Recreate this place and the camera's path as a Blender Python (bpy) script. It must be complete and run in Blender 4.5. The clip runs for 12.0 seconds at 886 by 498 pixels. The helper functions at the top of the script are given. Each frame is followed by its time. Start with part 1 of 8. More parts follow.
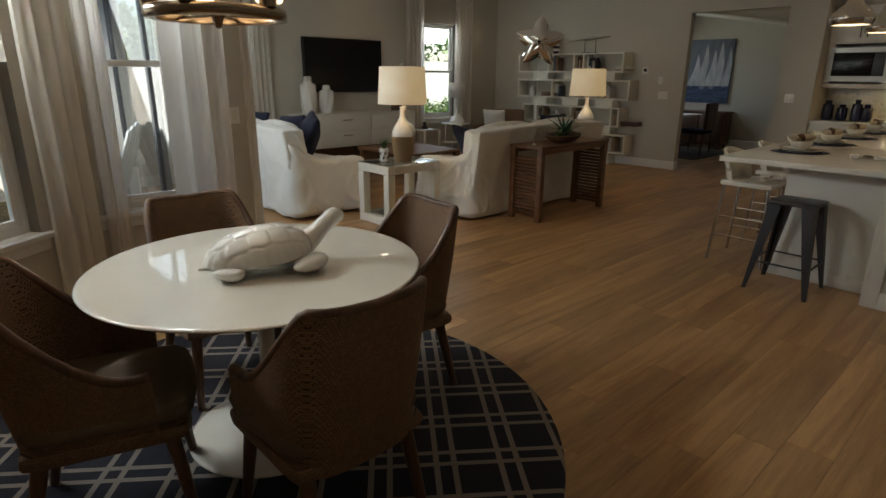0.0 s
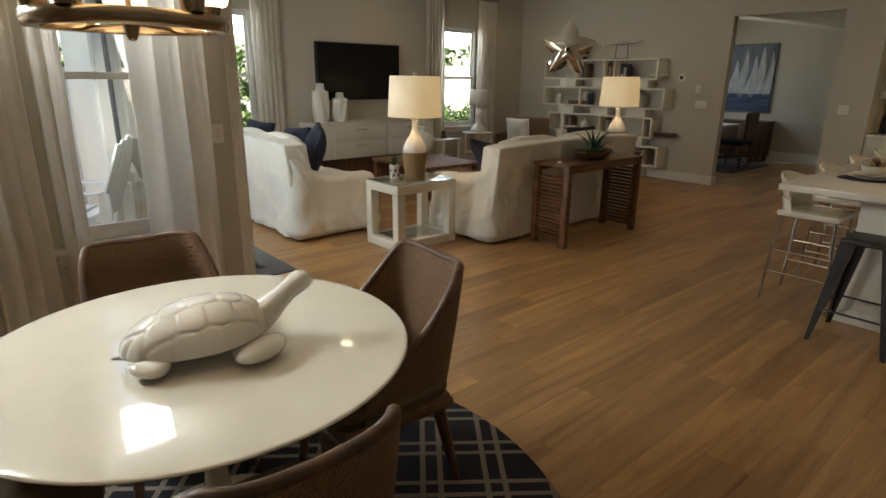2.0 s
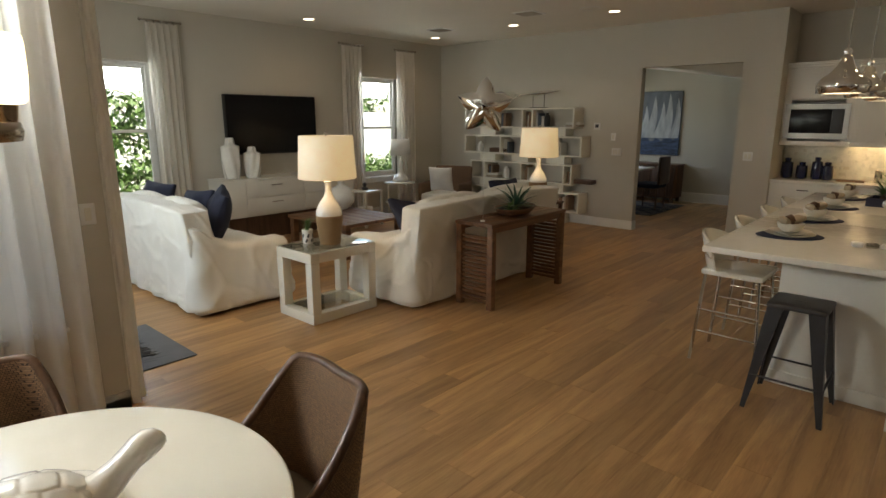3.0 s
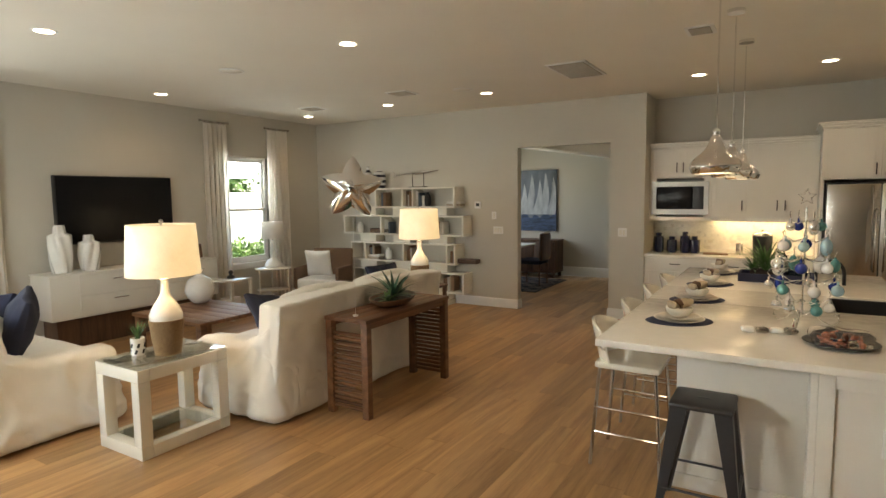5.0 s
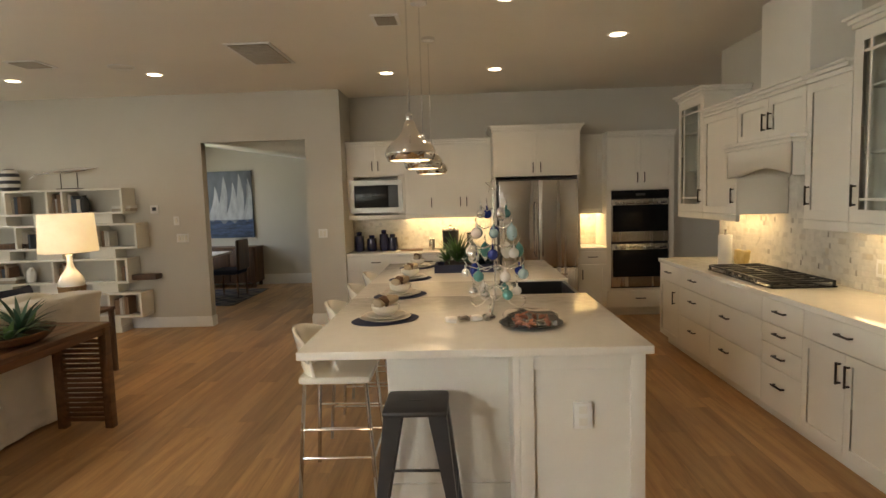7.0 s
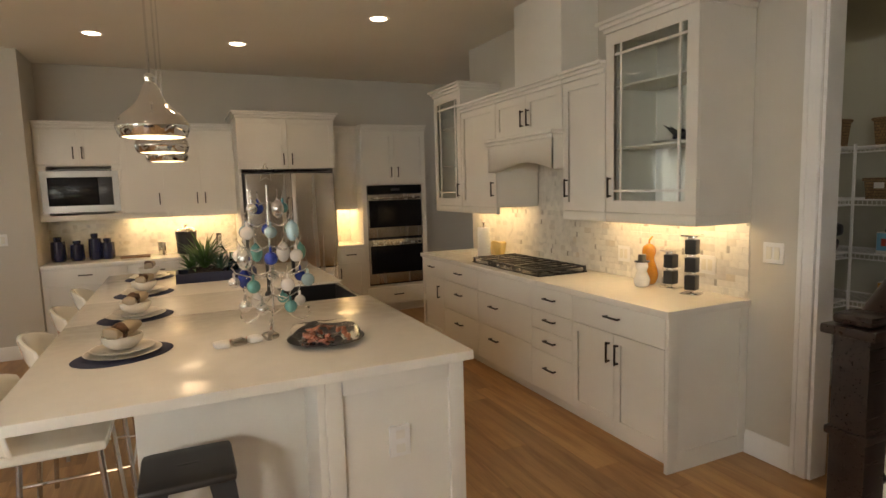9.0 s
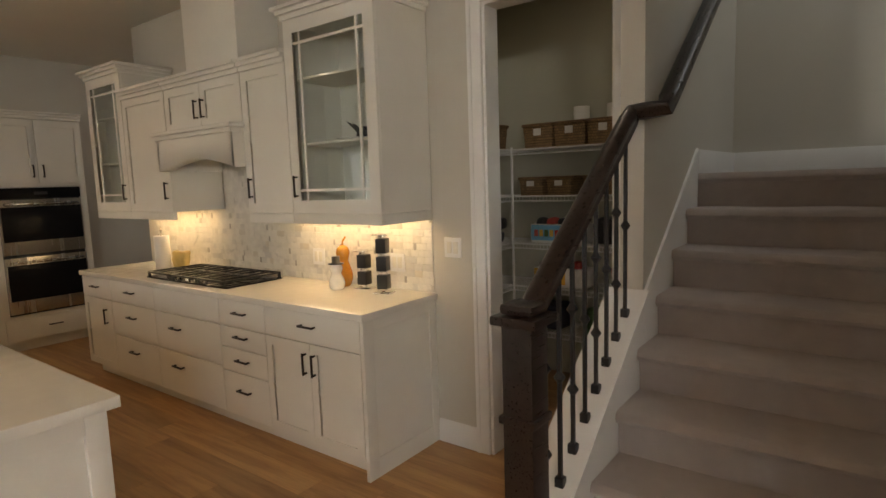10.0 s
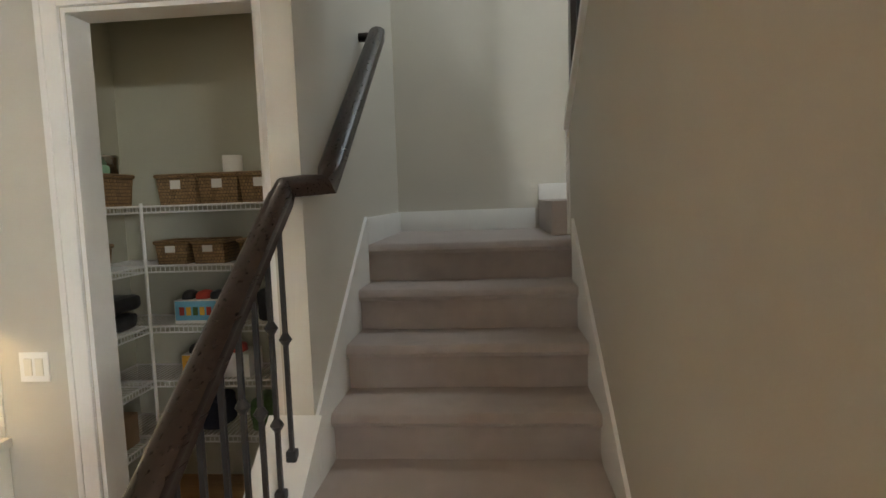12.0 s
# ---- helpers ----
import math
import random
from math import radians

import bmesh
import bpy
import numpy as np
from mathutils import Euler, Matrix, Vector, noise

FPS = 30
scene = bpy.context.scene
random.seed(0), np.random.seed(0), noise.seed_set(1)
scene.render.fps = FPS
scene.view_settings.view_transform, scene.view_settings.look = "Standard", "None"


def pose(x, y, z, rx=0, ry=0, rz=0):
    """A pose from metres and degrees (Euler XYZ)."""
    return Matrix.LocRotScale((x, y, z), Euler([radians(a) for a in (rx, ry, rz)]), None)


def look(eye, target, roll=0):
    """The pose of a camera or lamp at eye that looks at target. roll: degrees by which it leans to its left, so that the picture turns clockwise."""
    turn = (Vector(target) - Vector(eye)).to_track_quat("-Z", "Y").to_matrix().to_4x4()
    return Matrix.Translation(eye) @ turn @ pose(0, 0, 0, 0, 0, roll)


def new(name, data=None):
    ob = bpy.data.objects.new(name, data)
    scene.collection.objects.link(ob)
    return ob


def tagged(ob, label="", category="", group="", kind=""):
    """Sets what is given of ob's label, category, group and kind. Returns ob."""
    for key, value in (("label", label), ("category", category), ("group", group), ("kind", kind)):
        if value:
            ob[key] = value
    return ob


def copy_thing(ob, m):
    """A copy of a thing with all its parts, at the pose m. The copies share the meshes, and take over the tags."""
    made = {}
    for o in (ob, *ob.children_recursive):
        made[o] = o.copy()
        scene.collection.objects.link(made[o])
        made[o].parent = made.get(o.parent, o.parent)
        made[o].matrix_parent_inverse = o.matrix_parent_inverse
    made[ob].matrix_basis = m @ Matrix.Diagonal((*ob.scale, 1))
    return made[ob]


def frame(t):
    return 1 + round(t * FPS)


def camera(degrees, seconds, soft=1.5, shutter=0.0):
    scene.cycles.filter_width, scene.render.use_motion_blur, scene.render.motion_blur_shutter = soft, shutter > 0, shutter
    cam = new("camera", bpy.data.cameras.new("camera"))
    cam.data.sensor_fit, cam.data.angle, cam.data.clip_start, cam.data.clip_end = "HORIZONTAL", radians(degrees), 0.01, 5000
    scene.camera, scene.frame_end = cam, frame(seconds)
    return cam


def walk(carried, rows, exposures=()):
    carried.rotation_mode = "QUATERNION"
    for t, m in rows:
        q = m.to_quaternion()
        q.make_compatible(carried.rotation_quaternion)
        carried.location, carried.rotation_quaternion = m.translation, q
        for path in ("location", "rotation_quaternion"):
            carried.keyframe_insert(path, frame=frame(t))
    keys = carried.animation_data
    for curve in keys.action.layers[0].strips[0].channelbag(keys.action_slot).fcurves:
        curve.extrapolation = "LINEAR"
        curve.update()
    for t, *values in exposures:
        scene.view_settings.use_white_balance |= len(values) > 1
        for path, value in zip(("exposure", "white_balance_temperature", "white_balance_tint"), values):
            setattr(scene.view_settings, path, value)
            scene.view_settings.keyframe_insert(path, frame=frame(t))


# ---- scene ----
cam = camera(75.7, 12.0)
PATH = [
    (0, (2.07, -0.283, 1.484), (0.675, 1.027, 0.901), 0.5),
    (0.5, (2.012, -0.233, 1.483), (0.475, 0.906, 0.9), 0.9),
    (1, (1.918, -0.133, 1.476), (0.339, 0.948, 0.892), 1.0),
    (1.5, (1.769, -0.001, 1.5), (0.201, 1.093, 0.913), 0.9),
    (2, (1.69, 0.18, 1.552), (0.24, 1.431, 0.976), 0.7),
    (2.5, (1.601, 0.353, 1.638), (0.243, 1.724, 1.111), 0.3),
    (3, (1.478, 0.503, 1.699), (0.17, 1.949, 1.255), -0.0),
    (5, (1.24, 1.059, 1.741), (0.211, 2.763, 1.555), -0.7),
    (5.5, (1.212, 1.096, 1.723), (0.424, 2.925, 1.548), -0.9),
    (6, (1.176, 1.203, 1.691), (0.679, 3.133, 1.514), -1.1),
    (6.5, (1.153, 1.384, 1.667), (0.898, 3.36, 1.487), -1.5),
    (8.5, (1.02, 2.045, 1.597), (1.526, 3.97, 1.398), -1.6),
    (9, (0.939, 2.126, 1.612), (1.766, 3.934, 1.396), -1.6),
    (9.5, (1.077, 2.194, 1.569), (2.316, 3.748, 1.349), -1.6),
    (10, (1.229, 2.274, 1.584), (2.816, 3.467, 1.348), -1.9),
    (10.5, (1.345, 2.371, 1.587), (3.171, 3.153, 1.352), -2.1),
    (11, (1.498, 2.398, 1.626), (3.436, 2.822, 1.376), -2.3),
    (11.5, (1.725, 2.392, 1.693), (3.694, 2.635, 1.441), -2.5),
    (12, (1.889, 2.441, 1.789), (3.873, 2.613, 1.612), -2.0),
]
walk(cam, [(t, look(eye, target, roll)) for t, eye, target, roll in PATH],
     exposures=[(0.0, 1.0, 6900, 10), (1.0, 1.28, 6850, 10), (1.8, 1.42, 7400, 10), (3.0, 1.6, 7200, 10), (5.0, 2.4, 7300, 10), (8.5, 2.26, 7800, 15), (9.3, 2.3, 7600, 16), (10.0, 2.2, 7600, 16), (10.6, 2.2, 7600, 14), (12.0, 2.88, 6900, 11)])

# ---- world and large lights ----
world = bpy.data.worlds.new("sky")
scene.world = world
world.use_nodes = True
sky = world.node_tree.nodes.new("ShaderNodeTexSky")
sky.sky_type = "NISHITA"
sky.sun_disc = False
sky.sun_elevation = radians(66)
sky.sun_rotation = radians(68)
back = world.node_tree.nodes["Background"]
back.inputs["Strength"].default_value = 0.15
world.node_tree.links.new(sky.outputs["Color"], back.inputs["Color"])


HOUSE = 0.12   # strength of all lamps and window light beside the sun


def lamp(name, kind, energy, colour, m, size=0.1, size_y=None, angle=None, spread=None):
    data = bpy.data.lights.new(name, kind)
    data.energy, data.color = energy * (1.0 if kind == "SUN" else HOUSE), colour
    if kind == "AREA":
        data.shape = "RECTANGLE" if size_y else "DISK"
        data.size = size
        if size_y:
            data.size_y = size_y
        if spread:
            data.spread = radians(spread)
    elif kind == "SUN":
        data.angle = radians(0.5)
    else:
        data.shadow_soft_size = size
        if angle:
            data.spot_size, data.spot_blend = radians(angle), 0.6
    ob = new(name, data)
    ob.matrix_world = m
    return ob


NOOK_AT = pose(-1.98, 0.52, 0, 0, 0, 37)
WARM = (1.0, 0.71, 0.45)
DAY = (0.86, 0.94, 1.0)
lamp("sun", "SUN", 5.0, (1.0, 0.95, 0.88), look((0, 0, 20), (-6.0, -3.0, 5)))
# added area lamps by each window opening, standing in for the sky light that falls in
lamp("window_light", "AREA", 42, DAY, look((-6.52, 3.13, 2.26), (-3, 3.13, 0.9)), 0.9, 0.40)
lamp("window_light", "AREA", 42, DAY, look((-6.52, 7.40, 2.26), (-3, 7.40, 0.9)), 0.9, 0.40)
lamp("window_light", "AREA", 28, DAY, look((-2.22, 0.81, 2.32), (1, 0.81, 1.7)), 0.45, 0.34)
lamp("window_light", "AREA", 78, DAY, look((-3.7, 1.36, 1.5), (-3.7, 6, 0.6)), 2.4, 1.4)
lamp("window_light", "AREA", 145, DAY, NOOK_AT @ look((-0.24, -0.95, 2.32), (3, -0.95, 1.7)), 0.9, 0.34)
# added fill inside the dining room, beside an unseen opening
lamp("window_light", "AREA", 22, DAY, look((-4.2, 11.6, 1.6), (0, 11.6, 1.0)), 1.5, 1.5)

# ---- materials ----
MATS = {}


def mat(name, colour, rough=0.5, metal=0.0, vary=0.12, scale=6.0, fine=90.0, bump=0.15, depth=0.002, coat=0.0, sheen=0.0, stretch=(1, 1, 1), each=0.0):
    """Paint, cloth, metal or stone: two scales of unevenness in the colour, fine relief, and gloss that wanders."""
    m = bpy.data.materials.new(name)
    m.use_nodes = True
    n, l = m.node_tree.nodes, m.node_tree.links
    b = n["Principled BSDF"]
    at, place = n.new("ShaderNodeTexCoord"), n.new("ShaderNodeMapping")
    place.inputs["Scale"].default_value = stretch
    l.new(at.outputs["Object"], place.inputs["Vector"])
    big, small = n.new("ShaderNodeTexNoise"), n.new("ShaderNodeTexNoise")
    big.inputs["Scale"].default_value, small.inputs["Scale"].default_value = scale, fine
    big.inputs["Detail"].default_value = 5
    small.inputs["Detail"].default_value = 3
    l.new(place.outputs["Vector"], big.inputs["Vector"])
    l.new(place.outputs["Vector"], small.inputs["Vector"])
    add = n.new("ShaderNodeMath")
    add.operation = "MULTIPLY_ADD"
    add.inputs[1].default_value = 0.35
    l.new(small.outputs["Fac"], add.inputs[0])
    l.new(big.outputs["Fac"], add.inputs[2])
    ramp = n.new("ShaderNodeMapRange")
    ramp.inputs["From Min"].default_value, ramp.inputs["From Max"].default_value = 0.35, 1.0
    ramp.inputs["To Min"].default_value, ramp.inputs["To Max"].default_value = 1 - vary, 1 + vary
    l.new(add.outputs[0], ramp.inputs["Value"])
    mix = n.new("ShaderNodeVectorMath")
    mix.operation = "SCALE"
    mix.inputs[0].default_value = colour
    l.new(ramp.outputs[0], mix.inputs["Scale"])
    last = mix.outputs[0]
    if each:
        info, r2, m2 = n.new("ShaderNodeObjectInfo"), n.new("ShaderNodeMapRange"), n.new("ShaderNodeVectorMath")
        m2.operation = "SCALE"
        r2.inputs["To Min"].default_value, r2.inputs["To Max"].default_value = 1 - each, 1 + each
        l.new(info.outputs["Random"], r2.inputs["Value"])
        l.new(last, m2.inputs[0])
        l.new(r2.outputs[0], m2.inputs["Scale"])
        last = m2.outputs[0]
    l.new(last, b.inputs["Base Color"])
    gloss = n.new("ShaderNodeMapRange")
    gloss.inputs["To Min"].default_value, gloss.inputs["To Max"].default_value = max(rough - 0.08, 0.02), min(rough + 0.08, 1)
    l.new(big.outputs["Fac"], gloss.inputs["Value"])
    l.new(gloss.outputs[0], b.inputs["Roughness"])
    b.inputs["Metallic"].default_value = metal
    b.inputs["Coat Weight"].default_value = coat
    b.inputs["Coat Roughness"].default_value = 0.08
    b.inputs["Sheen Weight"].default_value = sheen
    if bump:
        relief = n.new("ShaderNodeBump")
        relief.inputs["Strength"].default_value, relief.inputs["Distance"].default_value = bump, depth
        l.new(small.outputs["Fac"], relief.inputs["Height"])
        l.new(relief.outputs["Normal"], b.inputs["Normal"])
    MATS[name] = m
    return m


def nodes_of(m):
    return m.node_tree.nodes, m.node_tree.links, m.node_tree.nodes["Principled BSDF"]


def glow(name, colour, strength):
    m = mat(name, (0.9, 0.88, 0.82), 0.5, bump=0)
    n, l, b = nodes_of(m)
    b.inputs["Emission Color"].default_value = (*colour, 1)
    b.inputs["Emission Strength"].default_value = strength
    return m


def glass_mat(name, colour, rough=0.0, ior=1.45):
    m = bpy.data.materials.new(name)
    m.use_nodes = True
    b = m.node_tree.nodes["Principled BSDF"]
    b.inputs["Base Color"].default_value = (*colour, 1)
    b.inputs["Roughness"].default_value = rough
    b.inputs["Transmission Weight"].default_value = 1
    b.inputs["IOR"].default_value = ior
    return m


def wood_mat(name, dark, light, rough=0.42, along=1, grain=26.0, each=0.22, bump=0.25):
    """Boards with long grain along one axis (0 x, 1 y, 2 z), cathedral figure, and a tone of its own for each board."""
    m = bpy.data.materials.new(name)
    m.use_nodes = True
    n, l, b = nodes_of(m)
    at, info, shift = n.new("ShaderNodeTexCoord"), n.new("ShaderNodeObjectInfo"), n.new("ShaderNodeVectorMath")
    shift.operation = "MULTIPLY_ADD"
    shift.inputs[1].default_value = (37, 53, 71)
    wide = n.new("ShaderNodeCombineXYZ")
    for k in range(3):
        l.new(info.outputs["Random"], wide.inputs[k])
    l.new(wide.outputs[0], shift.inputs[0])
    l.new(at.outputs["Object"], shift.inputs[2])
    place = n.new("ShaderNodeMapping")
    s = [1.0, 1.0, 1.0]
    s[along] = 0.07
    place.inputs["Scale"].default_value = s
    l.new(shift.outputs[0], place.inputs["Vector"])
    figure, fibre = n.new("ShaderNodeTexNoise"), n.new("ShaderNodeTexNoise")
    figure.inputs["Scale"].default_value, figure.inputs["Detail"].default_value, figure.inputs["Distortion"].default_value = grain * 0.35, 6, 1.6
    fibre.inputs["Scale"].default_value, fibre.inputs["Detail"].default_value = grain * 5, 4
    l.new(place.outputs[0], figure.inputs["Vector"])
    l.new(place.outputs[0], fibre.inputs["Vector"])
    both = n.new("ShaderNodeMath")
    both.operation = "MULTIPLY_ADD"
    both.inputs[1].default_value = 0.4
    l.new(fibre.outputs["Fac"], both.inputs[0])
    l.new(figure.outputs["Fac"], both.inputs[2])
    ramp = n.new("ShaderNodeValToRGB")
    ramp.color_ramp.elements[0].position, ramp.color_ramp.elements[0].color = 0.45, (*dark, 1)
    ramp.color_ramp.elements[1].position, ramp.color_ramp.elements[1].color = 0.85, (*light, 1)
    l.new(both.outputs[0], ramp.inputs["Fac"])
    r2, m2 = n.new("ShaderNodeMapRange"), n.new("ShaderNodeVectorMath")
    m2.operation = "SCALE"
    r2.inputs["To Min"].default_value, r2.inputs["To Max"].default_value = 1 - each, 1 + each
    l.new(info.outputs["Random"], r2.inputs["Value"])
    l.new(ramp.outputs["Color"], m2.inputs[0])
    l.new(r2.outputs[0], m2.inputs["Scale"])
    l.new(m2.outputs[0], b.inputs["Base Color"])
    gl = n.new("ShaderNodeMapRange")
    gl.inputs["To Min"].default_value, gl.inputs["To Max"].default_value = rough - 0.08, rough + 0.12
    l.new(fibre.outputs["Fac"], gl.inputs["Value"])
    l.new(gl.outputs[0], b.inputs["Roughness"])
    relief = n.new("ShaderNodeBump")
    relief.inputs["Strength"].default_value, relief.inputs["Distance"].default_value = bump, 0.001
    l.new(both.outputs[0], relief.inputs["Height"])
    l.new(relief.outputs["Normal"], b.inputs["Normal"])
    return m


def weave_mat(name, dark, light, scale=60.0, rough=0.6, bump=0.8, squash=0.5):
    """Woven strands: bricks of two tones with deep joints."""
    m = mat(name, light, rough, bump=0, vary=0.2, scale=9)
    n, l, b = nodes_of(m)
    at, split, both = n.new("ShaderNodeTexCoord"), n.new("ShaderNodeSeparateXYZ"), n.new("ShaderNodeCombineXYZ")
    l.new(at.outputs["Object"], split.inputs[0])
    add = n.new("ShaderNodeMath")
    l.new(split.outputs[0], add.inputs[0])
    l.new(split.outputs[1], add.inputs[1])
    l.new(add.outputs[0], both.inputs[0])
    l.new(split.outputs[2], both.inputs[1])
    brick = n.new("ShaderNodeTexBrick")
    brick.inputs["Scale"].default_value = scale
    brick.inputs["Mortar Size"].default_value = 0.05
    brick.inputs["Mortar Smooth"].default_value = 0.6
    brick.inputs["Color1"].default_value = (*light, 1)
    brick.inputs["Color2"].default_value = (*[0.65 * c for c in light], 1)
    brick.inputs["Mortar"].default_value = (*dark, 1)
    brick.inputs["Row Height"].default_value = squash
    l.new(both.outputs[0], brick.inputs["Vector"])
    noise_ = n.new("ShaderNodeTexNoise")
    noise_.inputs["Scale"].default_value = 7
    l.new(at.outputs["Object"], noise_.inputs["Vector"])
    mul = n.new("ShaderNodeMixRGB")
    mul.blend_type = "MULTIPLY"
    mul.inputs[0].default_value = 0.6
    l.new(brick.outputs["Color"], mul.inputs[1])
    l.new(noise_.outputs["Color"], mul.inputs[2])
    l.new(brick.outputs["Color"], b.inputs["Base Color"])
    relief = n.new("ShaderNodeBump")
    relief.invert = True
    relief.inputs["Strength"].default_value, relief.inputs["Distance"].default_value = bump, 0.004
    l.new(brick.outputs["Fac"], relief.inputs["Height"])
    l.new(relief.outputs["Normal"], b.inputs["Normal"])
    return m


PAINT = mat("wall_paint", (0.55, 0.515, 0.445), 0.75, vary=0.04, scale=1.2, fine=160, bump=0.12)
CEIL = mat("ceiling_paint", (0.80, 0.76, 0.68), 0.85, vary=0.03, scale=1.5, fine=70, bump=0.3, depth=0.003)
TRIM = mat("white_trim", (0.78, 0.77, 0.74), 0.38, vary=0.04, bump=0.05)
CAB = mat("cabinet_paint", (0.74, 0.71, 0.64), 0.36, vary=0.04, scale=3, bump=0.05)
QUARTZ = mat("quartz", (0.78, 0.75, 0.68), 0.15, vary=0.03, scale=14, fine=120, bump=0.0)
BRONZE = mat("dark_bronze", (0.045, 0.035, 0.03), 0.35, 0.8, bump=0.05)
STEEL = mat("brushed_steel", (0.50, 0.48, 0.45), 0.26, 1.0, vary=0.05, scale=2, fine=30, stretch=(8, 8, 0.4), bump=0.0)
CHROME = mat("chrome", (0.82, 0.82, 0.82), 0.06, 1.0, vary=0.03, bump=0.0)
SATIN = mat("satin_steel", (0.42, 0.40, 0.37), 0.45, 1.0, vary=0.05, scale=2, bump=0.0)
BLACKGLASS = mat("black_glass", (0.008, 0.008, 0.009), 0.16, bump=0)
nodes_of(BLACKGLASS)[2].inputs["Specular IOR Level"].default_value = 0.22
BLACK = mat("black_enamel", (0.018, 0.018, 0.02), 0.35, bump=0.05)
GUNMETAL = mat("gunmetal_paint", (0.052, 0.052, 0.055), 0.42, 0.5, bump=0.1)
SLIP = mat("slipcover_cotton", (0.74, 0.715, 0.65), 0.9, vary=0.07, scale=3, fine=500, bump=0.5, depth=0.002, sheen=0.3)
NAVY = mat("navy_linen", (0.014, 0.018, 0.040), 0.9, vary=0.25, scale=5, fine=400, bump=0.5)
WHITECLOTH = mat("white_cloth", (0.76, 0.74, 0.70), 0.9, vary=0.06, fine=400, bump=0.4)
CURTAIN = mat("curtain_linen", (0.90, 0.87, 0.82), 0.95, vary=0.06, scale=2, fine=300, bump=0.4)
n, l, b = nodes_of(CURTAIN)
veil, blend = n.new("ShaderNodeBsdfTranslucent"), n.new("ShaderNodeMixShader")
veil.inputs["Color"].default_value = (0.90, 0.86, 0.80, 1)
blend.inputs[0].default_value = 0.6
l.new(b.outputs[0], blend.inputs[1])
l.new(veil.outputs[0], blend.inputs[2])
l.new(blend.outputs[0], n["Material Output"].inputs["Surface"])
GLOSSWHITE = mat("white_lacquer", (0.80, 0.765, 0.665), 0.07, vary=0.03, bump=0.0, coat=1.0)
nodes_of(GLOSSWHITE)[2].inputs["Coat Roughness"].default_value = 0.02
CERAMIC = mat("white_ceramic", (0.80, 0.78, 0.73), 0.14, vary=0.05, scale=12, bump=0.1, coat=0.5)
RATTAN = weave_mat("woven_rattan", (0.026, 0.012, 0.006), (0.31, 0.18, 0.098), 66, bump=0.8)
WEAVE2 = weave_mat("lamp_rope", (0.16, 0.085, 0.03), (0.52, 0.33, 0.16), 38, squash=0.24)
BASKET = weave_mat("basket_weave", (0.05, 0.028, 0.012), (0.36, 0.22, 0.10), 26)
WALNUT = wood_mat("walnut_stain", (0.045, 0.022, 0.012), (0.13, 0.065, 0.034), 0.4, 2)
TEAK = wood_mat("teak_boards", (0.075, 0.032, 0.014), (0.215, 0.10, 0.044), 0.5, 1)
TEAKX = wood_mat("teak_slats", (0.075, 0.032, 0.014), (0.215, 0.10, 0.044), 0.5, 0)
ESPRESSO = wood_mat("espresso_handrail", (0.010, 0.006, 0.005), (0.022, 0.012, 0.009), 0.28, 0, each=0.0)
OAK = wood_mat("oak_plank", (0.255, 0.128, 0.048), (0.48, 0.278, 0.12), 0.33, 1, 22, each=0.2, bump=0.12)
CARPET = mat("stair_carpet", (0.47, 0.39, 0.345), 0.98, vary=0.14, scale=11, fine=700, bump=0.9, depth=0.006, sheen=0.4)
SHADE = glow("lamp_shade", (1.0, 0.73, 0.36), 0.135)
BULB = glow("lit_glass", (1.0, 0.78, 0.48), 1.1)
CANLIT = glow("can_lens", (1.0, 0.86, 0.66), 2.8)
GLASS = glass_mat("clear_glass", (0.95, 0.98, 0.97))
PANE = bpy.data.materials.new("thin_clear_pane")
PANE.use_nodes = True
n, l = PANE.node_tree.nodes, PANE.node_tree.links
clear, sheen_, facing, rim_, blend = (n.new(k) for k in ("ShaderNodeBsdfTransparent", "ShaderNodeBsdfGlossy", "ShaderNodeLayerWeight", "ShaderNodeMath", "ShaderNodeMixShader"))
clear.inputs["Color"].default_value = (0.94, 0.97, 0.96, 1)
sheen_.inputs["Roughness"].default_value = 0.01
rim_.operation = "POWER"
rim_.inputs[1].default_value = 2.8
l.new(facing.outputs["Facing"], rim_.inputs[0])
l.new(rim_.outputs[0], blend.inputs[0])
l.new(clear.outputs[0], blend.inputs[1])
l.new(sheen_.outputs[0], blend.inputs[2])
l.new(blend.outputs[0], n["Material Output"].inputs["Surface"])
AQUAGLASS = glass_mat("aqua_glass", (0.5, 0.85, 0.80), 0.05)
NAVYGLASS = mat("navy_glaze", (0.010, 0.013, 0.05), 0.15, bump=0.05, coat=0.5)
LEAF = mat("leaf", (0.06, 0.13, 0.035), 0.5, vary=0.45, scale=25, each=0.3)
SUCCULENT = mat("succulent_leaf", (0.035, 0.10, 0.06), 0.5, vary=0.4, scale=20, each=0.3)
SOIL = mat("soil", (0.04, 0.028, 0.02), 0.95, vary=0.4, scale=40, bump=0.8)
STONE = mat("patio_stone", (0.36, 0.33, 0.29), 0.85, vary=0.2, scale=4, bump=0.5)
GRASS = mat("lawn", (0.07, 0.12, 0.03), 0.95, vary=0.4, scale=12, bump=0.8)
STUCCO = mat("white_stucco", (0.74, 0.71, 0.66), 0.9, vary=0.06, scale=3, fine=120, bump=0.5, depth=0.004)


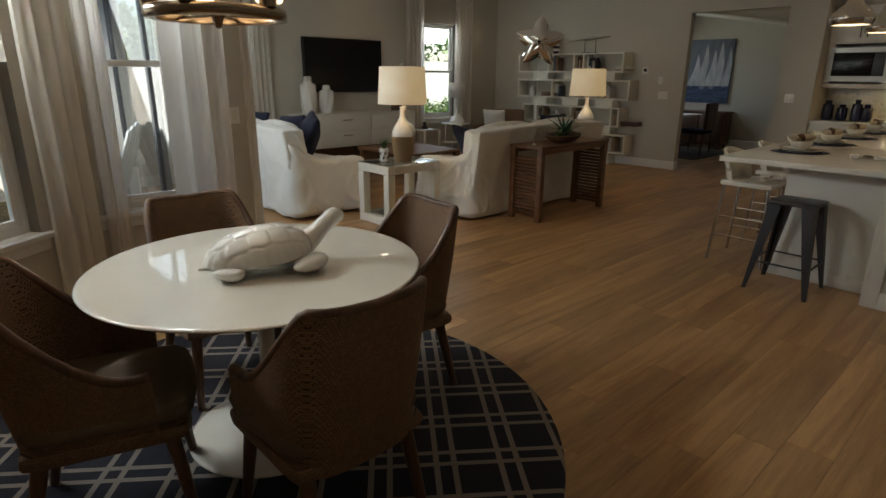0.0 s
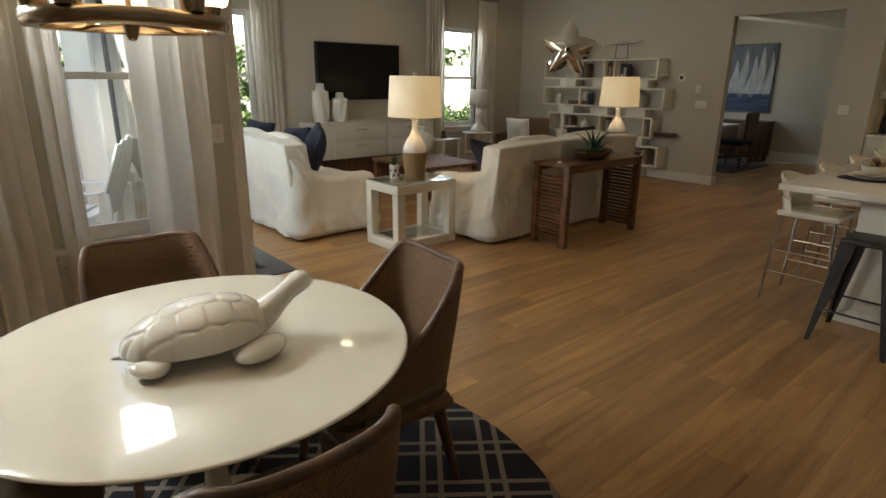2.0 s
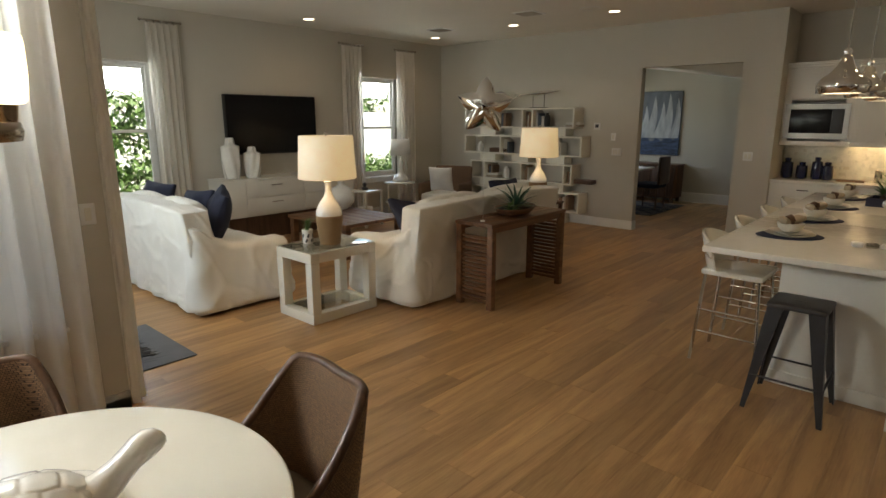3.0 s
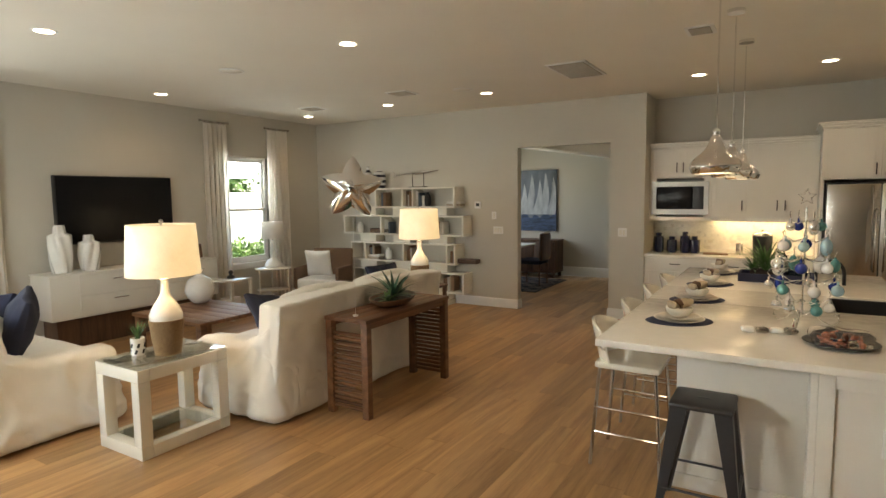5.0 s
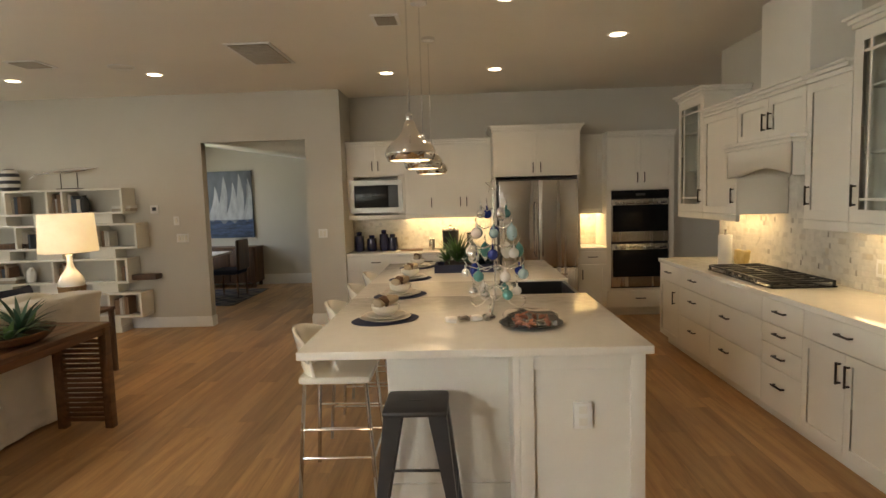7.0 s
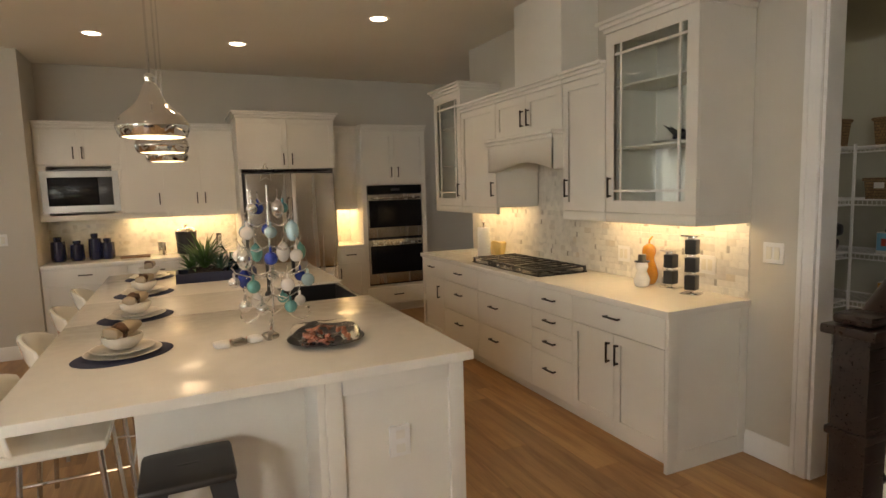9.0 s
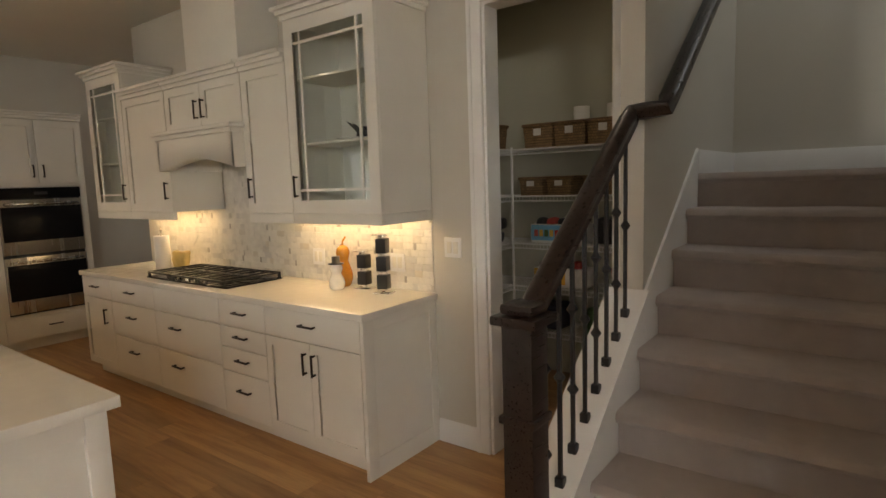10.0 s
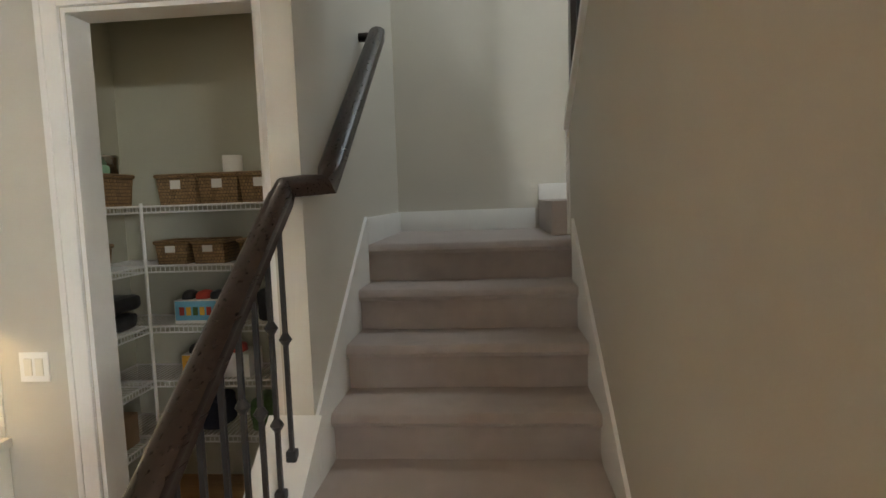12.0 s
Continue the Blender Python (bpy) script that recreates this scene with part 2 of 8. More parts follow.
# ---- building blocks ----
def box(bm, x0, y0, z0, x1, y1, z1, bevel=0.0):
    g = bmesh.ops.create_cube(bm, size=1, matrix=Matrix.LocRotScale(((x0 + x1) / 2, (y0 + y1) / 2, (z0 + z1) / 2), None, (abs(x1 - x0), abs(y1 - y0), abs(z1 - z0))))
    if bevel:
        edges = list({e for v in g["verts"] for e in v.link_edges})
        bmesh.ops.bevel(bm, geom=edges, offset=bevel, segments=2, affect="EDGES", profile=0.6)
    return bm


def cube(x0, y0, z0, x1, y1, z1, bevel=0.0):
    return box(bmesh.new(), x0, y0, z0, x1, y1, z1, bevel)


def rod(bm, a, b, r, r2=None, seg=10):
    a, b = Vector(a), Vector(b)
    d = b - a
    m = Matrix.Translation((a + b) / 2) @ d.to_track_quat("Z", "Y").to_matrix().to_4x4()
    bmesh.ops.create_cone(bm, cap_ends=True, segments=seg, radius1=r, radius2=r if r2 is None else r2, depth=d.length, matrix=m)
    return bm


def lathe(bm, profile, seg=28, m=None):
    """Turns (radius, height) pairs about z."""
    rings = []
    for r, z in profile:
        if r < 1e-5:
            rings.append([bm.verts.new((0, 0, z))])
        else:
            rings.append([bm.verts.new((r * math.cos(2 * math.pi * k / seg), r * math.sin(2 * math.pi * k / seg), z)) for k in range(seg)])
    for a, b in zip(rings, rings[1:]):
        for k in range(seg):
            j = (k + 1) % seg
            if len(a) > 1 and len(b) > 1:
                bm.faces.new((a[k], a[j], b[j], b[k]))
            elif len(a) > 1:
                bm.faces.new((a[k], a[j], b[0]))
            elif len(b) > 1:
                bm.faces.new((a[0], b[j], b[k]))
    if m is not None:
        bmesh.ops.transform(bm, matrix=m, verts=[v for ring in rings for v in ring])
    return bm


def smooth_profile(points, n=5):
    """A rounder profile through a few (radius, height) pairs."""
    out = []
    for i in range(len(points) - 1):
        p0, p1, p2, p3 = points[max(i - 1, 0)], points[i], points[i + 1], points[min(i + 2, len(points) - 1)]
        for k in range(n):
            t = k / n
            out.append(tuple(max(0, 0.5 * (2 * p1[c] + (p2[c] - p0[c]) * t + (2 * p0[c] - 5 * p1[c] + 4 * p2[c] - p3[c]) * t * t + (3 * p1[c] - p0[c] - 3 * p2[c] + p3[c]) * t ** 3)) if c == 0
                             else 0.5 * (2 * p1[c] + (p2[c] - p0[c]) * t + (2 * p0[c] - 5 * p1[c] + 4 * p2[c] - p3[c]) * t * t + (3 * p1[c] - p0[c] - 3 * p2[c] + p3[c]) * t ** 3) for c in (0, 1)))
    return out + [points[-1]]


def soft(x0, y0, z0, x1, y1, z1, r=0.06, cuts=12, amp=0.0, freq=3.0, puff=0.0, seed=0.0, bm=None):
    """A padded block: rounded edges, swollen faces and uneven cloth."""
    bm = bm or bmesh.new()
    bmesh.ops.create_cube(bm, size=2)
    bmesh.ops.subdivide_edges(bm, edges=list(bm.edges), cuts=cuts, use_grid_fill=True)
    verts = list(bm.verts)
    h = Vector(((x1 - x0) / 2, (y1 - y0) / 2, (z1 - z0) / 2))
    c = Vector(((x1 + x0) / 2, (y1 + y0) / 2, (z1 + z0) / 2))
    r = min(r, *h)
    for v in verts:
        p = Vector(v.co)
        w = Vector([p[k] * h[k] for k in range(3)])
        q = Vector([max(-h[k] + r, min(h[k] - r, w[k])) for k in range(3)])
        d = w - q
        w = q + d.normalized() * r if d.length > 1e-6 else w
        if puff:
            f = [1 - p[k] ** 2 for k in range(3)]
            n = Vector([p[0] * f[1] * f[2], p[1] * f[0] * f[2], p[2] * f[0] * f[1]])
            w += n * puff
        if amp:
            s = (w + c) * freq + Vector((seed, seed * 1.7, 0))
            w += Vector((noise.noise(s), noise.noise(s + Vector((9, 0, 0))), noise.noise(s + Vector((0, 9, 0))))) * amp
        v.co = w + c
    return bm


def shade(bm, angle=40):
    for f in bm.faces:
        f.smooth = True
    lim = radians(angle)
    for e in bm.edges:
        if len(e.link_faces) == 2 and e.calc_face_angle(0) > lim:
            e.smooth = False
    return bm


def mesh_of(name, bm, material, flat=False):
    if not flat:
        shade(bm)
    me = bpy.data.meshes.new(name)
    bm.to_mesh(me)
    bm.free()
    me.materials.append(material)
    return me


def part(name, bm, material, parent, label=""):
    ob = new(name, mesh_of(name, bm, material))
    ob.parent = parent
    return tagged(ob, label)


def thing(name, label, category, m=None, group="", kind=""):
    ob = new(name)
    ob.empty_display_size = 0.1
    if m is not None:
        ob.matrix_world = m
    return tagged(ob, label, category, group, kind)


def single(name, bm, material, label, category, m=None, group="", kind=""):
    ob = new(name, mesh_of(name, bm, material))
    if m is not None:
        ob.matrix_world = m
    return tagged(ob, label, category, group, kind)


def structure(name, bm, material, label, category="wall"):
    return single(name, bm, material, label, category, kind="structure")


def tube(points, r, material, name, parent, seg=6, label=""):
    """A bent rod through points."""
    bm = bmesh.new()
    pts = [Vector(p) for p in points]
    rings = []
    for i, p in enumerate(pts):
        d = (pts[min(i + 1, len(pts) - 1)] - pts[max(i - 1, 0)]).normalized()
        q = d.to_track_quat("Z", "Y")
        rings.append([bm.verts.new(p + q @ Vector((r * math.cos(2 * math.pi * k / seg), r * math.sin(2 * math.pi * k / seg), 0))) for k in range(seg)])
    for a, b in zip(rings, rings[1:]):
        for k in range(seg):
            bm.faces.new((a[k], a[(k + 1) % seg], b[(k + 1) % seg], b[k]))
    bm.faces.new(rings[0][::-1])
    bm.faces.new(rings[-1])
    return part(name, bm, material, parent, label)


# ---- the shell of the house ----
ZC = 3.065
XW, XE = -6.28, 3.89          # living room's window wall, range wall
YN, YK = 9.03, 9.70           # doorway wall, kitchen's back wall
YS = 1.56                     # patio-door wall


def wall_run(axis, a0, a1, b0, b1, z0, z1, holes=()):
    """A wall along one axis (a from a0 to a1), thick from b0 to b1, with holes (a, a, z, z) right through it."""
    bm = bmesh.new()
    cuts = sorted({a0, a1, *[h[0] for h in holes], *[h[1] for h in holes]})
    for p, q in zip(cuts, cuts[1:]):
        gaps = sorted([(h[2], h[3]) for h in holes if h[0] <= p + 1e-6 and h[1] >= q - 1e-6])
        z = z0
        for g0, g1 in gaps + [(z1, z1)]:
            if g0 > z + 1e-6:
                if axis == "x":
                    box(bm, p, b0, z, q, b1, g0)
                else:
                    box(bm, b0, p, z, b1, q, g0)
            z = g1
    bmesh.ops.remove_doubles(bm, verts=bm.verts, dist=1e-5)
    return bm


W1, W2 = (2.66, 3.60), (6.94, 7.86)   # windows in the living room's far wall
WZ = (0.70, 2.40)
structure("wall_west", wall_run("y", YS - 0.15, YN, XW - 0.18, XW, 0, ZC, [(*W1, *WZ), (*W2, *WZ)]), PAINT, "warm grey painted living room wall with two windows")
structure("wall_north", wall_run("x", XW - 0.18, -0.405, YN, YN + 0.13, 0, ZC, [(-2.25, -0.87, 0, 2.44)]), PAINT, "warm grey painted wall with a wide cased doorway")
structure("wall_kitchen_return", cube(-0.535, YN + 0.13, 0, -0.405, YK, ZC), PAINT, "short warm grey return wall beside the kitchen cabinets")
structure("wall_kitchen", cube(-0.535, YK, 0, 6.2, YK + 0.13, ZC), PAINT, "warm grey wall behind the kitchen cabinets")
structure("wall_range", wall_run("y", 3.14, 7.76, XE, XE + 0.13, 0, ZC, [(3.24, 3.97, 0, 2.52)]), PAINT, "warm grey wall behind the cooktop with the pantry doorway")
structure("wall_hall_south", cube(XE + 0.13, 7.63, 0, 6.2, 7.76, ZC), PAINT, "warm grey wall of the side passage")
structure("wall_hall_end", cube(6.2, 7.5, 0, 6.33, 9.8, ZC), PAINT, "warm grey end wall of the side passage")
structure("wall_patio", wall_run("x", XW - 0.18, -1.98, YS - 0.15, YS, 0, ZC, [(-5.0, -2.42, 0, 2.3)]), PAINT, "warm grey wall with the sliding patio door")
structure("wall_nook_middle", wall_run("y", 0.52, YS - 0.15, -2.13, -1.98, 0, ZC, [(0.56, 1.30, 0.62, 2.46)]), PAINT, "warm grey breakfast nook wall with one window")
NOOK = NOOK_AT   # slanted side of the nook: its own y runs away from the middle wall
slant = structure("wall_nook_side", wall_run("y", -3.5, -0.0, -0.15, 0.0, 0, ZC, [(-1.46, -0.42, 0.62, 2.46)]), PAINT, "warm grey slanted breakfast nook wall with one window")
slant.matrix_world = NOOK
structure("wall_south", cube(-1.4, -2.4, 0, 4.1, -2.25, ZC), PAINT, "warm grey wall at the end of the breakfast nook")
structure("wall_east", cube(3.95, -2.25, 0, 4.1, 0.715, ZC), PAINT, "warm grey wall beside the breakfast nook")
roof = bmesh.new()
box(roof, XW - 0.2, YS - 0.16, ZC, XE + 0.13, YK + 0.2, ZC + 0.12)
box(roof, -2.4, -2.5, ZC, XE + 0.25, YS - 0.16, ZC + 0.12)
structure("ceiling", roof, CEIL, "warm white textured flat ceiling", "ceiling")
structure("ceiling_hall", cube(XE + 0.13, 7.4, ZC, 6.4, YK + 0.2, ZC + 0.12), CEIL, "warm white passage ceiling", "ceiling")

# dining room beyond the doorway
structure("wall_dining_far", cube(-4.6, 12.85, 0, 0.4, 13.0, ZC), PAINT, "grey painted far wall of the dining room")
structure("wall_dining_west", wall_run("y", YN + 0.13, 12.85, -4.55, -4.4, 0, ZC, [(10.8, 12.4, 0.7, 2.4)]), PAINT, "grey painted side wall of the dining room")
structure("wall_dining_east", cube(0.25, YK + 0.13, 0, 0.4, 12.85, ZC), PAINT, "grey painted side wall of the dining room")
structure("ceiling_dining", cube(-4.6, YK + 0.2, ZC, 0.4, 13.0, ZC + 0.12), CEIL, "white dining room ceiling", "ceiling")
bm = bmesh.new()
a = [bm.verts.new((x, y, z)) for y in (10.2, 12.849) for x, z in ((-4.4, 2.84), (0.249, 2.14), (0.249, ZC - 0.002), (-4.4, ZC - 0.002))]
for f in ((0, 3, 2, 1), (4, 5, 6, 7), (0, 1, 5, 4), (1, 2, 6, 5), (2, 3, 7, 6), (3, 0, 4, 7)):
    bm.faces.new([a[k] for k in f])
structure("ceiling_slope", bm, CEIL, "sloping ceiling of the dining room", "ceiling")

# ground and lower floor
structure("ground", cube(-400, -400, -0.35, 400, 400, -0.16), GRASS, "green lawn reaching the horizon", "ground")
structure("patio_slab", cube(-6.7, -3.4, -0.16, -1.0, YS - 0.15, -0.02), STONE, "pale stone patio paving", "patio")
sub = bmesh.new()
box(sub, XW - 0.17, YS - 0.14, -0.15, 6.3, 13.0, -0.012)
box(sub, -0.9, -2.4, -0.15, 4.1, YS - 0.14, -0.012)
box(sub, -2.1, 0.4, -0.15, -0.9, YS - 0.14, -0.012)
structure("subfloor", sub, OAK, "brown wooden floor base", "floor")


def baseboard(x0, y0, x1, y1, side, z=0.0, h=0.14):
    """A moulded white skirting with its front away from the wall, on the side given."""
    bm = bmesh.new()
    a, b = Vector((x0, y0, 0)), Vector((x1, y1, 0))
    d = (b - a).normalized()
    n = Vector((-d.y, d.x, 0)) * side
    prof = [(0, 0), (0.016, 0), (0.016, h - 0.035), (0.011, h - 0.02), (0.008, h - 0.005), (0.004, h), (0, h)]
    ends = [[bm.verts.new(p + n * o + Vector((0, 0, z + q))) for o, q in prof] for p in (a, b)]
    for k in range(len(prof)):
        j = (k + 1) % len(prof)
        bm.faces.new((ends[0][k], ends[1][k], ends[1][j], ends[0][j]))
    bm.faces.new(ends[0][::-1])
    bm.faces.new(ends[1])
    bmesh.ops.recalc_face_normals(bm, faces=bm.faces)
    return structure("baseboard", bm, TRIM, "white moulded baseboard along the wall", "baseboard")


baseboard(XW, YS, XW, YN, -1)
baseboard(XW, YN, -2.25, YN, -1)
baseboard(-2.25, YN - 0.016, -2.25, YN + 0.13, -1)
baseboard(-0.87, YN, -0.405, YN, -1)
baseboard(-0.87, YN - 0.016, -0.87, YN + 0.13, 1)
baseboard(XE, 4.335, XE, 4.06, -1)
baseboard(-4.4, 12.85, 0.25, 12.85, -1, h=0.2)
baseboard(-1.98, 0.52, -1.98, YS, -1)
baseboard(-1.98, YS, -1.98, YS - 0.15, 1)
base = baseboard(0, 0, 0, -3.4, 1)
base.matrix_world = NOOK


def window(m, w, h, label, depth=0.18):
    """A white sash window, its inside face at local y = 0 and the wall behind it (+y); local x along the wall, z from the opening's foot."""
    t = thing("window", label, "window", m, "sash windows", "structure")
    fr = bmesh.new()
    y0, y1 = depth * 0.45, depth * 0.45 + 0.07
    box(fr, 0, y0, 0, 0.045, y1, h, 0.004)
    box(fr, w - 0.045, y0, 0, w, y1, h, 0.004)
    box(fr, 0.045, y0, h - 0.045, w - 0.045, y1, h, 0.004)
    box(fr, 0.045, y0, 0, w - 0.045, y1, 0.05, 0.004)
    part("window_frame", fr, TRIM, t)
    for z0, z1, y in ((0.05, h * 0.5 + 0.02, y0 + 0.005), (h * 0.5 - 0.02, h - 0.045, y0 + 0.035)):
        s = bmesh.new()
        box(s, 0.046, y, z0, 0.08, y + 0.03, z1, 0.003)
        box(s, w - 0.08, y, z0, w - 0.046, y + 0.03, z1, 0.003)
        box(s, 0.08, y, z0, w - 0.08, y + 0.03, z0 + 0.035, 0.003)
        box(s, 0.08, y, z1 - 0.035, w - 0.08, y + 0.03, z1, 0.003)
        sash = part("sash", s, TRIM, t)
        pane = part("pane", cube(0.08, y + 0.012, z0 + 0.035, w - 0.08, y + 0.016, z1 - 0.035), GLASS, sash, "clear glass pane")
        pane.visible_shadow = False
    sill = bmesh.new()
    box(sill, -0.06, -0.05, -0.032, w + 0.06, y0 - 0.002, -0.002, 0.008)
    box(sill, -0.03, -0.022, -0.10, w + 0.03, -0.001, -0.033, 0.005)
    part("window_sill", sill, TRIM, t)
    return t


window(pose(XW, W1[0], WZ[0], 0, 0, 90), W1[1] - W1[0], WZ[1] - WZ[0], "white sash window beside the television")
window(pose(XW, W2[0], WZ[0], 0, 0, 90), W2[1] - W2[0], WZ[1] - WZ[0], "white sash window behind the reading corner")
window(pose(-1.98, 0.56, 0.62, 0, 0, 90), 0.74, 1.84, "white sash window of the breakfast nook", 0.15)
window(NOOK @ pose(0, -1.46, 0.62, 0, 0, 90), 1.04, 1.84, "wide white sash window of the breakfast nook", 0.15)

# sliding patio door, beside the end of the nook's wall
door = thing("door_patio", "white framed sliding glass patio door", "door", pose(-5.0, YS - 0.15, 0), kind="structure")
for k, (x0, x1, y) in enumerate(((0.0, 1.32, 0.085), (1.26, 2.58, 0.03))):
    f = bmesh.new()
    box(f, x0, y, 0.02, x0 + 0.07, y + 0.04, 2.29, 0.004)
    box(f, x1 - 0.07, y, 0.02, x1, y + 0.04, 2.29, 0.004)
    box(f, x0 + 0.07, y, 2.22, x1 - 0.07, y + 0.04, 2.29, 0.004)
    box(f, x0 + 0.07, y, 0.02, x1 - 0.07, y + 0.04, 0.10, 0.004)
    leaf = part("door_leaf", f, GUNMETAL, door, "dark framed glass leaf")
    p = part("pane", cube(x0 + 0.07, y + 0.018, 0.10, x1 - 0.07, y + 0.023, 2.22), GLASS, leaf)
    p.visible_shadow = False


def curtain(m, w, h, folds, label, seed=0, tail=0.0, flare=0.0):
    """A gathered linen panel: pinch-pleated top, deep folds; local x along the wall, y into the room (-)."""
    t = thing("curtain", label, "curtain", m, "linen curtains")
    bm = bmesh.new()
    nx, nz = folds * 14, 24
    rng = random.Random(seed)
    phase = [rng.uniform(-0.5, 0.5) for _ in range(folds + 2)]
    grid = []
    for j in range(nz + 1):
        v = j / nz
        row = []
        for i in range(nx + 1):
            u = i / nx
            ph = phase[int(u * folds)] * 0.6
            a = (0.024 + 0.018 * v) * math.sin(u * folds * 2 * math.pi + ph * v) + 0.012 * math.sin(u * folds * 4.1 * math.pi + seed)
            s = u * w * (1 + flare * v) + tail * v ** 2 + 0.010 * math.sin(u * folds * 4 * math.pi + 1.3) + 0.012 * noise.noise((u * 4, v * 3, seed))
            row.append(bm.verts.new((s, -0.075 + a * (1.0 if j else 0.6), h * (1 - v))))
        grid.append(row)
    for j in range(nz):
        for i in range(nx):
            bm.faces.new((grid[j][i], grid[j + 1][i], grid[j + 1][i + 1], grid[j][i + 1]))
    cloth = part("cloth", bm, CURTAIN, t)
    rb = rod(bmesh.new(), (-0.04, -0.075, h + 0.025), (w + 0.04, -0.075, h + 0.025), 0.011)
    for x in (-0.045, w + 0.045):
        bmesh.ops.create_uvsphere(rb, u_segments=10, v_segments=8, radius=0.02, matrix=Matrix.Translation((x, -0.075, h + 0.025)))
    box(rb, w / 2 - 0.01, -0.075, h + 0.018, w / 2 + 0.01, 0.0, h + 0.034)
    part("curtain_rod", rb, STEEL, t, "short brushed metal rod")
    for k in range(folds):
        part("ring", rod(bmesh.new(), ((k + 0.5) * w / folds, -0.09, h - 0.005), ((k + 0.5) * w / folds, -0.06, h + 0.02), 0.007, seg=6), STEEL, t)
    return t


TVW = "floor-length off-white linen curtain on a short rod"
curtain(pose(XW, 2.22, 0.015, 0, 0, 90), 0.42, 2.85, 5, TVW, 1)
curtain(pose(XW, 3.54, 0.015, 0, 0, 90), 0.40, 2.85, 5, TVW, 2)
curtain(pose(XW, 6.56, 0.015, 0, 0, 90), 0.40, 2.85, 5, TVW, 3)
curtain(pose(XW, 7.78, 0.015, 0, 0, 90), 0.42, 2.85, 5, TVW, 4)
NKW = "floor-length cream linen curtain beside the nook window"
curtain(pose(-1.98, 0.98, 0.015, 0, 0, 90), 0.42, 2.90, 3, NKW, 5)
curtain(pose(-1.98, 0.55, 0.015, 0, 0, 90), 0.13, 2.90, 2, NKW, 6)
curtain(NOOK @ pose(0, -0.40, 0.015, 0, 0, 90), 0.32, 2.90, 3, NKW, 7)
curtain(NOOK @ pose(0, -1.86, 0.015, 0, 0, 90), 0.40, 2.90, 4, NKW, 8)
curtain(pose(-2.01, YS, 0.015, 0, 0, 180), 0.34, 2.90, 3, "off-white linen curtain beside the patio door", 9)


# ---- living room ----
def drape(bm, seed):
    """Loose cloth: hanging folds that deepen towards the hem, and slack wrinkles."""
    bm.normal_update()
    moves = []
    for v in bm.verts:
        x, y, z = v.co
        hang = max(0.0, 0.62 - z)
        fold = noise.noise((x * 5.0 + seed, y * 5.0, z * 0.8)) * (0.012 + 0.055 * hang)
        fold += noise.noise((x * 12, y * 12 + seed, z * 2.5)) * 0.010
        c = noise.noise((x * 2.6 + z * 1.8, y * 2.6 - z * 1.4, z * 2.2 + seed * 2))
        e = noise.noise((x * 3.4 - z * 2.2, y * 3.4 + z * 1.9, z * 1.6 + seed * 5))
        fold += 0.016 * max(0.0, 1 - 7 * abs(c)) + 0.013 * max(0.0, 1 - 8 * abs(e))
        flare = 0.045 * max(0.0, 0.45 - z) / 0.45
        n_ = Vector((v.normal.x, v.normal.y, 0.5 * v.normal.z if z > 0.1 else 0.0))
        moves.append(n_ * (fold + flare))
    for v, d in zip(bm.verts, moves):
        v.co += d


def sofa(m, w, label, d=0.95):
    """A slipcovered sofa with a skirt to the floor; its back along local y = 0, facing +y, centred on x."""
    t = thing("sofa", label, "sofa", m, "slipcovered sofas")
    h = w / 2
    bm = soft(-h + 0.14, 0.06, 0.012, h - 0.14, d, 0.40, 0.03, 30, 0.006, 4.0, seed=w)
    drape(bm, w)
    part("skirt", bm, SLIP, t, "loose cotton skirt touching the floor")
    bm = soft(-h + 0.02, 0.0, 0.012, h - 0.02, 0.24, 0.93, 0.022, 46, 0.006, 3.2, seed=w + 3)
    drape(bm, w + 1)
    for v in bm.verts:
        v.co.y -= 0.10 * max(0, v.co.z - 0.1) / 0.8 - 0.06
        v.co.z += 0.035 * math.cos(v.co.x / h * 1.4)
    part("backrest", bm, SLIP, t)
    for s in (-1, 1):
        bm = soft(-0.13, 0.03, 0.012, 0.13, d + 0.02, 0.62, 0.07, 36, 0.006, 4.2, seed=w + s)
        drape(bm, w + 2 + s)
        for v in bm.verts:
            z, y = v.co.z, v.co.y
            v.co.z += (0.24 * max(0, 0.42 - y) ** 1.4 / 0.3 - 0.05 * max(0, y - 0.5)) * min(1, z / 0.5)
            v.co.x = v.co.x * (1 + 0.22 * max(0, 0.3 - z)) + s * (h - 0.13)
        part("armrest", bm, SLIP, t)
    n = 2
    cw = (w - 0.52) / n
    for k in range(n):
        x = -h + 0.26 + k * cw
        part("seat_cushion", soft(x + 0.005, 0.24, 0.38, x + cw - 0.005, d + 0.01, 0.54, 0.05, 14, 0.008, 4, 0.03, k), SLIP, t)
        bm = soft(x + 0.01, 0.20, 0.52, x + cw - 0.01, 0.42, 0.95, 0.08, 14, 0.014, 4, 0.05, k + 5)
        for v in bm.verts:
            v.co.y -= 0.22 * (v.co.z - 0.52)
        part("back_cushion", bm, SLIP, t)
    return t


def pillow(m, s, material, label, thick=0.09):
    bm = soft(-s / 2, -0.02, -s / 2, s / 2, 0.02, s / 2, 0.015, 14, 0.006, 6, 0)
    for v in bm.verts:
        a, b = v.co.x / (s / 2), v.co.z / (s / 2)
        v.co.y *= 1 + thick / 0.02 * max(0, (1 - a * a)) ** 0.6 * max(0, (1 - b * b)) ** 0.6
        v.co.x *= 1 - 0.07 * (1 - b * b)
        v.co.z *= 1 - 0.07 * (1 - a * a)
    return single("cushion", bm, material, label, "cushion", m)


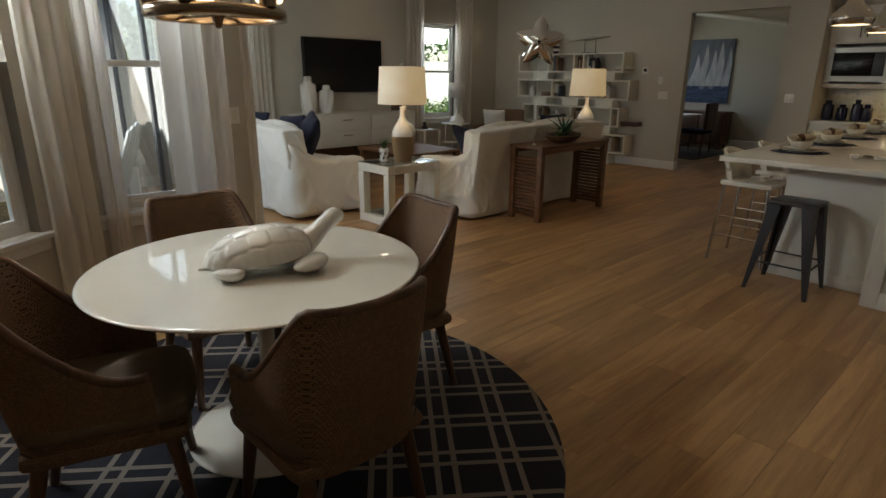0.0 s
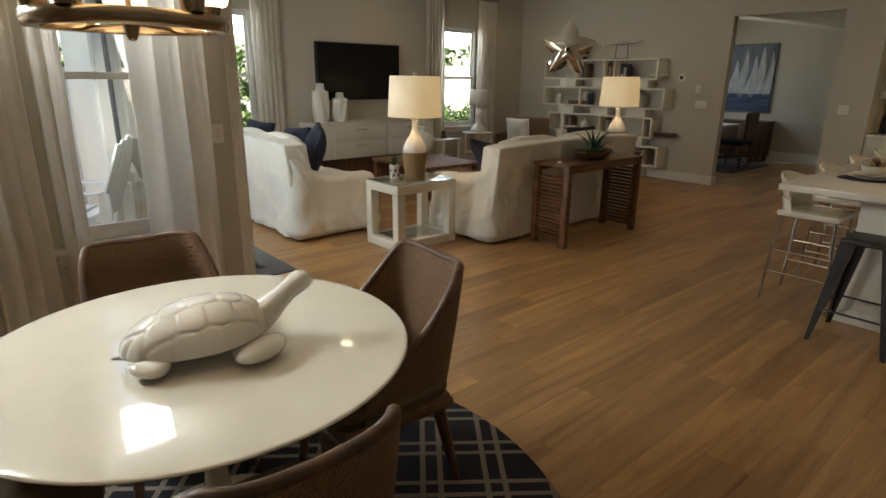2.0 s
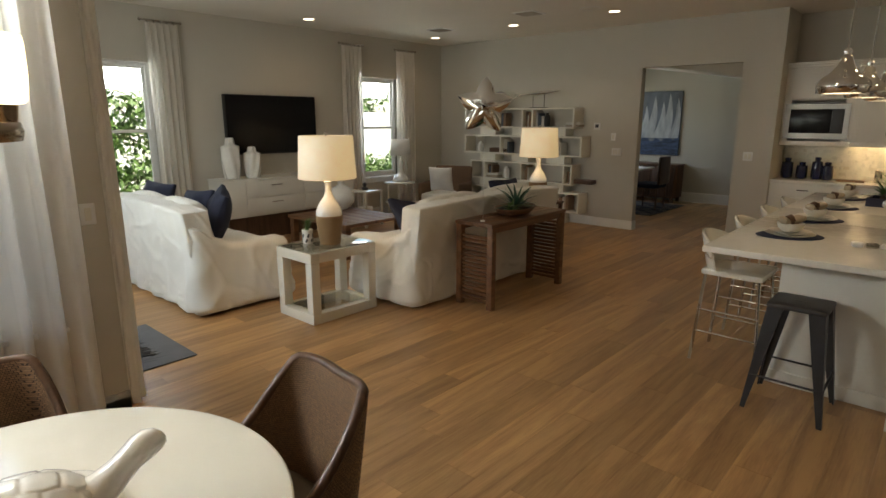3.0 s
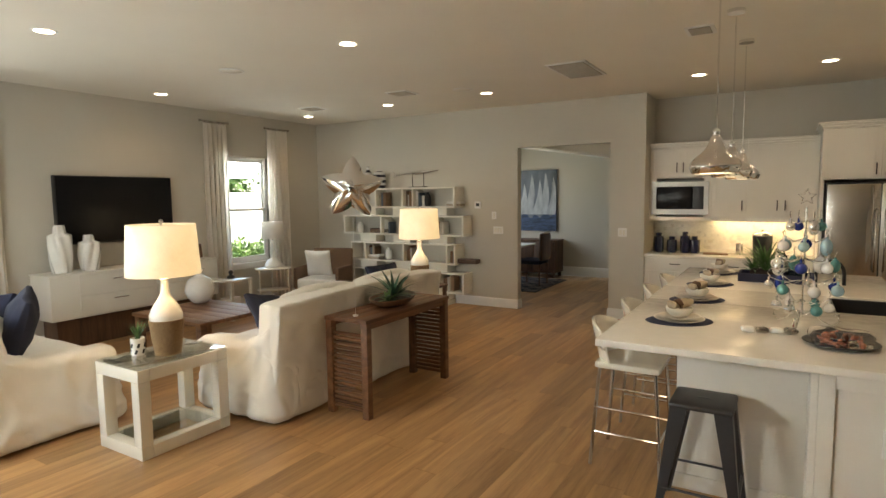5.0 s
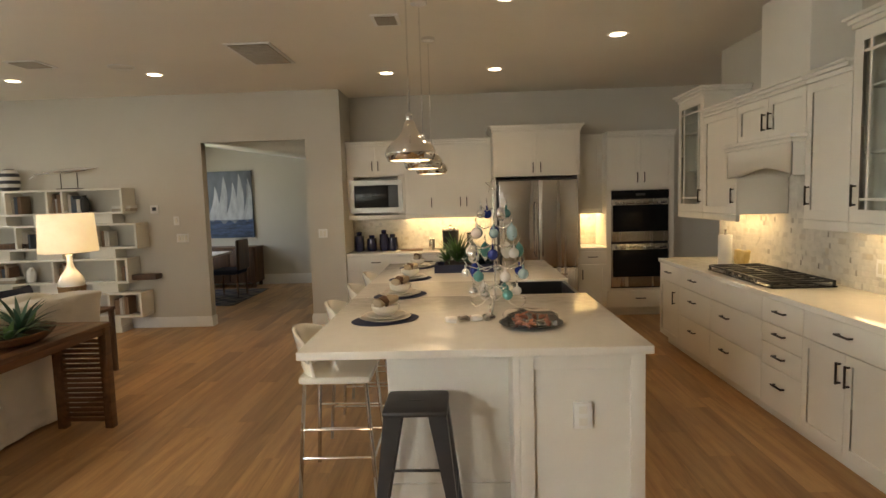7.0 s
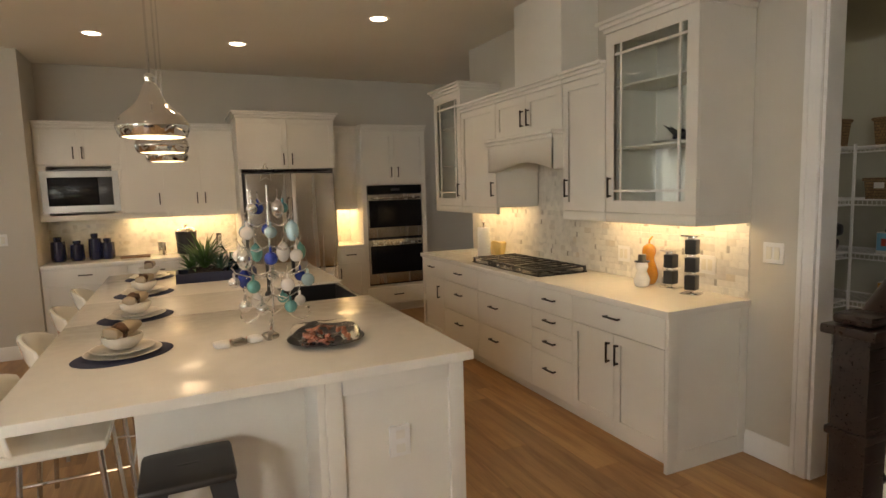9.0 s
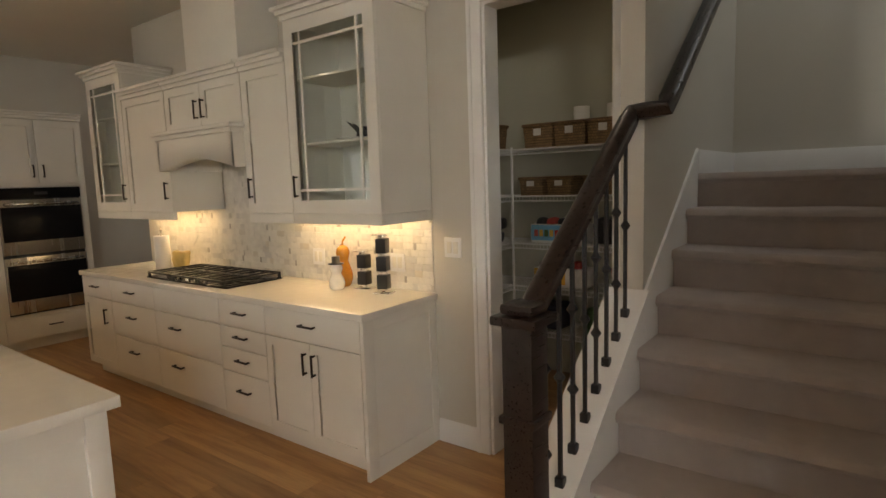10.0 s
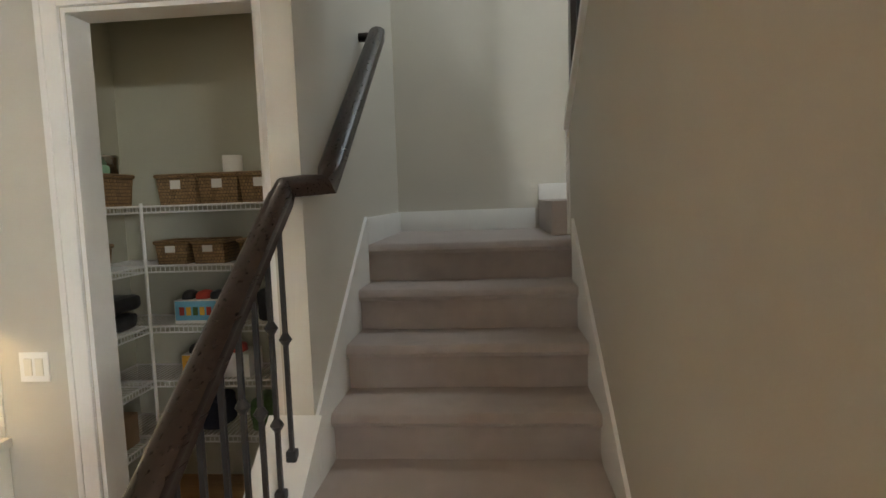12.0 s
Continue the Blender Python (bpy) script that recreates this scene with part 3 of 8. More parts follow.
sofa(pose(-4.22, 2.55, 0), 1.95, "white cotton slipcovered sofa with its back to the patio door")
sofa(pose(-1.99, 5.15, 0, 0, 0, 90), 2.34, "white cotton slipcovered sofa backing on to a wooden console")
pillow(pose(-3.56, 2.97, 0.83, -18, 8, -24), 0.50, NAVY, "large navy linen cushion on the white sofa")
pillow(pose(-3.92, 2.93, 0.82, -20, -4, 6), 0.46, NAVY, "navy linen cushion leaning in the sofa corner")
pillow(pose(-4.85, 2.93, 0.82, -20, 3, 12), 0.48, NAVY, "navy linen cushion on the white sofa")
pillow(pose(-2.43, 4.38, 0.72, -36, 12, 105), 0.50, NAVY, "navy linen cushion with white piping")
pillow(pose(-2.43, 5.95, 0.80, -22, 0, 84), 0.46, NAVY, "navy linen cushion at the sofa's far end")


def end_table(m):
    """A white cube frame of thick square members with a glass top and shelf."""
    t = thing("end_table", "white lacquered open cube end table with glass top", "table", m)
    s, h, k, b = 0.51, 0.615, 0.085, 0.006
    for x in (0, s - k):
        for y in (0, 0.70 - k):
            part("leg", cube(x, y, k, x + k, y + k, h - k, b), GLOSSWHITE, t)
    for z in (0, h - k):
        part("rail", cube(0, 0, z, s, k, z + k, b), GLOSSWHITE, t)
        part("rail", cube(0, 0.70 - k, z, s, 0.70, z + k, b), GLOSSWHITE, t)
        part("rail", cube(0, k, z, k, 0.70 - k, z + k, b), GLOSSWHITE, t)
        part("rail", cube(s - k, k, z, s, 0.70 - k, z + k, b), GLOSSWHITE, t)
    part("glass_top", cube(0.004, 0.004, h + 0.001, s - 0.004, 0.696, h + 0.011, 0.002), PANE, t, "clear glass top")
    part("glass_shelf", cube(k - 0.01, k - 0.01, k + 0.001, s - k + 0.01, 0.71 - k, k + 0.009), PANE, t, "clear glass lower shelf")
    return t


end_table(pose(-2.88, 3.14, 0, 0, 0, 0))


def table_lamp(m, label):
    t = thing("table_lamp", label, "lamp", m, "bottle table lamps")
    part("rope_base", lathe(bmesh.new(), smooth_profile([(0.0, 0.0), (0.085, 0.001), (0.09, 0.01), (0.105, 0.12), (0.118, 0.235), (0.116, 0.25), (0.10, 0.252)], 3)), WEAVE2, t, "brown rope-wrapped lower body")
    part("bottle", lathe(bmesh.new(), smooth_profile([(0.113, 0.251), (0.112, 0.29), (0.085, 0.35), (0.04, 0.42), (0.026, 0.48), (0.028, 0.53), (0.034, 0.545), (0.0, 0.55)], 5)), CERAMIC, t, "white ceramic bottle neck")
    part("stem", rod(bmesh.new(), (0, 0, 0.54), (0, 0, 0.64), 0.007), CHROME, t)
    sh = lathe(bmesh.new(), [(0.250, 0.575), (0.228, 0.935)], 40)
    shade_ = part("shade", sh, SHADE, t, "cream fabric drum shade, lit")
    so = shade_.modifiers.new("thickness", "SOLIDIFY")
    so.thickness = 0.003
    part("shade_ring", lathe(bmesh.new(), [(0.0, 0.915), (0.226, 0.915), (0.226, 0.920), (0.0, 0.920)], 32), WHITECLOTH, t)
    part("finial", lathe(bmesh.new(), smooth_profile([(0.006, 0.915), (0.008, 0.94), (0.017, 0.952), (0.012, 0.965), (0.0, 0.97)], 3), 12), CHROME, t, "small clear finial")
    c = Vector(m.translation)
    lamp("lamp_bulb", "POINT", 14, WARM, Matrix.Translation(c + Vector((0, 0, 0.74))), 0.06)
    return t


table_lamp(pose(-2.58, 3.50, 0.628), "bottle lamp of rope and white ceramic, lit, on the glass table")


# stool table behind the second sofa's far end carries the other lamp
side = thing("lamp_table", "small dark wooden table beside the sofa", "table", pose(-2.60, 6.86, 0))
part("tabletop", cube(-0.25, -0.25, 0.62, 0.25, 0.25, 0.65, 0.004), WALNUT, side)
for x in (-0.22, 0.22):
    for y in (-0.22, 0.22):
        part("leg", cube(x - 0.02, y - 0.02, 0, x + 0.02, y + 0.02, 0.62, 0.003), WALNUT, side)
table_lamp(pose(-2.60, 6.86, 0.652), "bottle lamp of rope and white ceramic, lit, behind the sofa")


def console():
    t = thing("console_table", "brown wooden console with slatted end panels behind the sofa", "table", pose(-1.915, 4.42, 0))
    w, l, h = 0.43, 1.25, 0.795
    for k in range(4):
        part("top_board", cube(k * w / 4 + 0.002, 0, h - 0.032, (k + 1) * w / 4 - 0.002, l, h, 0.003), TEAK, t)
    part("apron", cube(0.02, 0.03, h - 0.085, 0.045, l - 0.03, h - 0.033, 0.003), TEAK, t)
    part("apron", cube(w - 0.045, 0.03, h - 0.085, w - 0.02, l - 0.03, h - 0.033, 0.003), TEAK, t)
    for y in (0.01, l - 0.07):
        for x in (0.005, w - 0.065):
            part("leg", cube(x, y, 0, x + 0.06, y + 0.06, h - 0.033, 0.004), TEAK, t)
        n = 17
        for k in range(n):
            z = 0.05 + k * (h - 0.16) / n
            bm = cube(0.066, -0.010, -0.012, w - 0.066, 0.010, 0.012, 0.002)
            bmesh.ops.rotate(bm, cent=(0, 0, 0), matrix=Matrix.Rotation(radians(24), 3, "X"), verts=bm.verts)
            for v in bm.verts:
                v.co += Vector((0, y + 0.03, z + 0.012))
            part("slat", bm, TEAKX, t)
    return t


console()

# star balloon tied to the console
bal = thing("balloon", "silver foil star balloon on a white string", "balloon", pose(-1.67, 4.52, 0.796))
bm = bmesh.new()
N, rings = 120, []
R0 = 0.25
for side_ in (1, -1):
    rows = []
    for j in range(9):
        s = j / 8
        row = []
        for k in range(N):
            a = 2 * math.pi * k / N
            c = abs(((a / (2 * math.pi) * 5) % 1) - 0.5) * 2
            rr = R0 * (0.56 + 0.44 * c ** 1.25) * s
            th = 0.135 * (1 - s ** 2.0) * (0.75 + 0.25 * (1 - c)) + 0.006 * math.sin(k * 3.1) * s * (1 - s)
            row.append(bm.verts.new((rr * math.sin(a), side_ * th, rr * math.cos(a))))
        rows.append(row)
    for a_, b_ in zip(rows, rows[1:]):
        for k in range(N):
            f = (a_[k], b_[k], b_[(k + 1) % N], a_[(k + 1) % N])
            bm.faces.new(f if side_ > 0 else f[::-1])
bmesh.ops.remove_doubles(bm, verts=bm.verts, dist=0.0012)
bmesh.ops.recalc_face_normals(bm, faces=bm.faces)
bmesh.ops.transform(bm, matrix=pose(0, 0, 1.01, 0, 3, 38), verts=bm.verts)
part("foil", bm, CHROME, bal, "inflated silver foil star")
tube([(0, 0, 0.012), (0.004, 0, 0.4), (0.0, 0, 0.80)], 0.0022, WHITECLOTH, "string", bal)
part("weight", lathe(bmesh.new(), [(0, 0), (0.022, 0), (0.022, 0.012), (0, 0.014)], 12), WHITECLOTH, bal)


def leaf_bm(bm, m, length, width, droop, seg=6, curl=0.15):
    rows = []
    for i in range(seg + 1):
        u = i / seg
        w = width * math.sin(math.pi * min(1, 0.12 + 0.88 * u)) ** 0.7 * (1 - u) ** 0.25 + 0.0006
        z = length * u
        y = droop * u * u * length
        rows.append([bm.verts.new(m @ Vector((-w, y - curl * w, z * (1 - 0.3 * droop * u)))), bm.verts.new(m @ Vector((0, y, z * (1 - 0.3 * droop * u)))), bm.verts.new(m @ Vector((w, y - curl * w, z * (1 - 0.3 * droop * u))))])
    for a, b in zip(rows, rows[1:]):
        for k in (0, 1):
            bm.faces.new((a[k], a[k + 1], b[k + 1], b[k]))


def rosette(parent, n, length, width, material, rng, base=(0, 0, 0), spread=(8, 75), droop=0.35):
    for k in range(n):
        bm = bmesh.new()
        tilt = spread[0] + (spread[1] - spread[0]) * (k / n) ** 0.8
        m = Matrix.Translation(base) @ pose(0, 0, 0, 0, 0, k * 137.5 + rng.uniform(-15, 15)) @ pose(0, 0, 0, -tilt, 0, 0)
        leaf_bm(bm, m, length * rng.uniform(0.7, 1.1), width, droop)
        part("leaf", bm, material, parent)


bowl = thing("planter_bowl", "spiky green succulent in a carved brown wooden bowl", "plant", pose(-1.68, 5.04, 0.796, 0, 0, 12))
bm = lathe(bmesh.new(), smooth_profile([(0.0, 0.0), (0.08, 0.002), (0.14, 0.03), (0.175, 0.075), (0.165, 0.08), (0.12, 0.05), (0.0, 0.045)], 4), 30)
for v in bm.verts:
    v.co.y *= 1.7
part("bowl", bm, TEAK, bowl)
bm = lathe(bmesh.new(), [(0.0, 0.066), (0.12, 0.064), (0.15, 0.058)], 20)
for v in bm.verts:
    v.co.y *= 1.6
part("moss", bm, SOIL, bowl)
rng = random.Random(4)
rosette(bowl, 34, 0.34, 0.016, SUCCULENT, rng, (0, 0.02, 0.06))
rosette(bowl, 12, 0.15, 0.02, LEAF, rng, (0.02, -0.15, 0.06), (20, 80))
rosette(bowl, 12, 0.15, 0.02, LEAF, rng, (-0.02, 0.17, 0.06), (20, 80))

tin = thing("potted_grass", "small green grass in a patterned white pot", "plant", pose(-2.72, 3.36, 0.628))
part("pot", lathe(bmesh.new(), smooth_profile([(0.0, 0.0), (0.045, 0.001), (0.047, 0.06), (0.05, 0.12), (0.044, 0.121), (0.042, 0.10), (0.0, 0.10)], 3), 20), CERAMIC, tin)
for k in range(6):
    a = k * math.pi / 3
    for z in (0.03, 0.075):
        part("pattern_mark", cube(-0.008, -0.002, -0.016, 0.008, 0.002, 0.016, 0.001), BLACK, tin).matrix_local = Matrix.Translation((0.0475 * math.cos(a + z * 8), 0.0475 * math.sin(a + z * 8), z)) @ pose(0, 0, 0, 0, 20, math.degrees(a + z * 8) + 90)
rosette(tin, 40, 0.16, 0.004, LEAF, rng, (0, 0, 0.09), (2, 28), 0.2)

# television, media chest and what stands on it
tv = thing("television", "large black flat television on the wall", "television", pose(XW, 4.50, 1.20, 0, 0, 90))
part("casing", cube(0, -0.075, 0, 1.50, -0.004, 0.84, 0.006), BLACK, tv)
part("screen", cube(0.012, -0.0785, 0.02, 1.488, -0.0755, 0.828), BLACKGLASS, tv, "dark glossy screen")

med = thing("media_chest", "low off-white media chest of drawers with a dark shade block beneath", "chest", pose(XW, 4.20, 0, 0, 0, 90))
part("body", cube(0, -0.46, 0.36, 2.20, -0.004, 0.865, 0.006), CAB, med)
part("top", cube(-0.012, -0.475, 0.866, 2.212, -0.004, 0.89, 0.005), CAB, med)
# the shade under the chest, put in as a dark walnut block
part("plinth", cube(0.10, -0.34, 0.0, 2.10, -0.02, 0.359), WALNUT, med, "dark recessed block in place of the shade below")
for k in range(2):
    for z0, z1 in ((0.385, 0.615), (0.63, 0.855)):
        x0 = 0.31 + k * 0.95
        d = part("drawer", cube(x0, -0.478, z0, x0 + 0.935, -0.461, z1, 0.003), CAB, med)
        part("handle", cube(x0 + 0.38, -0.496, z1 - 0.075, x0 + 0.56, -0.479, z1 - 0.06, 0.004), CHROME, d, "chrome bar pull")


def vase(m, h, r, twist, label):
    t = thing("vase", label, "vase", m, "carved white vases")
    bm = bmesh.new()
    rings = []
    for i in range(25):
        u = i / 24
        rr = r * (0.55 + 0.45 * math.sin(math.pi * (0.12 + 0.70 * u)) if u < 0.8 else 0.42 + 0.55 * (1 - u)) * (1.0 if u < 0.97 else 0.9)
        rings.append([bm.verts.new(((rr * (1 + 0.10 * math.cos(6 * a + twist * u * 5))) * math.cos(a), (rr * (1 + 0.10 * math.cos(6 * a + twist * u * 5))) * math.sin(a), h * u)) for a in [2 * math.pi * k / 48 for k in range(48)]])
    for a, b in zip(rings, rings[1:]):
        for k in range(48):
            bm.faces.new((a[k], a[(k + 1) % 48], b[(k + 1) % 48], b[k]))
    bm.faces.new(rings[0][::-1])
    part("body", bm, CERAMIC, t)
    # the hollow's darkness is a plug in the dark soil colour
    part("mouth", lathe(bmesh.new(), [(0.42 * r, h - 0.02), (0.2 * r, h - 0.05), (0, h - 0.05)], 20), SOIL, t)
    return t


vase(pose(-6.04, 4.44, 0.891), 0.56, 0.125, 1.0, "tall white vase with spiral ridges")
vase(pose(-6.02, 4.75, 0.891), 0.43, 0.12, -1.0, "shorter white vase with spiral ridges")
single("photo_frame", cube(-0.015, 0, 0, 0.015, 0.26, 0.20, 0.003), WALNUT, "small dark wooden picture frame on the chest", "frame", pose(-6.02, 6.05, 0.891, 0, -8, 0))
jug = single("vase", lathe(bmesh.new(), smooth_profile([(0.0, 0.0), (0.10, 0.002), (0.19, 0.12), (0.205, 0.22), (0.15, 0.34), (0.06, 0.40), (0.055, 0.46), (0.075, 0.49), (0.06, 0.488), (0.0, 0.44)], 5), 32), CERAMIC, "round white ceramic jug on the coffee table", "vase", pose(-5.05, 5.55, 0.441) @ Matrix.Scale(0.86, 4))


# ---- kitchen ----
def front(parent, name, x0, z0, x1, z1, y=0.0, rail=0.06, handle=None, glazed=False):
    """A shaker front on the plane y, facing -y; handle: (x, z, 'h' or 'v')."""
    g = 0.002
    x0, x1, z0, z1 = x0 + g, x1 - g, z0 + g, z1 - g
    bm = bmesh.new()
    if rail and z1 - z0 > 2.6 * rail:
        box(bm, x0, y - 0.020, z0, x0 + rail, y, z1)
        box(bm, x1 - rail, y - 0.020, z0, x1, y, z1)
        box(bm, x0 + rail, y - 0.020, z0, x1 - rail, y, z0 + rail)
        box(bm, x0 + rail, y - 0.020, z1 - rail, x1 - rail, y, z1)
        if not glazed:
            box(bm, x0 + rail, y - 0.010, z0 + rail, x1 - rail, y, z1 - rail)
        bmesh.ops.remove_doubles(bm, verts=bm.verts, dist=1e-5)
    else:
        box(bm, x0, y - 0.020, z0, x1, y, z1, 0.002)
    d = part(name, bm, CAB, parent)
    if glazed:
        a, b, c, e = x0 + rail, x1 - rail, z0 + rail, z1 - rail
        for x in (a + 0.055, b - 0.055):
            part("glazing_bar", cube(x - 0.007, y - 0.016, c, x + 0.007, y - 0.004, e), CAB, d)
        for z in (c + 0.06, e - 0.06):
            part("glazing_bar", cube(a, y - 0.017, z - 0.007, b, y - 0.003, z + 0.007), CAB, d)
        p = part("pane", cube(a, y - 0.011, c, b, y - 0.008, e), PANE, d, "clear glass")
        p.visible_shadow = False
    if handle:
        hx, hz, way = handle
        hb = bmesh.new()
        if way == "h":
            box(hb, hx - 0.065, y - 0.052, hz - 0.006, hx + 0.065, y - 0.042, hz + 0.006, 0.003)
            for s in (-0.055, 0.055):
                box(hb, hx + s - 0.005, y - 0.043, hz - 0.005, hx + s + 0.005, y - 0.019, hz + 0.005)
        else:
            box(hb, hx - 0.006, y - 0.052, hz - 0.065, hx + 0.006, y - 0.042, hz + 0.065, 0.003)
            for s in (-0.055, 0.055):
                box(hb, hx - 0.005, y - 0.043, hz + s - 0.005, hx + 0.005, y - 0.019, hz + s + 0.005)
        part("handle", hb, BRONZE, d, "dark bronze bar pull")
    return d


def crown(parent, x0, x1, y0, y1, z, ends=(True, True)):
    """A stepped crown moulding round the top of a cupboard; the front at y0."""
    bm = bmesh.new()
    for k, (o, a, b) in enumerate(((0.012, 0.0, 0.03), (0.030, 0.03, 0.055), (0.050, 0.055, 0.075))):
        box(bm, x0 - (o if ends[0] else 0), y0 - o, z + a, x1 + (o if ends[1] else 0), y1, z + b, 0.004)
    part("crown", bm, CAB, parent)


def base_cab(m, w, d, label, fronts, h=0.879):
    t = thing("base_cabinet", label, "cabinet", m, "white base cabinets")
    part("body", cube(0, 0, 0.10, w, d, h, 0.001), CAB, t)
    part("plinth", cube(0, 0.07, 0, w, d, 0.10), CAB, t, "recessed toe kick")
    for f in fronts:
        front(t, *f)
    return t


def upper_cab(m, w, d, z0, z1, label, fronts, crowned=True, ends=(False, False), rail=0.06):
    t = thing("wall_cabinet", label, "cabinet", m, "white wall cabinets")
    part("body", cube(0, 0, z0, w, d, z1, 0.001), CAB, t)
    if rail:
        part("light_rail", cube(0, -0.021, z0 - rail, w, 0.012, z0 - 0.001, 0.004), CAB, t)
    for f in fronts:
        front(t, *f)
    if crowned:
        crown(t, 0, w, -0.02, d, z1, ends)
    return t


# island
isl = thing("kitchen_island", "white panelled kitchen island with dark apron sink", "island", pose(0, 0, 0))
IX0, IX1, IY0, IY1, CT = 0.33, 2.03, 4.225, 7.85, 0.92
part("seating_side", cube(0.72, 4.56, 0, 1.40, 7.70, CT - 0.041, 0.002), CAB, isl, "smooth white knee wall")
part("cabinet_side", wall_run("y", 4.30, 7.74, 1.402, 1.985, 0.10, CT - 0.041, [(5.70, 6.40, 0.65, 1.0)]), CAB, isl)
part("plinth", cube(1.402, 4.36, 0, 1.93, 7.70, 0.10), CAB, isl)
for a in ((1.402, 1.47), (1.935, 2.005)):
    part("stile", cube(a[0], 4.278, 0.0, a[1], 4.299, CT - 0.041, 0.003), CAB, isl)
for a in ((0.0, 0.12), (CT - 0.12, CT - 0.041)):
    part("rail", cube(1.4705, 4.278, a[0], 1.9345, 4.299, a[1], 0.003), CAB, isl)
part("pilaster", cube(1.37, 4.285, 0, 1.401, 4.555, CT - 0.041, 0.003), CAB, isl)
part("baseboard", cube(0.70, 4.545, 0, 1.369, 4.559, 0.09, 0.004), CAB, isl)
for k, (y0, y1) in enumerate(((4.36, 5.02), (5.02, 5.68), (6.42, 7.06), (7.06, 7.70))):
    bm = cube(1.986, y0 + 0.003, 0.12, 2.005, y1 - 0.003, CT - 0.06, 0.003)
    part("door", bm, CAB, isl)
part("outlet_plate", cube(1.66, 4.2985 - 0.02, 0.50, 1.75, 4.2985, 0.63, 0.003), TRIM, isl, "white double socket")
for z in (0.535, 0.595):
    part("socket", cube(1.685, 4.276, z - 0.018, 1.725, 4.278, z + 0.018, 0.001), CAB, isl)
sink = thing("apron_sink", "dark composite apron sink set in the island", "sink", pose(1.53, 5.70, 0))
bm = bmesh.new()
box(bm, 0, 0, 0.66, 0.03, 0.70, 0.905)
box(bm, 0.03, 0, 0.66, 0.47, 0.03, 0.905)
box(bm, 0.03, 0.67, 0.66, 0.47, 0.70, 0.905)
box(bm, 0.44, 0.03, 0.66, 0.47, 0.67, 0.905)
box(bm, 0.03, 0.03, 0.66, 0.44, 0.67, 0.68)
part("basin", bm, BLACK, sink)
part("drain", lathe(bmesh.new(), [(0, 0.683), (0.045, 0.683), (0.045, 0.681)], 16, Matrix.Translation((0.23, 0.35, 0))), STEEL, sink)
fau = thing("faucet", "dark bronze gooseneck kitchen faucet", "faucet", pose(1.44, 6.05, CT))
tube([(0, 0, 0), (0, 0, 0.22)] + [(0.085 - 0.085 * math.cos(a), 0, 0.22 + 0.10 * math.sin(a)) for a in [math.pi * k / 8 for k in range(1, 8)]] + [(0.17, 0, 0.22), (0.172, 0, 0.14)], 0.013, BLACK, "spout", fau, 10)
part("foot", lathe(bmesh.new(), [(0, 0), (0.028, 0), (0.028, 0.012), (0.018, 0.03), (0.0, 0.03)], 16), BLACK, fau)
tube([(0, -0.02, 0.07), (0, -0.06, 0.085), (0.0, -0.10, 0.13)], 0.007, BLACK, "lever", fau, 8)
top = bmesh.new()
box(top, IX0, IY0, CT - 0.04, IX1, 5.70, CT, 0.005)
box(top, IX0, 6.40, CT - 0.04, IX1, IY1, CT, 0.005)
box(top, IX0, 5.70, CT - 0.04, 1.53, 6.40, CT)
single("worktop", top, QUARTZ, "glossy white quartz island worktop", "worktop")


# run along the range wall: local x goes towards the stairs
def rangewall(y, z=0, x=3.285):
    return pose(x, y, z, 0, 0, -90)


Y0, Y1 = 4.345, 7.75
base_cab(rangewall(Y1), 0.53, 0.60, "white base cabinet with one drawer over a door", [("drawer", 0, 0.70, 0.53, 0.875, 0, 0, (0.265, 0.80, "h")), ("door", 0, 0.11, 0.53, 0.70, 0, 0.055, (0.43, 0.56, "v"))], 0.879)
base_cab(rangewall(7.22), 0.71, 0.60, "white base cabinet of three drawers", [("drawer", 0, 0.70, 0.71, 0.875, 0, 0, (0.355, 0.80, "h")), ("drawer", 0, 0.42, 0.71, 0.70, 0, 0, (0.355, 0.60, "h")), ("drawer", 0, 0.11, 0.71, 0.42, 0, 0, (0.355, 0.32, "h"))], 0.879)
base_cab(rangewall(6.51), 0.85, 0.60, "wide white drawer cabinet under the cooktop", [("drawer", 0, 0.70, 0.85, 0.875, 0, 0, None), ("drawer", 0, 0.42, 0.85, 0.70, 0, 0, (0.30, 0.60, "h")), ("drawer", 0, 0.11, 0.85, 0.42, 0, 0, (0.30, 0.32, "h"))], 0.879)
base_cab(rangewall(5.66), 0.49, 0.60, "white base cabinet of four drawers", [("drawer", 0, 0.70, 0.49, 0.875, 0, 0, (0.245, 0.80, "h")), ("drawer", 0, 0.56, 0.49, 0.70, 0, 0, (0.245, 0.645, "h")), ("drawer", 0, 0.40, 0.49, 0.56, 0, 0, (0.245, 0.49, "h")), ("drawer", 0, 0.11, 0.49, 0.40, 0, 0, (0.245, 0.29, "h"))], 0.879)
last = base_cab(rangewall(5.17), 0.805, 0.60, "white base cabinet with drawer and double doors", [("drawer", 0, 0.70, 0.805, 0.875, 0, 0, (0.40, 0.80, "h")), ("door", 0, 0.11, 0.4025, 0.70, 0, 0.055, (0.365, 0.58, "v")), ("door", 0.4025, 0.11, 0.805, 0.70, 0, 0.055, (0.44, 0.58, "v"))], 0.879)
panel = part("end_panel", cube(0.807, -0.018, 0, 0.822, 0.60, 0.878, 0.002), CAB, last)
for a in ((-0.018, 0.06), (0.54, 0.60)):
    part("stile", cube(0.8225, a[0], 0.0, 0.830, a[1], 0.878, 0.001), CAB, panel)
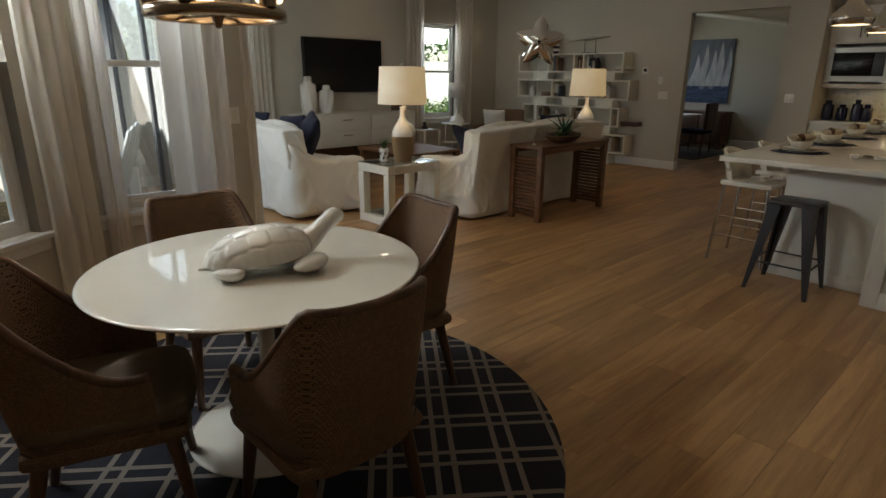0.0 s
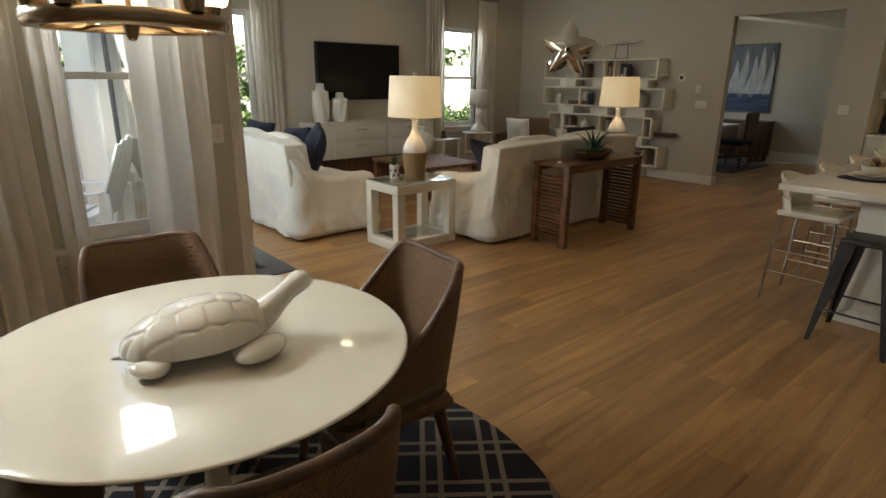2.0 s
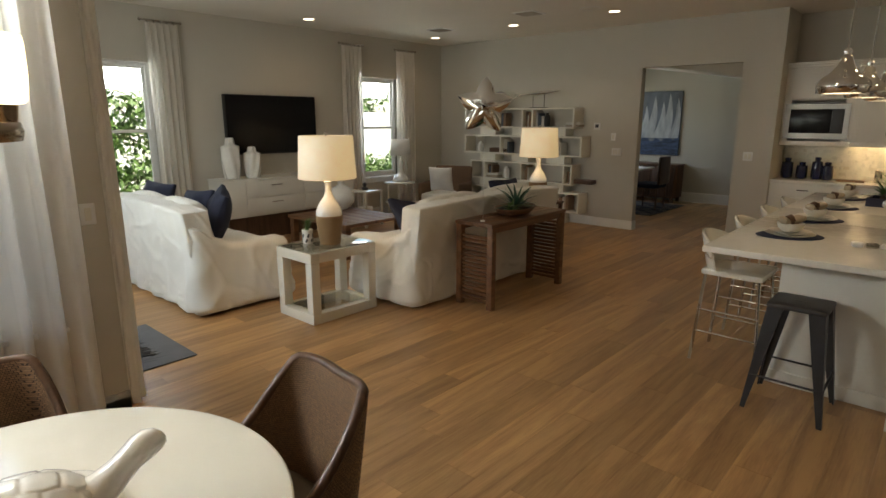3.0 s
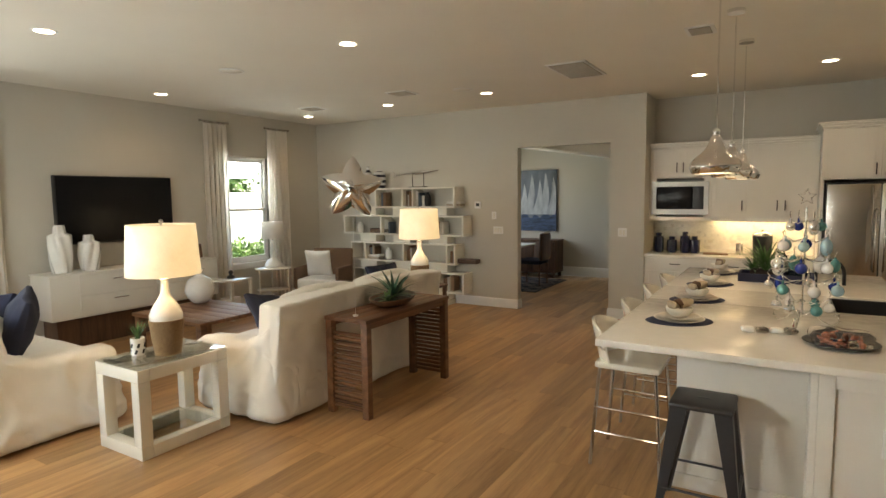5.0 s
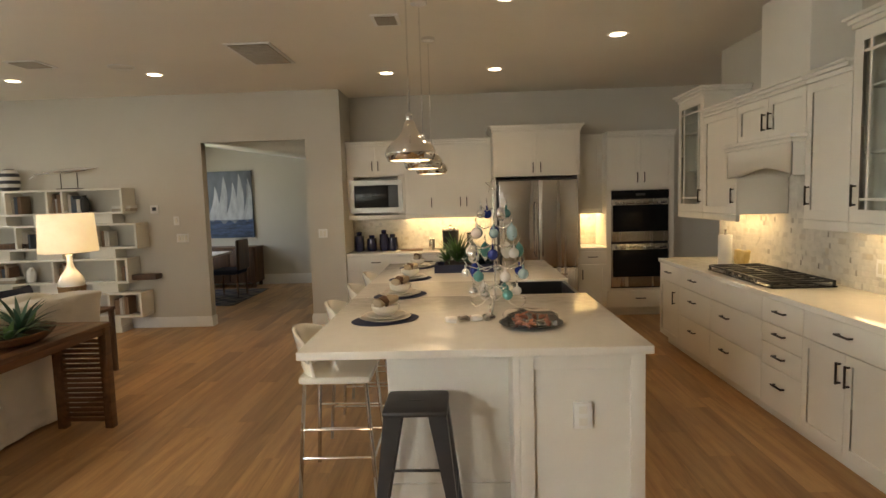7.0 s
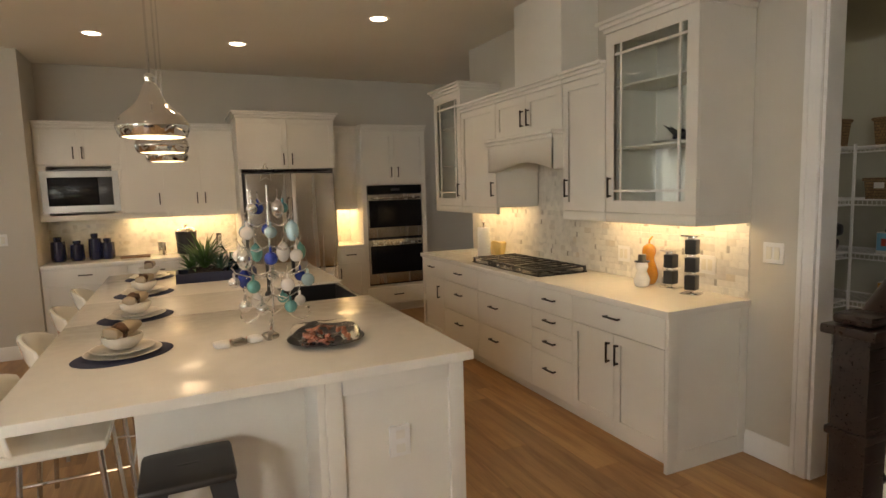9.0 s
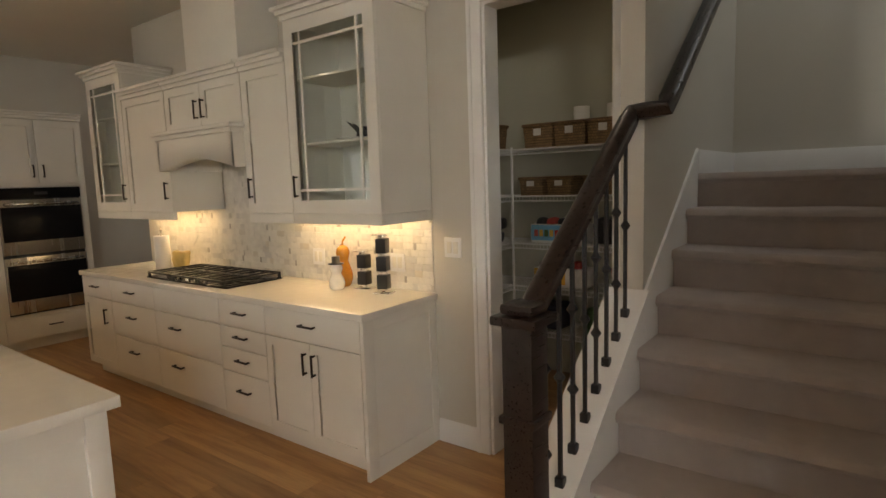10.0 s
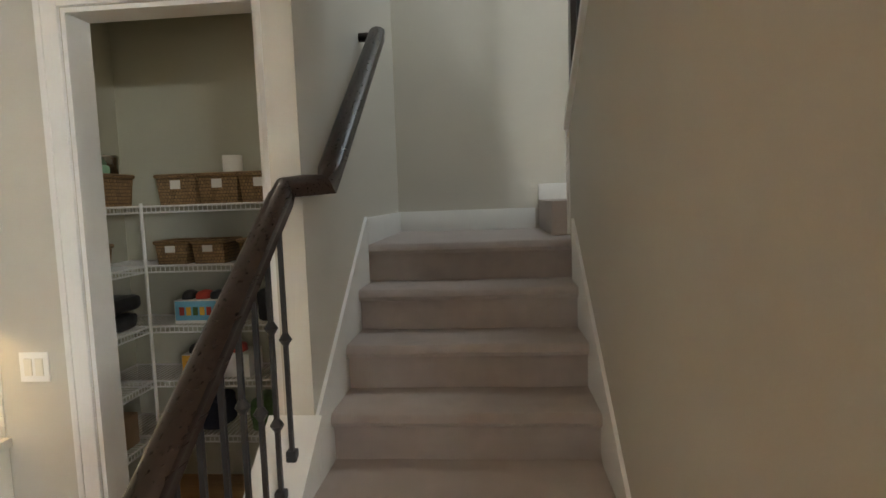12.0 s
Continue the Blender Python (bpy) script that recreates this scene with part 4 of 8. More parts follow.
for a in ((0.0, 0.11), (0.82, 0.878)):
    part("rail", cube(0.8225, 0.0605, a[0], 0.830, 0.5395, a[1], 0.001), CAB, panel)

single("worktop", cube(3.245, 4.325, CT - 0.04, XE - 0.002, Y1 + 0.005, CT, 0.005), QUARTZ, "glossy white quartz worktop beside the cooktop", "worktop")

# wall cabinets of the range wall
UZ, UT = 1.42, 2.31
uw = lambda y: pose(3.47, y, 0, 0, 0, -90)
glz = upper_cab(uw(5.06), 0.72, 0.41, UZ, 2.535, "tall glazed white wall cabinet holding a few ornaments", [("door", 0, UZ, 0.72, 2.535, 0, 0.075, (0.05, UZ + 0.16, "v"), True)], True, (True, True))
part("light_rail", cube(0.699, 0.013, UZ - 0.06, 0.72, 0.41, UZ - 0.001, 0.004), CAB, glz)
glz2 = upper_cab(uw(7.75), 0.62, 0.41, UZ, 2.535, "tall glazed white wall cabinet near the passage", [("door", 0, UZ, 0.62, 2.535, 0, 0.075, (0.57, UZ + 0.16, "v"), True)], True, (True, True))
for gz, w in ((glz, 0.72), (glz2, 0.62)):
    body = [c for c in gz.children if c.name.startswith("body")][0]
    body.name = "back_panel"
    body.data = mesh_of("back_panel", cube(0.018, 0.392, UZ, w - 0.018, 0.41, 2.535), CAB)
    part("side_panel", cube(0, 0, UZ, 0.018, 0.41, 2.535), CAB, gz)
    part("side_panel", cube(w - 0.018, 0, UZ, w, 0.41, 2.535), CAB, gz)
    part("bottom_panel", cube(0.018, 0, UZ, w - 0.018, 0.392, UZ + 0.018), CAB, gz)
    part("top_panel", cube(0.018, 0, 2.517, w - 0.018, 0.392, 2.535), CAB, gz)
    for z in (UZ + 0.40, UZ + 0.78):
        part("shelf", cube(0.019, 0.03, z, w - 0.019, 0.36, z + 0.014, 0.002), CAB, gz, "thin white shelf")
upper_cab(uw(5.51), 0.445, 0.41, UZ, UT, "white single-door wall cabinet", [("door", 0, UZ, 0.445, UT, 0, 0.06, (0.05, UZ + 0.16, "v"))])
upper_cab(uw(7.125), 0.66, 0.41, UZ, UT, "white single-door wall cabinet", [("door", 0, UZ, 0.66, UT, 0, 0.06, (0.61, UZ + 0.16, "v"))])
hood = upper_cab(uw(6.46), 0.945, 0.41, 2.00, UT, "white double-door cabinet over the range hood", [("door", 0, 2.00, 0.4725, UT, 0, 0.06, (0.43, 2.13, "v")), ("door", 0.4725, 2.00, 0.945, UT, 0, 0.06, (0.515, 2.13, "v"))], rail=0)
mantle = thing("range_hood", "white wooden hood with an arched apron over the cooktop", "hood", uw(6.46))
bm = bmesh.new()
n = 20
lower = [bm.verts.new((0.945 * k / n, -0.10, 1.72 + 0.07 * math.sin(math.pi * k / n))) for k in range(n + 1)]
upper = [bm.verts.new((0.945 * k / n, -0.10, 1.94)) for k in range(n + 1)]
lower2 = [bm.verts.new((v.co.x, 0.0, v.co.z)) for v in lower]
for k in range(n):
    bm.faces.new((lower[k], lower[k + 1], upper[k + 1], upper[k]))
    bm.faces.new((lower[k], lower2[k], lower2[k + 1], lower[k + 1]))
part("apron", bm, CAB, mantle, "arched front apron")
part("liner", cube(0.004, -0.098, 1.83, 0.941, 0.40, 1.94), CAB, mantle)
part("cheek", cube(0, -0.10, 1.72, 0.02, 0.405, 1.94, 0.002), CAB, mantle)
part("cheek", cube(0.925, -0.10, 1.72, 0.945, 0.405, 1.94, 0.002), CAB, mantle)
bm = bmesh.new()
box(bm, -0.012, -0.118, 1.94, 0.957, -0.002, 1.97, 0.004)
box(bm, -0.025, -0.135, 1.97, 0.970, -0.002, 1.998, 0.008)
part("mantel_shelf", bm, CAB, mantle)
part("filter", cube(0.15, -0.02, 1.815, 0.80, 0.34, 1.829), STEEL, mantle, "brushed steel filter")
single("vent_chase", cube(3.55, 5.66, UT + 0.075, XE - 0.001, 6.30, ZC - 0.002, 0.003), CAB, "white boxed hood duct up to the ceiling", "duct")


# gas cooktop
ck = thing("cooktop", "black five-burner gas cooktop set in the worktop", "cooktop", pose(3.31, 5.66, CT))
part("plate", cube(0.02, 0, 0.001, 0.48, 1.06, 0.012, 0.004), BLACKGLASS, ck)
for x, y in ((0.14, 0.18), (0.36, 0.18), (0.25, 0.53), (0.14, 0.88), (0.36, 0.88)):
    part("burner", lathe(bmesh.new(), [(0, 0.013), (0.05, 0.013), (0.05, 0.022), (0.034, 0.024), (0.034, 0.032), (0, 0.034)], 18, Matrix.Translation((x, y, 0))), BLACK, ck)
for k in range(3):
    g = bmesh.new()
    y0 = 0.015 + k * 0.345
    for x in (0.03, 0.25, 0.47):
        box(g, x - 0.008, y0, 0.038, x + 0.008, y0 + 0.335, 0.052, 0.002)
    for y in (y0 + 0.006, y0 + 0.11, y0 + 0.225, y0 + 0.329):
        box(g, 0.03, y - 0.006, 0.040, 0.47, y + 0.006, 0.053, 0.002)
    for x in (0.03, 0.47):
        for y in (y0 + 0.01, y0 + 0.325):
            box(g, x - 0.008, y - 0.008, 0.012, x + 0.008, y + 0.008, 0.04)
    part("grate", g, BLACK, ck, "cast-iron grate")
for k in range(5):
    part("knob", rod(bmesh.new(), (0.055, 0.30 + k * 0.115, 0.012), (0.055, 0.30 + k * 0.115, 0.036), 0.016, seg=14), STEEL, ck)

# back wall: counter, drawers, fridge, ovens
KF = 9.10
base_cab(pose(-0.40, KF, 0), 0.78, 0.598, "white base cabinet with drawer and double doors", [("drawer", 0, 0.70, 0.78, 0.875, 0, 0, (0.39, 0.80, "h")), ("door", 0, 0.11, 0.39, 0.70, 0, 0.055, (0.35, 0.57, "v")), ("door", 0.39, 0.11, 0.78, 0.70, 0, 0.055, (0.43, 0.57, "v"))])
base_cab(pose(0.38, KF, 0), 0.60, 0.598, "white base cabinet with drawer over a door", [("drawer", 0, 0.70, 0.60, 0.875, 0, 0, (0.30, 0.80, "h")), ("door", 0, 0.11, 0.60, 0.70, 0, 0.055, (0.55, 0.57, "v"))])
base_cab(pose(0.98, KF, 0), 0.55, 0.598, "white base cabinet with drawer over a door", [("drawer", 0, 0.70, 0.55, 0.875, 0, 0, (0.275, 0.80, "h")), ("door", 0, 0.11, 0.55, 0.70, 0, 0.055, (0.05, 0.57, "v"))])
single("worktop", cube(-0.403, KF - 0.03, CT - 0.04, 1.545, YK - 0.002, CT, 0.005), QUARTZ, "white quartz worktop along the back wall", "worktop")
base_cab(pose(2.66, KF, 0), 0.37, 0.598, "narrow white base cabinet with drawer over a door", [("drawer", 0, 0.70, 0.37, 0.875, 0, 0, (0.185, 0.80, "h")), ("door", 0, 0.11, 0.37, 0.70, 0, 0.055, (0.05, 0.57, "v"))])
single("worktop", cube(2.655, KF - 0.03, CT - 0.04, 3.035, YK - 0.002, CT, 0.005), QUARTZ, "short white quartz worktop between fridge and ovens", "worktop")

KU = 9.34
mwc = upper_cab(pose(-0.40, KU, 0), 0.78, 0.358, 1.94, 2.335, "white double-door cabinet above the microwave", [("door", 0, 1.96, 0.39, 2.335, 0, 0.055, (0.35, 2.08, "v")), ("door", 0.39, 1.96, 0.78, 2.335, 0, 0.055, (0.43, 2.08, "v"))], rail=0)
mw = thing("microwave", "stainless built-in microwave with a black window", "microwave", pose(-0.40, KU, 0))
part("side_stile", cube(0.0, -0.02, 1.42, 0.09, 0.35, 1.94), CAB, mw)
part("side_stile", cube(0.69, -0.02, 1.42, 0.78, 0.35, 1.94), CAB, mw)
part("trim_frame", wall_run("x", 0.03, 0.75, -0.035, -0.021, 1.45, 1.89, [(0.09, 0.69, 1.52, 1.825)]), SATIN, mw)
part("casing", cube(0.092, -0.019, 1.445, 0.688, 0.33, 1.90), BLACK, mw)
part("door_window", cube(0.093, -0.042, 1.523, 0.555, -0.0205, 1.822, 0.003), BLACKGLASS, mw)
part("control_panel", cube(0.558, -0.040, 1.523, 0.687, -0.0205, 1.822, 0.003), BLACK, mw)
part("light_rail", cube(0, -0.021, 1.36, 0.78, 0.33, 1.419, 0.003), CAB, mw)
upper_cab(pose(0.38, KU, 0), 0.41, 0.358, UZ, 2.335, "white single-door wall cabinet", [("door", 0, UZ, 0.41, 2.335, 0, 0.055, (0.36, UZ + 0.15, "v"))])
upper_cab(pose(0.79, KU, 0), 0.765, 0.358, UZ, 2.335, "white double-door wall cabinet", [("door", 0, UZ, 0.3825, 2.335, 0, 0.055, (0.34, UZ + 0.15, "v")), ("door", 0.3825, UZ, 0.765, 2.335, 0, 0.055, (0.425, UZ + 0.15, "v"))])
upper_cab(pose(2.66, KU, 0), 0.37, 0.358, UZ, 2.335, "narrow white wall cabinet", [("door", 0, UZ, 0.37, 2.335, 0, 0.055)])
fc = upper_cab(pose(1.56, 8.93, 0), 1.095, 0.768, 1.87, 2.44, "deep white double-door cabinet over the refrigerator", [("door", 0, 1.87, 0.5475, 2.44, 0, 0.06, (0.50, 1.98, "v")), ("door", 0.5475, 1.87, 1.095, 2.44, 0, 0.06, (0.595, 1.98, "v"))], True, (True, True), 0)
part("side_panel", cube(0, 0.0, 0, 0.03, 0.768, 1.869), CAB, fc)
part("side_panel", cube(1.065, 0.0, 0, 1.095, 0.768, 1.869), CAB, fc)

fr = thing("refrigerator", "stainless french-door refrigerator with freezer drawer", "refrigerator", pose(1.61, 8.78, 0))
part("casing", cube(0, 0.05, 0.02, 0.99, 0.86, 1.83, 0.004), BLACK, fr, "dark grey cabinet")
part("door", cube(0.005, -0.02, 0.72, 0.492, 0.049, 1.815, 0.012), STEEL, fr)
part("door", cube(0.498, -0.02, 0.72, 0.985, 0.049, 1.815, 0.012), STEEL, fr)
part("freezer_drawer", cube(0.005, -0.02, 0.08, 0.985, 0.049, 0.71, 0.012), STEEL, fr)
for x in (0.455, 0.535):
    tube([(x, -0.02, 0.86), (x, -0.065, 0.88), (x, -0.068, 1.20), (x, -0.065, 1.52), (x, -0.02, 1.54)], 0.010, STEEL, "handle", fr, 8)
tube([(0.15, -0.02, 0.63), (0.17, -0.065, 0.63), (0.82, -0.065, 0.63), (0.84, -0.02, 0.63)], 0.010, STEEL, "handle", fr, 8)

ov = thing("oven_cabinet", "tall white oven cabinet with double doors and a bottom drawer", "cabinet", pose(3.03, KF, 0))
part("body", wall_run("x", 0, 0.87, 0, 0.598, 0.10, 2.34, [(0.06, 0.80, 0.37, 1.66)]), CAB, ov)
part("plinth", cube(0, 0.07, 0, 0.87, 0.598, 0.10), CAB, ov)
front(ov, "door", 0.01, 1.70, 0.435, 2.33, 0, 0.06, (0.39, 1.82, "v"))
front(ov, "door", 0.435, 1.70, 0.86, 2.33, 0, 0.06, (0.48, 1.82, "v"))
front(ov, "drawer", 0.01, 0.12, 0.86, 0.34, 0, 0, (0.435, 0.24, "h"))
crown(ov, 0, 0.87, -0.02, 0.598, 2.34, (False, False))
dbl = thing("double_oven", "stainless and black glass double wall oven", "oven", pose(3.092, KF, 0))
part("casing", cube(0, 0.0, 0.375, 0.736, 0.55, 1.655), BLACK, dbl)
part("control_panel", cube(0, -0.03, 1.55, 0.736, -0.001, 1.655, 0.003), BLACKGLASS, dbl)
part("display", cube(0.31, -0.0315, 1.585, 0.43, -0.0305, 1.615), GUNMETAL, dbl)
for z0, z1 in ((0.99, 1.54), (0.395, 0.96)):
    d = part("oven_door", cube(0, -0.035, z0, 0.736, -0.001, z1, 0.004), STEEL, dbl)
    part("oven_window", cube(0.012, -0.039, z0 + 0.13, 0.724, -0.036, z1 - 0.075, 0.002), BLACKGLASS, d)
    tube([(0.05, -0.035, z1 - 0.045), (0.05, -0.08, z1 - 0.045), (0.686, -0.08, z1 - 0.045), (0.686, -0.035, z1 - 0.045)], 0.011, STEEL, "handle", d, 8)

# warm strips under the wall cabinets
for b, w, e in ((4.93, 1.1, 7), (7.10, 1.0, 6)):
    lamp("under_cabinet_light", "AREA", e, (1.0, 0.74, 0.40), pose(3.76, b, 1.415), 0.05, w)
lamp("under_cabinet_light", "AREA", 20, (1.0, 0.74, 0.40), pose(0.55, 9.56, 1.41), 1.85, 0.05)
lamp("under_cabinet_light", "AREA", 6, (1.0, 0.74, 0.40), pose(2.85, 9.56, 1.41), 0.33, 0.05)


# ---- stools at the island ----
def metal_stool(m):
    t = thing("metal_stool", "gunmetal grey pressed-steel bar stool at the island", "stool", m)
    bm = soft(-0.155, -0.155, 0.715, 0.155, 0.155, 0.752, 0.018, 8)
    part("seat", bm, GUNMETAL, t)
    # no hole is cut: the slot's shade is a black strip on top
    part("grip_slot", cube(-0.035, -0.008, 0.7515, 0.035, 0.008, 0.7535, 0.0005), BLACK, t, "black strip for the shaded handle slot")
    for sx in (-1, 1):
        for sy in (-1, 1):
            bm = bmesh.new()
            a = [bm.verts.new((sx * (0.145 - d[0]), sy * (0.145 - d[1]), 0.735)) for d in ((0, 0), (0.085, 0), (0.085, 0.012), (0.012, 0.012), (0.012, 0.085), (0, 0.085))]
            b = [bm.verts.new((sx * (0.212 - d[0]), sy * (0.212 - d[1]), 0.0)) for d in ((0, 0), (0.026, 0), (0.026, 0.008), (0.008, 0.008), (0.008, 0.026), (0, 0.026))]
            for k in range(6):
                bm.faces.new((a[k], a[(k + 1) % 6], b[(k + 1) % 6], b[k]))
            bm.faces.new(a)
            bm.faces.new(b[::-1])
            bmesh.ops.recalc_face_normals(bm, faces=bm.faces)
            part("leg", bm, GUNMETAL, t)
    q = 0.185
    for p0, p1 in (((-q, -q), (q, -q)), ((q, -q), (q, q)), ((q, q), (-q, q)), ((-q, q), (-q, -q))):
        part("stretcher", rod(bmesh.new(), (*p0, 0.24), (*p1, 0.24), 0.008, seg=8), GUNMETAL, t)
    return t


metal_stool(pose(0.90, 4.27, 0) @ Matrix.Diagonal((1.0, 1.0, 0.88, 1)))


def bar_chair():
    t = thing("bar_chair", "white low-backed bar chair on a chrome frame", "stool", pose(0.42, 4.80, 0, 0, 0, -90), "white bar chairs at the island")
    bm = soft(-0.21, -0.20, 0.635, 0.21, 0.20, 0.685, 0.02, 8)
    part("seat", bm, GLOSSWHITE, t)
    bm = soft(-0.21, -0.215, 0.66, 0.21, -0.185, 0.93, 0.015, 12)
    for v in bm.verts:
        v.co.y += 0.10 * (v.co.x / 0.21) ** 2 - 0.22 * (v.co.z - 0.66)
        v.co.z -= 0.05 * (v.co.x / 0.21) ** 2 * (v.co.z > 0.8)
    part("backrest", bm, GLOSSWHITE, t)
    for sx in (-1, 1):
        for sy in (-1, 1):
            part("leg", rod(bmesh.new(), (sx * 0.18, sy * 0.17, 0.64), (sx * 0.215, sy * 0.215, 0), 0.012, seg=8), STEEL, t)
    for z, k in ((0.22, 0.205), (0.38, 0.198)):
        for p0, p1 in (((-k, k), (k, k)), ((-k, -k), (-k, k)), ((k, -k), (k, k))):
            if z < 0.3 or p0[0] != -p1[0]:
                part("stretcher", rod(bmesh.new(), (*p0, z), (*p1, z), 0.008, seg=8), CHROME, t)
    return t


bc = bar_chair()
for y in (5.58, 6.36, 7.12):
    copy_thing(bc, pose(0.42, y, 0, 0, 0, -90))


# ---- pendants over the island ----
def pendant(x, y):
    t = thing("pendant_lamp", "polished bell-shaped metal pendant lamp, lit", "lamp", pose(x, y, 0.02) @ Matrix.Diagonal((1.03, 1.03, 1, 1)), "pendants over the island")
    part("canopy", rod(bmesh.new(), (0, 0, ZC - 0.045), (0, 0, ZC - 0.021), 0.06, seg=24), CHROME, t)
    part("cord", rod(bmesh.new(), (0, 0, 2.10), (0, 0, ZC - 0.07), 0.005, seg=8), CHROME, t)
    part("bell", lathe(bmesh.new(), smooth_profile([(0.0, 2.105), (0.010, 2.10), (0.022, 2.085), (0.020, 2.06), (0.030, 2.045), (0.043, 2.005), (0.070, 1.965), (0.118, 1.922), (0.139, 1.885), (0.139, 1.865), (0.126, 1.835), (0.120, 1.835)], 5), 40), CHROME, t, "mirror-polished bell")
    part("diffuser", lathe(bmesh.new(), [(0.0, 1.842), (0.119, 1.842), (0.119, 1.838), (0.0, 1.838)], 32), BULB, t, "glowing white diffuser")
    lamp("pendant_light", "SPOT", 8, WARM, look((x, y, 1.85), (x, y, 0)), 0.04, angle=140)
    return t


for x, y in ((0.86, 4.86), (0.87, 5.85), (0.88, 6.84)):
    pendant(x, y)

# ---- recessed ceiling lights, vents, speakers ----
CANS = ((-2.08, 5.0), (2.60, 6.95), (1.50, 5.85), (0.33, 8.20), (1.56, 8.20), (-3.80, 7.90), (-2.17, 7.85), (-5.60, 5.53), (-5.57, 8.10), (0.33, 3.6), (-3.8, 3.4), (1.9, 2.2), (-0.35, -0.5))
can = thing("ceiling_light", "round recessed ceiling light, lit", "lamp", pose(CANS[0][0], CANS[0][1], ZC), "recessed ceiling lights")
part("trim_ring", lathe(bmesh.new(), [(0.072, -0.001), (0.072, -0.006), (0.092, -0.006), (0.096, -0.001)], 28), TRIM, can)
part("lens", lathe(bmesh.new(), [(0.0, -0.003), (0.0715, -0.003), (0.0715, -0.001)], 28), CANLIT, can, "glowing lens")
for k, (x, y) in enumerate(CANS):
    if k:
        copy_thing(can, pose(x, y, ZC))
    lamp("can_light", "SPOT", 18, WARM, look((x, y, ZC - 0.015), (x, y, 0)), 0.07, angle=135)


def vent(m, w, l, n, label):
    t = thing("ceiling_vent", label, "vent", m)
    part("frame", wall_run("x", 0, w, 0, l, -0.012, -0.001), TRIM, t)
    # dark sheet under the solid frame paints the shade between slats
    part("backing", cube(0.03, 0.03, -0.0135, w - 0.03, l - 0.03, -0.0125), mat("vent_shadow", (0.16, 0.13, 0.10), 0.9), t)
    for k in range(n):
        y = 0.035 + k * (l - 0.07) / n
        part("slat", cube(0.03, y, -0.020, w - 0.03, y + (l - 0.07) / n * 0.5, -0.014, 0.001), mat("vent_paint", (0.42, 0.37, 0.30), 0.6), t)
    return t


vent(pose(-0.95, 6.75, ZC), 0.42, 0.80, 14, "white slatted return-air vent in the ceiling")
vent(pose(0.47, 6.12, ZC), 0.22, 0.28, 6, "small white ceiling air vent")
vent(pose(-3.22, 7.05, ZC), 0.32, 0.32, 7, "small white ceiling air vent")
vent(pose(-5.05, 7.35, ZC), 0.32, 0.30, 7, "small white ceiling air vent")
for x, y in ((-2.30, 7.45), (-3.78, 5.15)):
    sp = thing("ceiling_speaker", "round white ceiling speaker grille", "speaker", pose(x, y, ZC))
    part("rim", lathe(bmesh.new(), [(0.125, -0.001), (0.125, -0.008), (0.115, -0.009), (0.115, -0.001)], 28), TRIM, sp)
    part("grille", lathe(bmesh.new(), [(0.0, -0.006), (0.114, -0.006), (0.114, -0.004)], 28), CEIL, sp)


# ---- stairs ----
SX, SZ, RUN, RISE = 4.55, 1.58, 0.25, 0.18     # nosing of the landing, and one step
SY0, SY1 = 2.07, 3.04
XEND = 3.67                                    # end of the wall beside the stairs
flight = thing("staircase", "straight flight of beige carpeted stairs", "stairs", kind="structure")


def tread(bm, x0, x1, y0, y1, z, nose=0.03):
    """A carpeted step with a soft rolled nosing at its -x end."""
    prof = [(x0 + 0.012, z - RISE), (x0 + 0.006, z - 0.05), (x0 - nose + 0.014, z - 0.048), (x0 - nose, z - 0.030), (x0 - nose + 0.004, z - 0.012), (x0 - nose + 0.018, z), (x1, z), (x1, z - RISE)]
    n = 14
    rows = []
    for k in range(n + 1):
        y = y0 + (y1 - y0) * k / n
        rows.append([bm.verts.new((px + 0.003 * noise.noise((px * 9, y * 5, pz * 7)), y, pz + 0.0035 * noise.noise((px * 7, y * 6, pz * 3 + 4)))) for px, pz in prof])
    for a, b in zip(rows, rows[1:]):
        for k in range(len(prof) - 1):
            bm.faces.new((a[k], b[k], b[k + 1], a[k + 1]))
    bm.faces.new(rows[0])
    bm.faces.new(rows[-1][::-1])
    bmesh.ops.recalc_face_normals(bm, faces=bm.faces)
    return bm


for k in range(1, 9):
    x, z = SX - RUN * k, SZ - RISE * k
    part("step", tread(bmesh.new(), x + 0.03, x + RUN + 0.042, SY0 + 0.014, SY1 - 0.014, z), CARPET, flight)
part("landing", tread(bmesh.new(), SX + 0.03, 5.57, SY0 - 1.1, SY1, SZ), CARPET, flight, "carpeted landing")
up = bmesh.new()
box(up, 4.80, 0.95, SZ + 0.002, 5.555, 2.14, SZ + RISE, 0.015)
part("step", up, CARPET, flight, "first step of the upper flight")


def sloped(bm, x0, x1, y0, y1, lo, hi):
    """A prism between two slanting lines: lo and hi give z at x."""
    a = [bm.verts.new((x, y, z)) for y in (y0, y1) for x, z in ((x0, lo(x0)), (x1, lo(x1)), (x1, hi(x1)), (x0, hi(x0)))]
    for f in ((0, 1, 2, 3), (7, 6, 5, 4), (0, 4, 5, 1), (1, 5, 6, 2), (2, 6, 7, 3), (3, 7, 4, 0)):
        bm.faces.new([a[k] for k in f])
    bmesh.ops.recalc_face_normals(bm, faces=bm.faces)
    return bm


